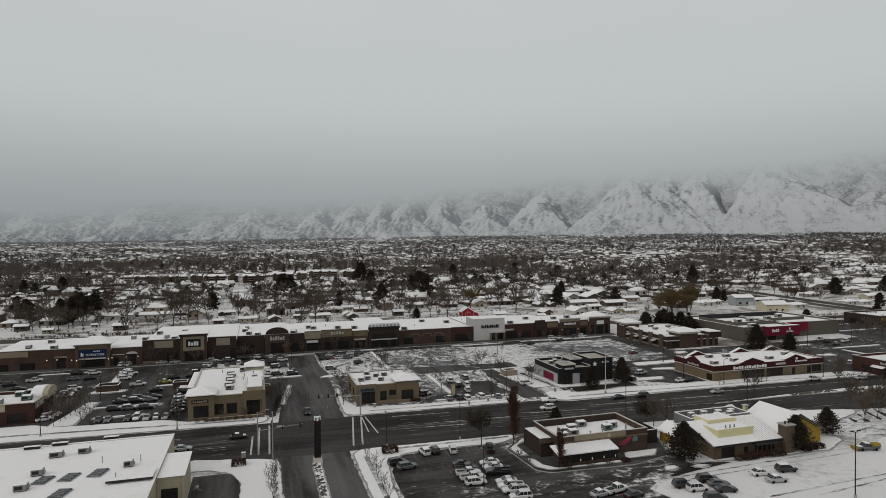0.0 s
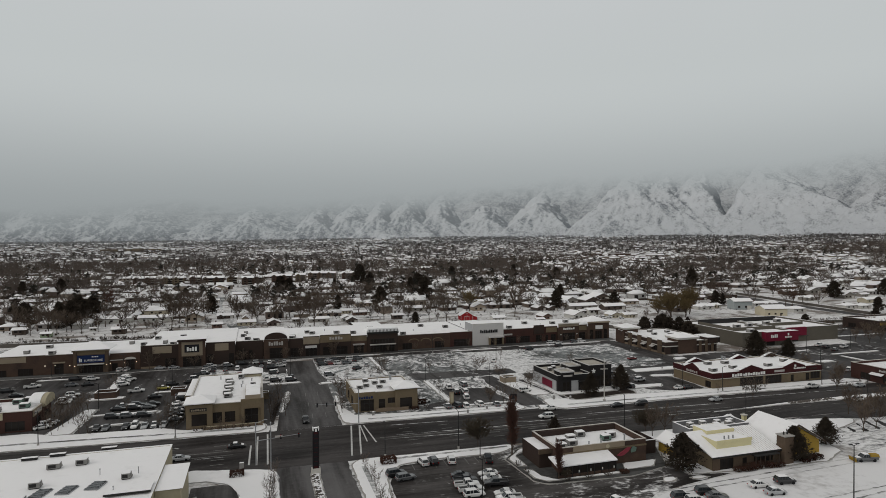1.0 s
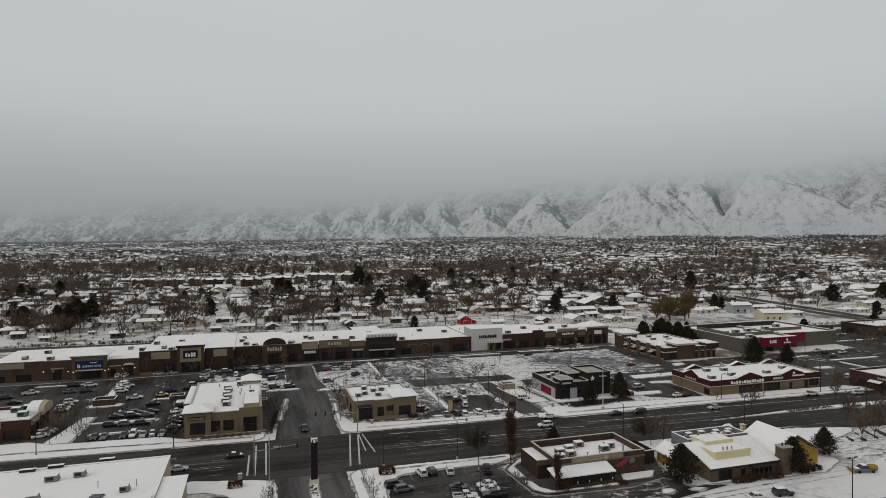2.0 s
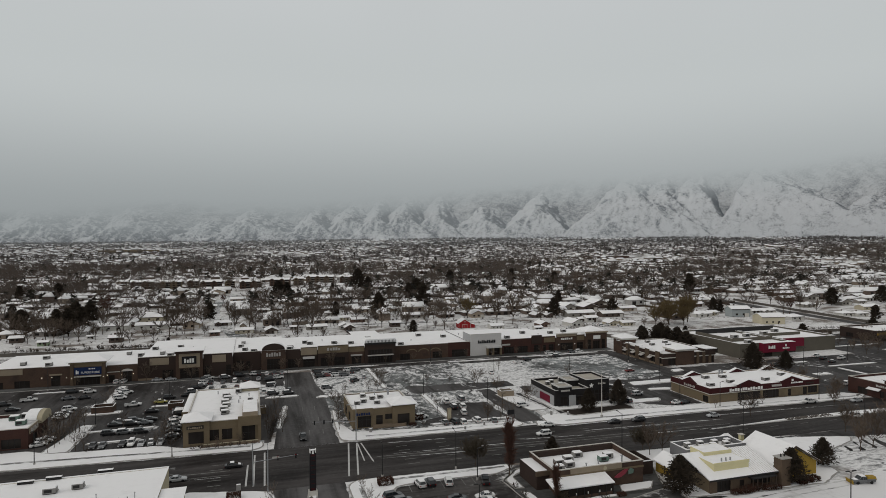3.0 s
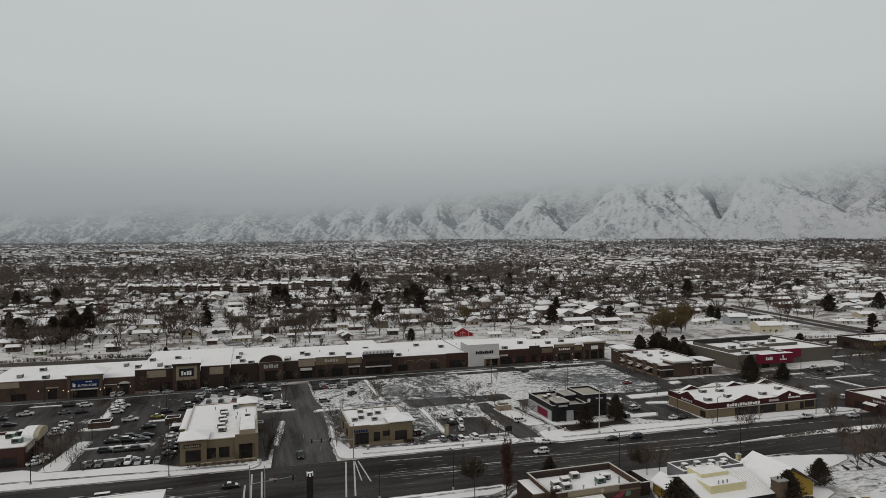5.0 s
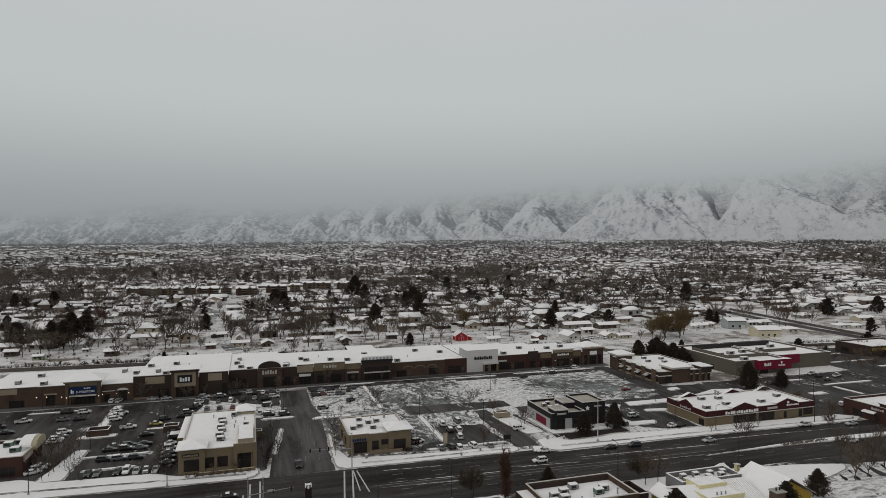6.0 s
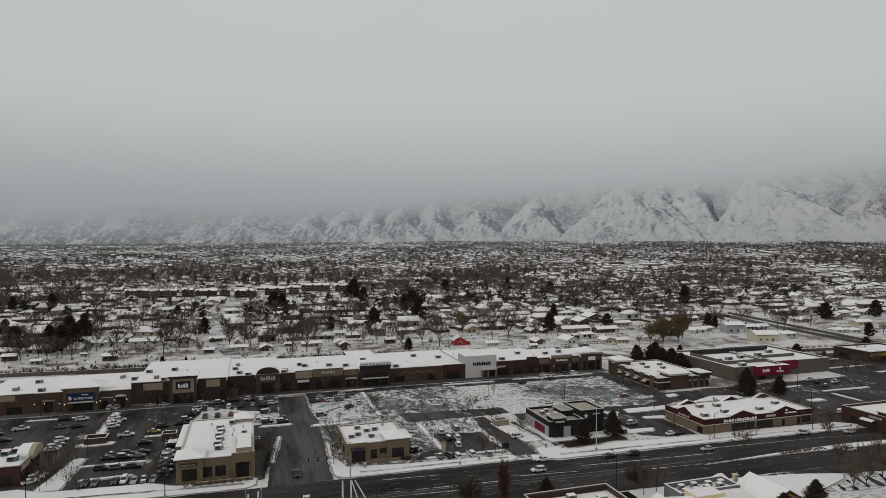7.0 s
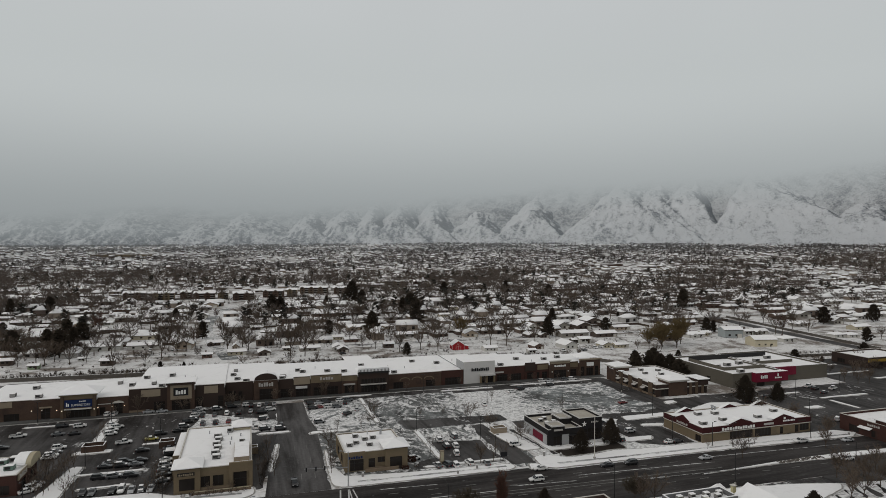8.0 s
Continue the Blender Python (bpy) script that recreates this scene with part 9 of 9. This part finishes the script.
# larger buildings among the houses: flats, school and church halls
def flats(x, y, bays, turn, wall, high=8.6):
    """A three-storey row of flats with gabled bays, and flat dark panels as the shade of balcony recesses."""
    t = thing("apartment_block", "three-storey apartment block with gabled bays and snowy roofs", "apartment block", "apartment blocks", pose(x, y, 0, 0, 0, turn))
    w = bays * 13.0
    part("wall", Geo().box(0, w, 0, 13, 0, high), wall, t)
    part("roof", Geo().wallshape([(-0.8, high), (6.5, high + 2.2), (13.8, high), (13.8, high + 0.3), (6.5, high + 2.6), (-0.8, high + 0.3)], -w - 0.6, 0.6, pose(0, 0, 0, 0, 0, 90)), ROOF_SNOW, t, "snow-covered roof")
    for k in range(bays):
        a = k * 13.0 + 1.0
        bay = part("gabled_bay", Geo().wallshape([(a, 0), (a + 5.6, 0), (a + 5.6, high), (a + 2.8, high + 1.7), (a, high)], -2.2, -0.003), wall, t)
        part("bay_roof", Geo().wallshape([(a - 0.5, high - 0.2), (a + 2.8, high + 1.8), (a + 6.1, high - 0.2), (a + 6.1, high + 0.1), (a + 2.8, high + 2.2), (a - 0.5, high + 0.1)], -2.8, 5.0), ROOF_SNOW, bay)
        for floor in range(3):
            z = 0.5 + floor * 2.8
            part("window", Geo().box(a + 1.4, a + 4.2, -2.26, -2.203, z + 0.5, z + 1.9), GLASS, bay)
            # No real recess: a flat dark panel stands for the shade behind each balcony.
            part("balcony_recess", Geo().box(a + 6.4, a + 11.2, -0.08, -0.003, z, z + 2.0), GLASS, t)
            part("balcony", Geo().box(a + 6.2, a + 11.4, -1.5, -0.082, z - 0.25, z - 0.05), TRIM, t)


for x, y, bays, turn, mat in ((-149, 853, 2, 2, BROWN_BRICK), (-114, 842, 2, 3, TAN), (-82, 851, 1, -4, BROWN_BRICK), (-65, 829, 2, 1, BROWN_BRICK), (-36, 834, 1, 2, TAN), (-17, 815, 2, 3, BROWN_BRICK), (20, 848, 2, -12, BROWN_BRICK), (52, 860, 1, -8, TAN), (72, 898, 3, -15, FRONT_BRICK), (118, 880, 2, -12, BROWN_BRICK), (218, 996, 3, -15, TAN), (266, 990, 2, -12, BROWN_BRICK)):
    flats(x, y, bays, turn, mat)
for x, y, w, d, h, mat, words in ((330, 1150, 120, 40, 8, BROWN_BRICK, "wide low school hall"), (420, 790, 40, 26, 8, RED_BRICK, "brick school hall"), (-150, 2050, 150, 50, 9, WHITE_WALL, "wide white-roofed hall"), (-500, 2300, 180, 60, 9, TAN, "wide white-roofed hall"), (900, 1500, 120, 50, 8, BROWN_BRICK, "wide low school hall"), (497, 570, 52, 14, 5, BROWN_BRICK, "low brick hall")):
    b = building("community_building", words + " with snow on its roof", "building", x, x + w, y, y + d, h, mat, group="community buildings", south=[(2 + k * 6.0, 4.4 + k * 6.0, 1, 2.4) for k in range(int(w / 6.5))] + ([(2 + k * 6.0, 4.4 + k * 6.0, 4, 5.4) for k in range(int(w / 6.5))] if h > 5 and w < 80 else []))
    b.location.z = float(terrain(x, y))


def gym():
    t = thing("sports_hall", "broad gabled hall with tan end wall and snowy roof", "hall", m=pose(800, 650, 0, 0, 0, 8))
    part("wall", Geo().box(-45, 45, -14, 14, 0, 6), WHITE_WALL, t), part("gable_end", Geo().wallshape([(-14, 6.01), (14, 6.01), (0, 10)], -45.2, -45.02, pose(0, 0, 0, 0, 0, 90)), TAN, t)
    part("roof", Geo().wallshape([(-15, 6.02), (15, 6.02), (15, 6.4), (0, 10.5), (-15, 6.4)], -45, 46, pose(0, 0, 0, 0, 0, 90)), ROOF_SNOW, t)


gym()

# streets among the houses
sheet("road_garden_street", "snowy residential street", [(garden_street(y) - 5.5, y) for y in range(405, 760, 20)] + [(garden_street(y) + 5.5, y) for y in range(745, 404, -20)], 0.03, LOT_PALE)
sheet("road_east_street", "wet residential road running past the houses", [(402, 268), (414, 268), (432, 403), (449, 490), (462, 545), (452, 548), (437, 494), (420, 405)], 0.034, STREET)
for k in range(7):
    y = street_y(k)
    sheet("road_cross_street", "slushy residential street between house rows", [(-0.4 * y - 60, y - 4.2), (1.4 * y, y - 4.2), (1.4 * y, y + 4.2), (-0.4 * y - 60, y + 4.2)], 0.014, ALLEY)


def block_wall(pts, h=2.1):
    t = thing("boundary_wall", "long grey block wall capped with snow", "wall", kind="structure")
    for (xa, ya), (xb, yb) in zip(pts, pts[1:]):
        length = math.hypot(xb - xa, yb - ya)
        m = pose(xa, ya, 0, 0, 0, math.degrees(math.atan2(yb - ya, xb - xa)))
        n = max(1, int(length / 5))
        for i in range(n):
            part("panel", Geo().box(i * length / n + 0.2, (i + 1) * length / n - 0.2, -0.09, 0.09, 0, h, m), FENCE_WALL, t)
            part("post", Geo().box(i * length / n - 0.2, i * length / n + 0.2, -0.17, 0.17, 0, h + 0.15, m), FENCE_WALL, t)
        part("snow_cap", Geo().box(0.2, length - 0.2, -0.1, 0.1, h + 0.003, h + 0.1, m), ROOF_SNOW, t)


block_wall([(-130, 374), (-60, 369), (0, 369), (60, 371), (200, 352), (216, 322)]), block_wall([(216, 316), (300, 312), (396, 303)], 1.8), block_wall([(421, 312), (438, 403), (457, 495)], 2.0)

# trees of the neighbourhood
RUSSET_TREE = tree_kind("bare_tree", "leafless garden tree with dark russet twigs", BARE_SHAPES[2], BARK, RUSSET, "bare trees")
for row in TREE_PLAN:
    for k, (x, y, high, kind) in enumerate(row):
        if kind == "p":
            plant(PINES[(k * 5) % 3], [(x, y)], high / 9.2, 0.05, k)
        else:
            plant({"b": BARE[k % 4], "o": RUSSET_TREE, "y": RUSTY}[kind], [(x, y)], high / 11.4, 0.05, k)
plant(PINES[1], [(222, 312), (234, 316), (240, 320), (228, 322)], 1.1)
plant(BARE[1], [(316, 263), (330, 283), (340, 263), (350, 247), (372, 247), (308, 240)], 0.7), plant(PINES[1], [(322, 292), (390, 300)], 1.1), plant(RUSTY, [(268, 362), (275, 358), (282, 366), (290, 361), (297, 369), (304, 374), (286, 372)], 1.5)
plant(STREET_TREE, [(-62 + k * 11.5, 364.6) for k in range(12)], 1.15, seed=9), plant(SHRUB, [(-125 + k * 6.3, 376.6 + 2 * math.sin(k)) for k in range(28)] + [(70 + k * 5.5, 373.5 - k * 0.75) for k in range(22)], 1.35, seed=10), plant(SHRUB, [(300 + k * 5, 318 - k * 0.4) for k in range(22)], 1.2, seed=12)


def far_trees():
    rng = np.random.RandomState(8)
    shapes, middling, sparse, pines = [], [], [], []

    def tuft(rnd, count, thin, wide):
        """A vase of rising limbs from which fine twigs spread."""
        g = Geo()
        g.tube((0, 0, 0), (0, 0, 2.6), 0.2, 0.15, 3)
        limbs = []
        for i in range(7):
            a, b = i * 0.9 + rnd.uniform(-0.3, 0.3), rnd.uniform(0.55, 1.35)
            d = Vector((math.cos(a) * math.cos(b), math.sin(a) * math.cos(b), math.sin(b)))
            limbs.append((Vector((0, 0, 2.2)), d, rnd.uniform(3.6, 5.6) * wide))
        for i in range(count):
            root, d, long = limbs[i % 7]
            base = root + d * long * math.sqrt(rnd.uniform(0.02, 1.0))
            t = Vector((rnd.uniform(-1, 1), rnd.uniform(-1, 1), rnd.uniform(-0.25, 1))).normalized() * 0.9 + d
            side = t.orthogonal().normalized() * thin * rnd.uniform(0.7, 1.3)
            side.rotate(Matrix.Rotation(rnd.uniform(0, 6), 3, t))
            g.add([base - side, base + side, base + t.normalized() * rnd.uniform(0.9, 2.5)], [(0, 1, 2)])
        return g

    for s in range(5):
        rnd = random.Random(s + 60)
        shapes.append(tuft(rnd, 300, 0.050, 0.85 + 0.08 * s)), middling.append(tuft(rnd, 120, 0.120, 0.9 + 0.08 * s)), sparse.append(tuft(rnd, 40, 0.30, 0.9 + 0.08 * s))
    for s in range(3):
        pines.append(pine(s + 80, 9.0, 2.4 + s * 0.4, 34, 2.6)[1])

    def sow(n, y0, y1, power):
        y = (y0 ** power + (y1 ** power - y0 ** power) * rng.rand(n)) ** (1 / power)
        x = (-0.42 + 1.9 * rng.rand(n)) * y
        clump = np.array([noise.noise(Vector((a * 0.0045, b * 0.0045, 0.5))) + 0.5 * noise.noise(Vector((a * 0.017, b * 0.017, 4.5))) for a, b in zip(x, y)])
        keep = clump > rng.uniform(-0.42, 0.30, n)
        keep &= ~((y < 765) & (np.abs(x + 22) < 16)) & ~((y > 780) & (y < 862) & (x > -165) & (x < 130) & (rng.rand(n) < 0.85)) & ~((y < 562) & (x > 425) & (x < 525))
        x, y = x[keep], y[keep]
        return np.c_[x, y, terrain(x, y)]

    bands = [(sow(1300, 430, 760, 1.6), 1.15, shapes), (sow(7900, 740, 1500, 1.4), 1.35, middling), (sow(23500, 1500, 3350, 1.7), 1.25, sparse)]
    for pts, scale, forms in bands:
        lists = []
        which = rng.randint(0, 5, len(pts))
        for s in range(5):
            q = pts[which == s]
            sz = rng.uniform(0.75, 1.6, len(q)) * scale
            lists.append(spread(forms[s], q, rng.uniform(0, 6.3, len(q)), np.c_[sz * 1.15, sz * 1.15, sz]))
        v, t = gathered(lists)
        tagged(big_mesh("far_bare_trees", v, t, FAR_WOOD_HAZE if forms is sparse else FAR_TREE), "leafless trees crowding the distant gardens", "trees", kind="stuff")
    lists = []
    pts = np.concatenate([sow(1150, 560, 1300, 1.6), sow(2600, 1300, 3350, 1.5)])
    which = rng.randint(0, 3, len(pts))
    for s in range(3):
        q = pts[which == s]
        lists.append(spread(pines[s], q, rng.uniform(0, 6.3, len(q)), rng.uniform(0.7, 1.7, len(q))))
    v, t = gathered(lists)
    tagged(big_mesh("far_evergreens", v, t, FAR_PINE), "dark evergreens among the distant houses", "trees", kind="stuff")


far_trees()

# the patterns from which copies were taken are no part of the place
for ob in (*BARE, STREET_TREE, RUSTY, *PINES, NEAR_PINE, COLUMN, ROUND, SHRUB, *KINDS.values(), *HOUSES, SHED, GABLE_HOUSE, LONG_SHED, RUSSET_TREE):
    for o in (*ob.children_recursive, ob):
        bpy.data.objects.remove(o)
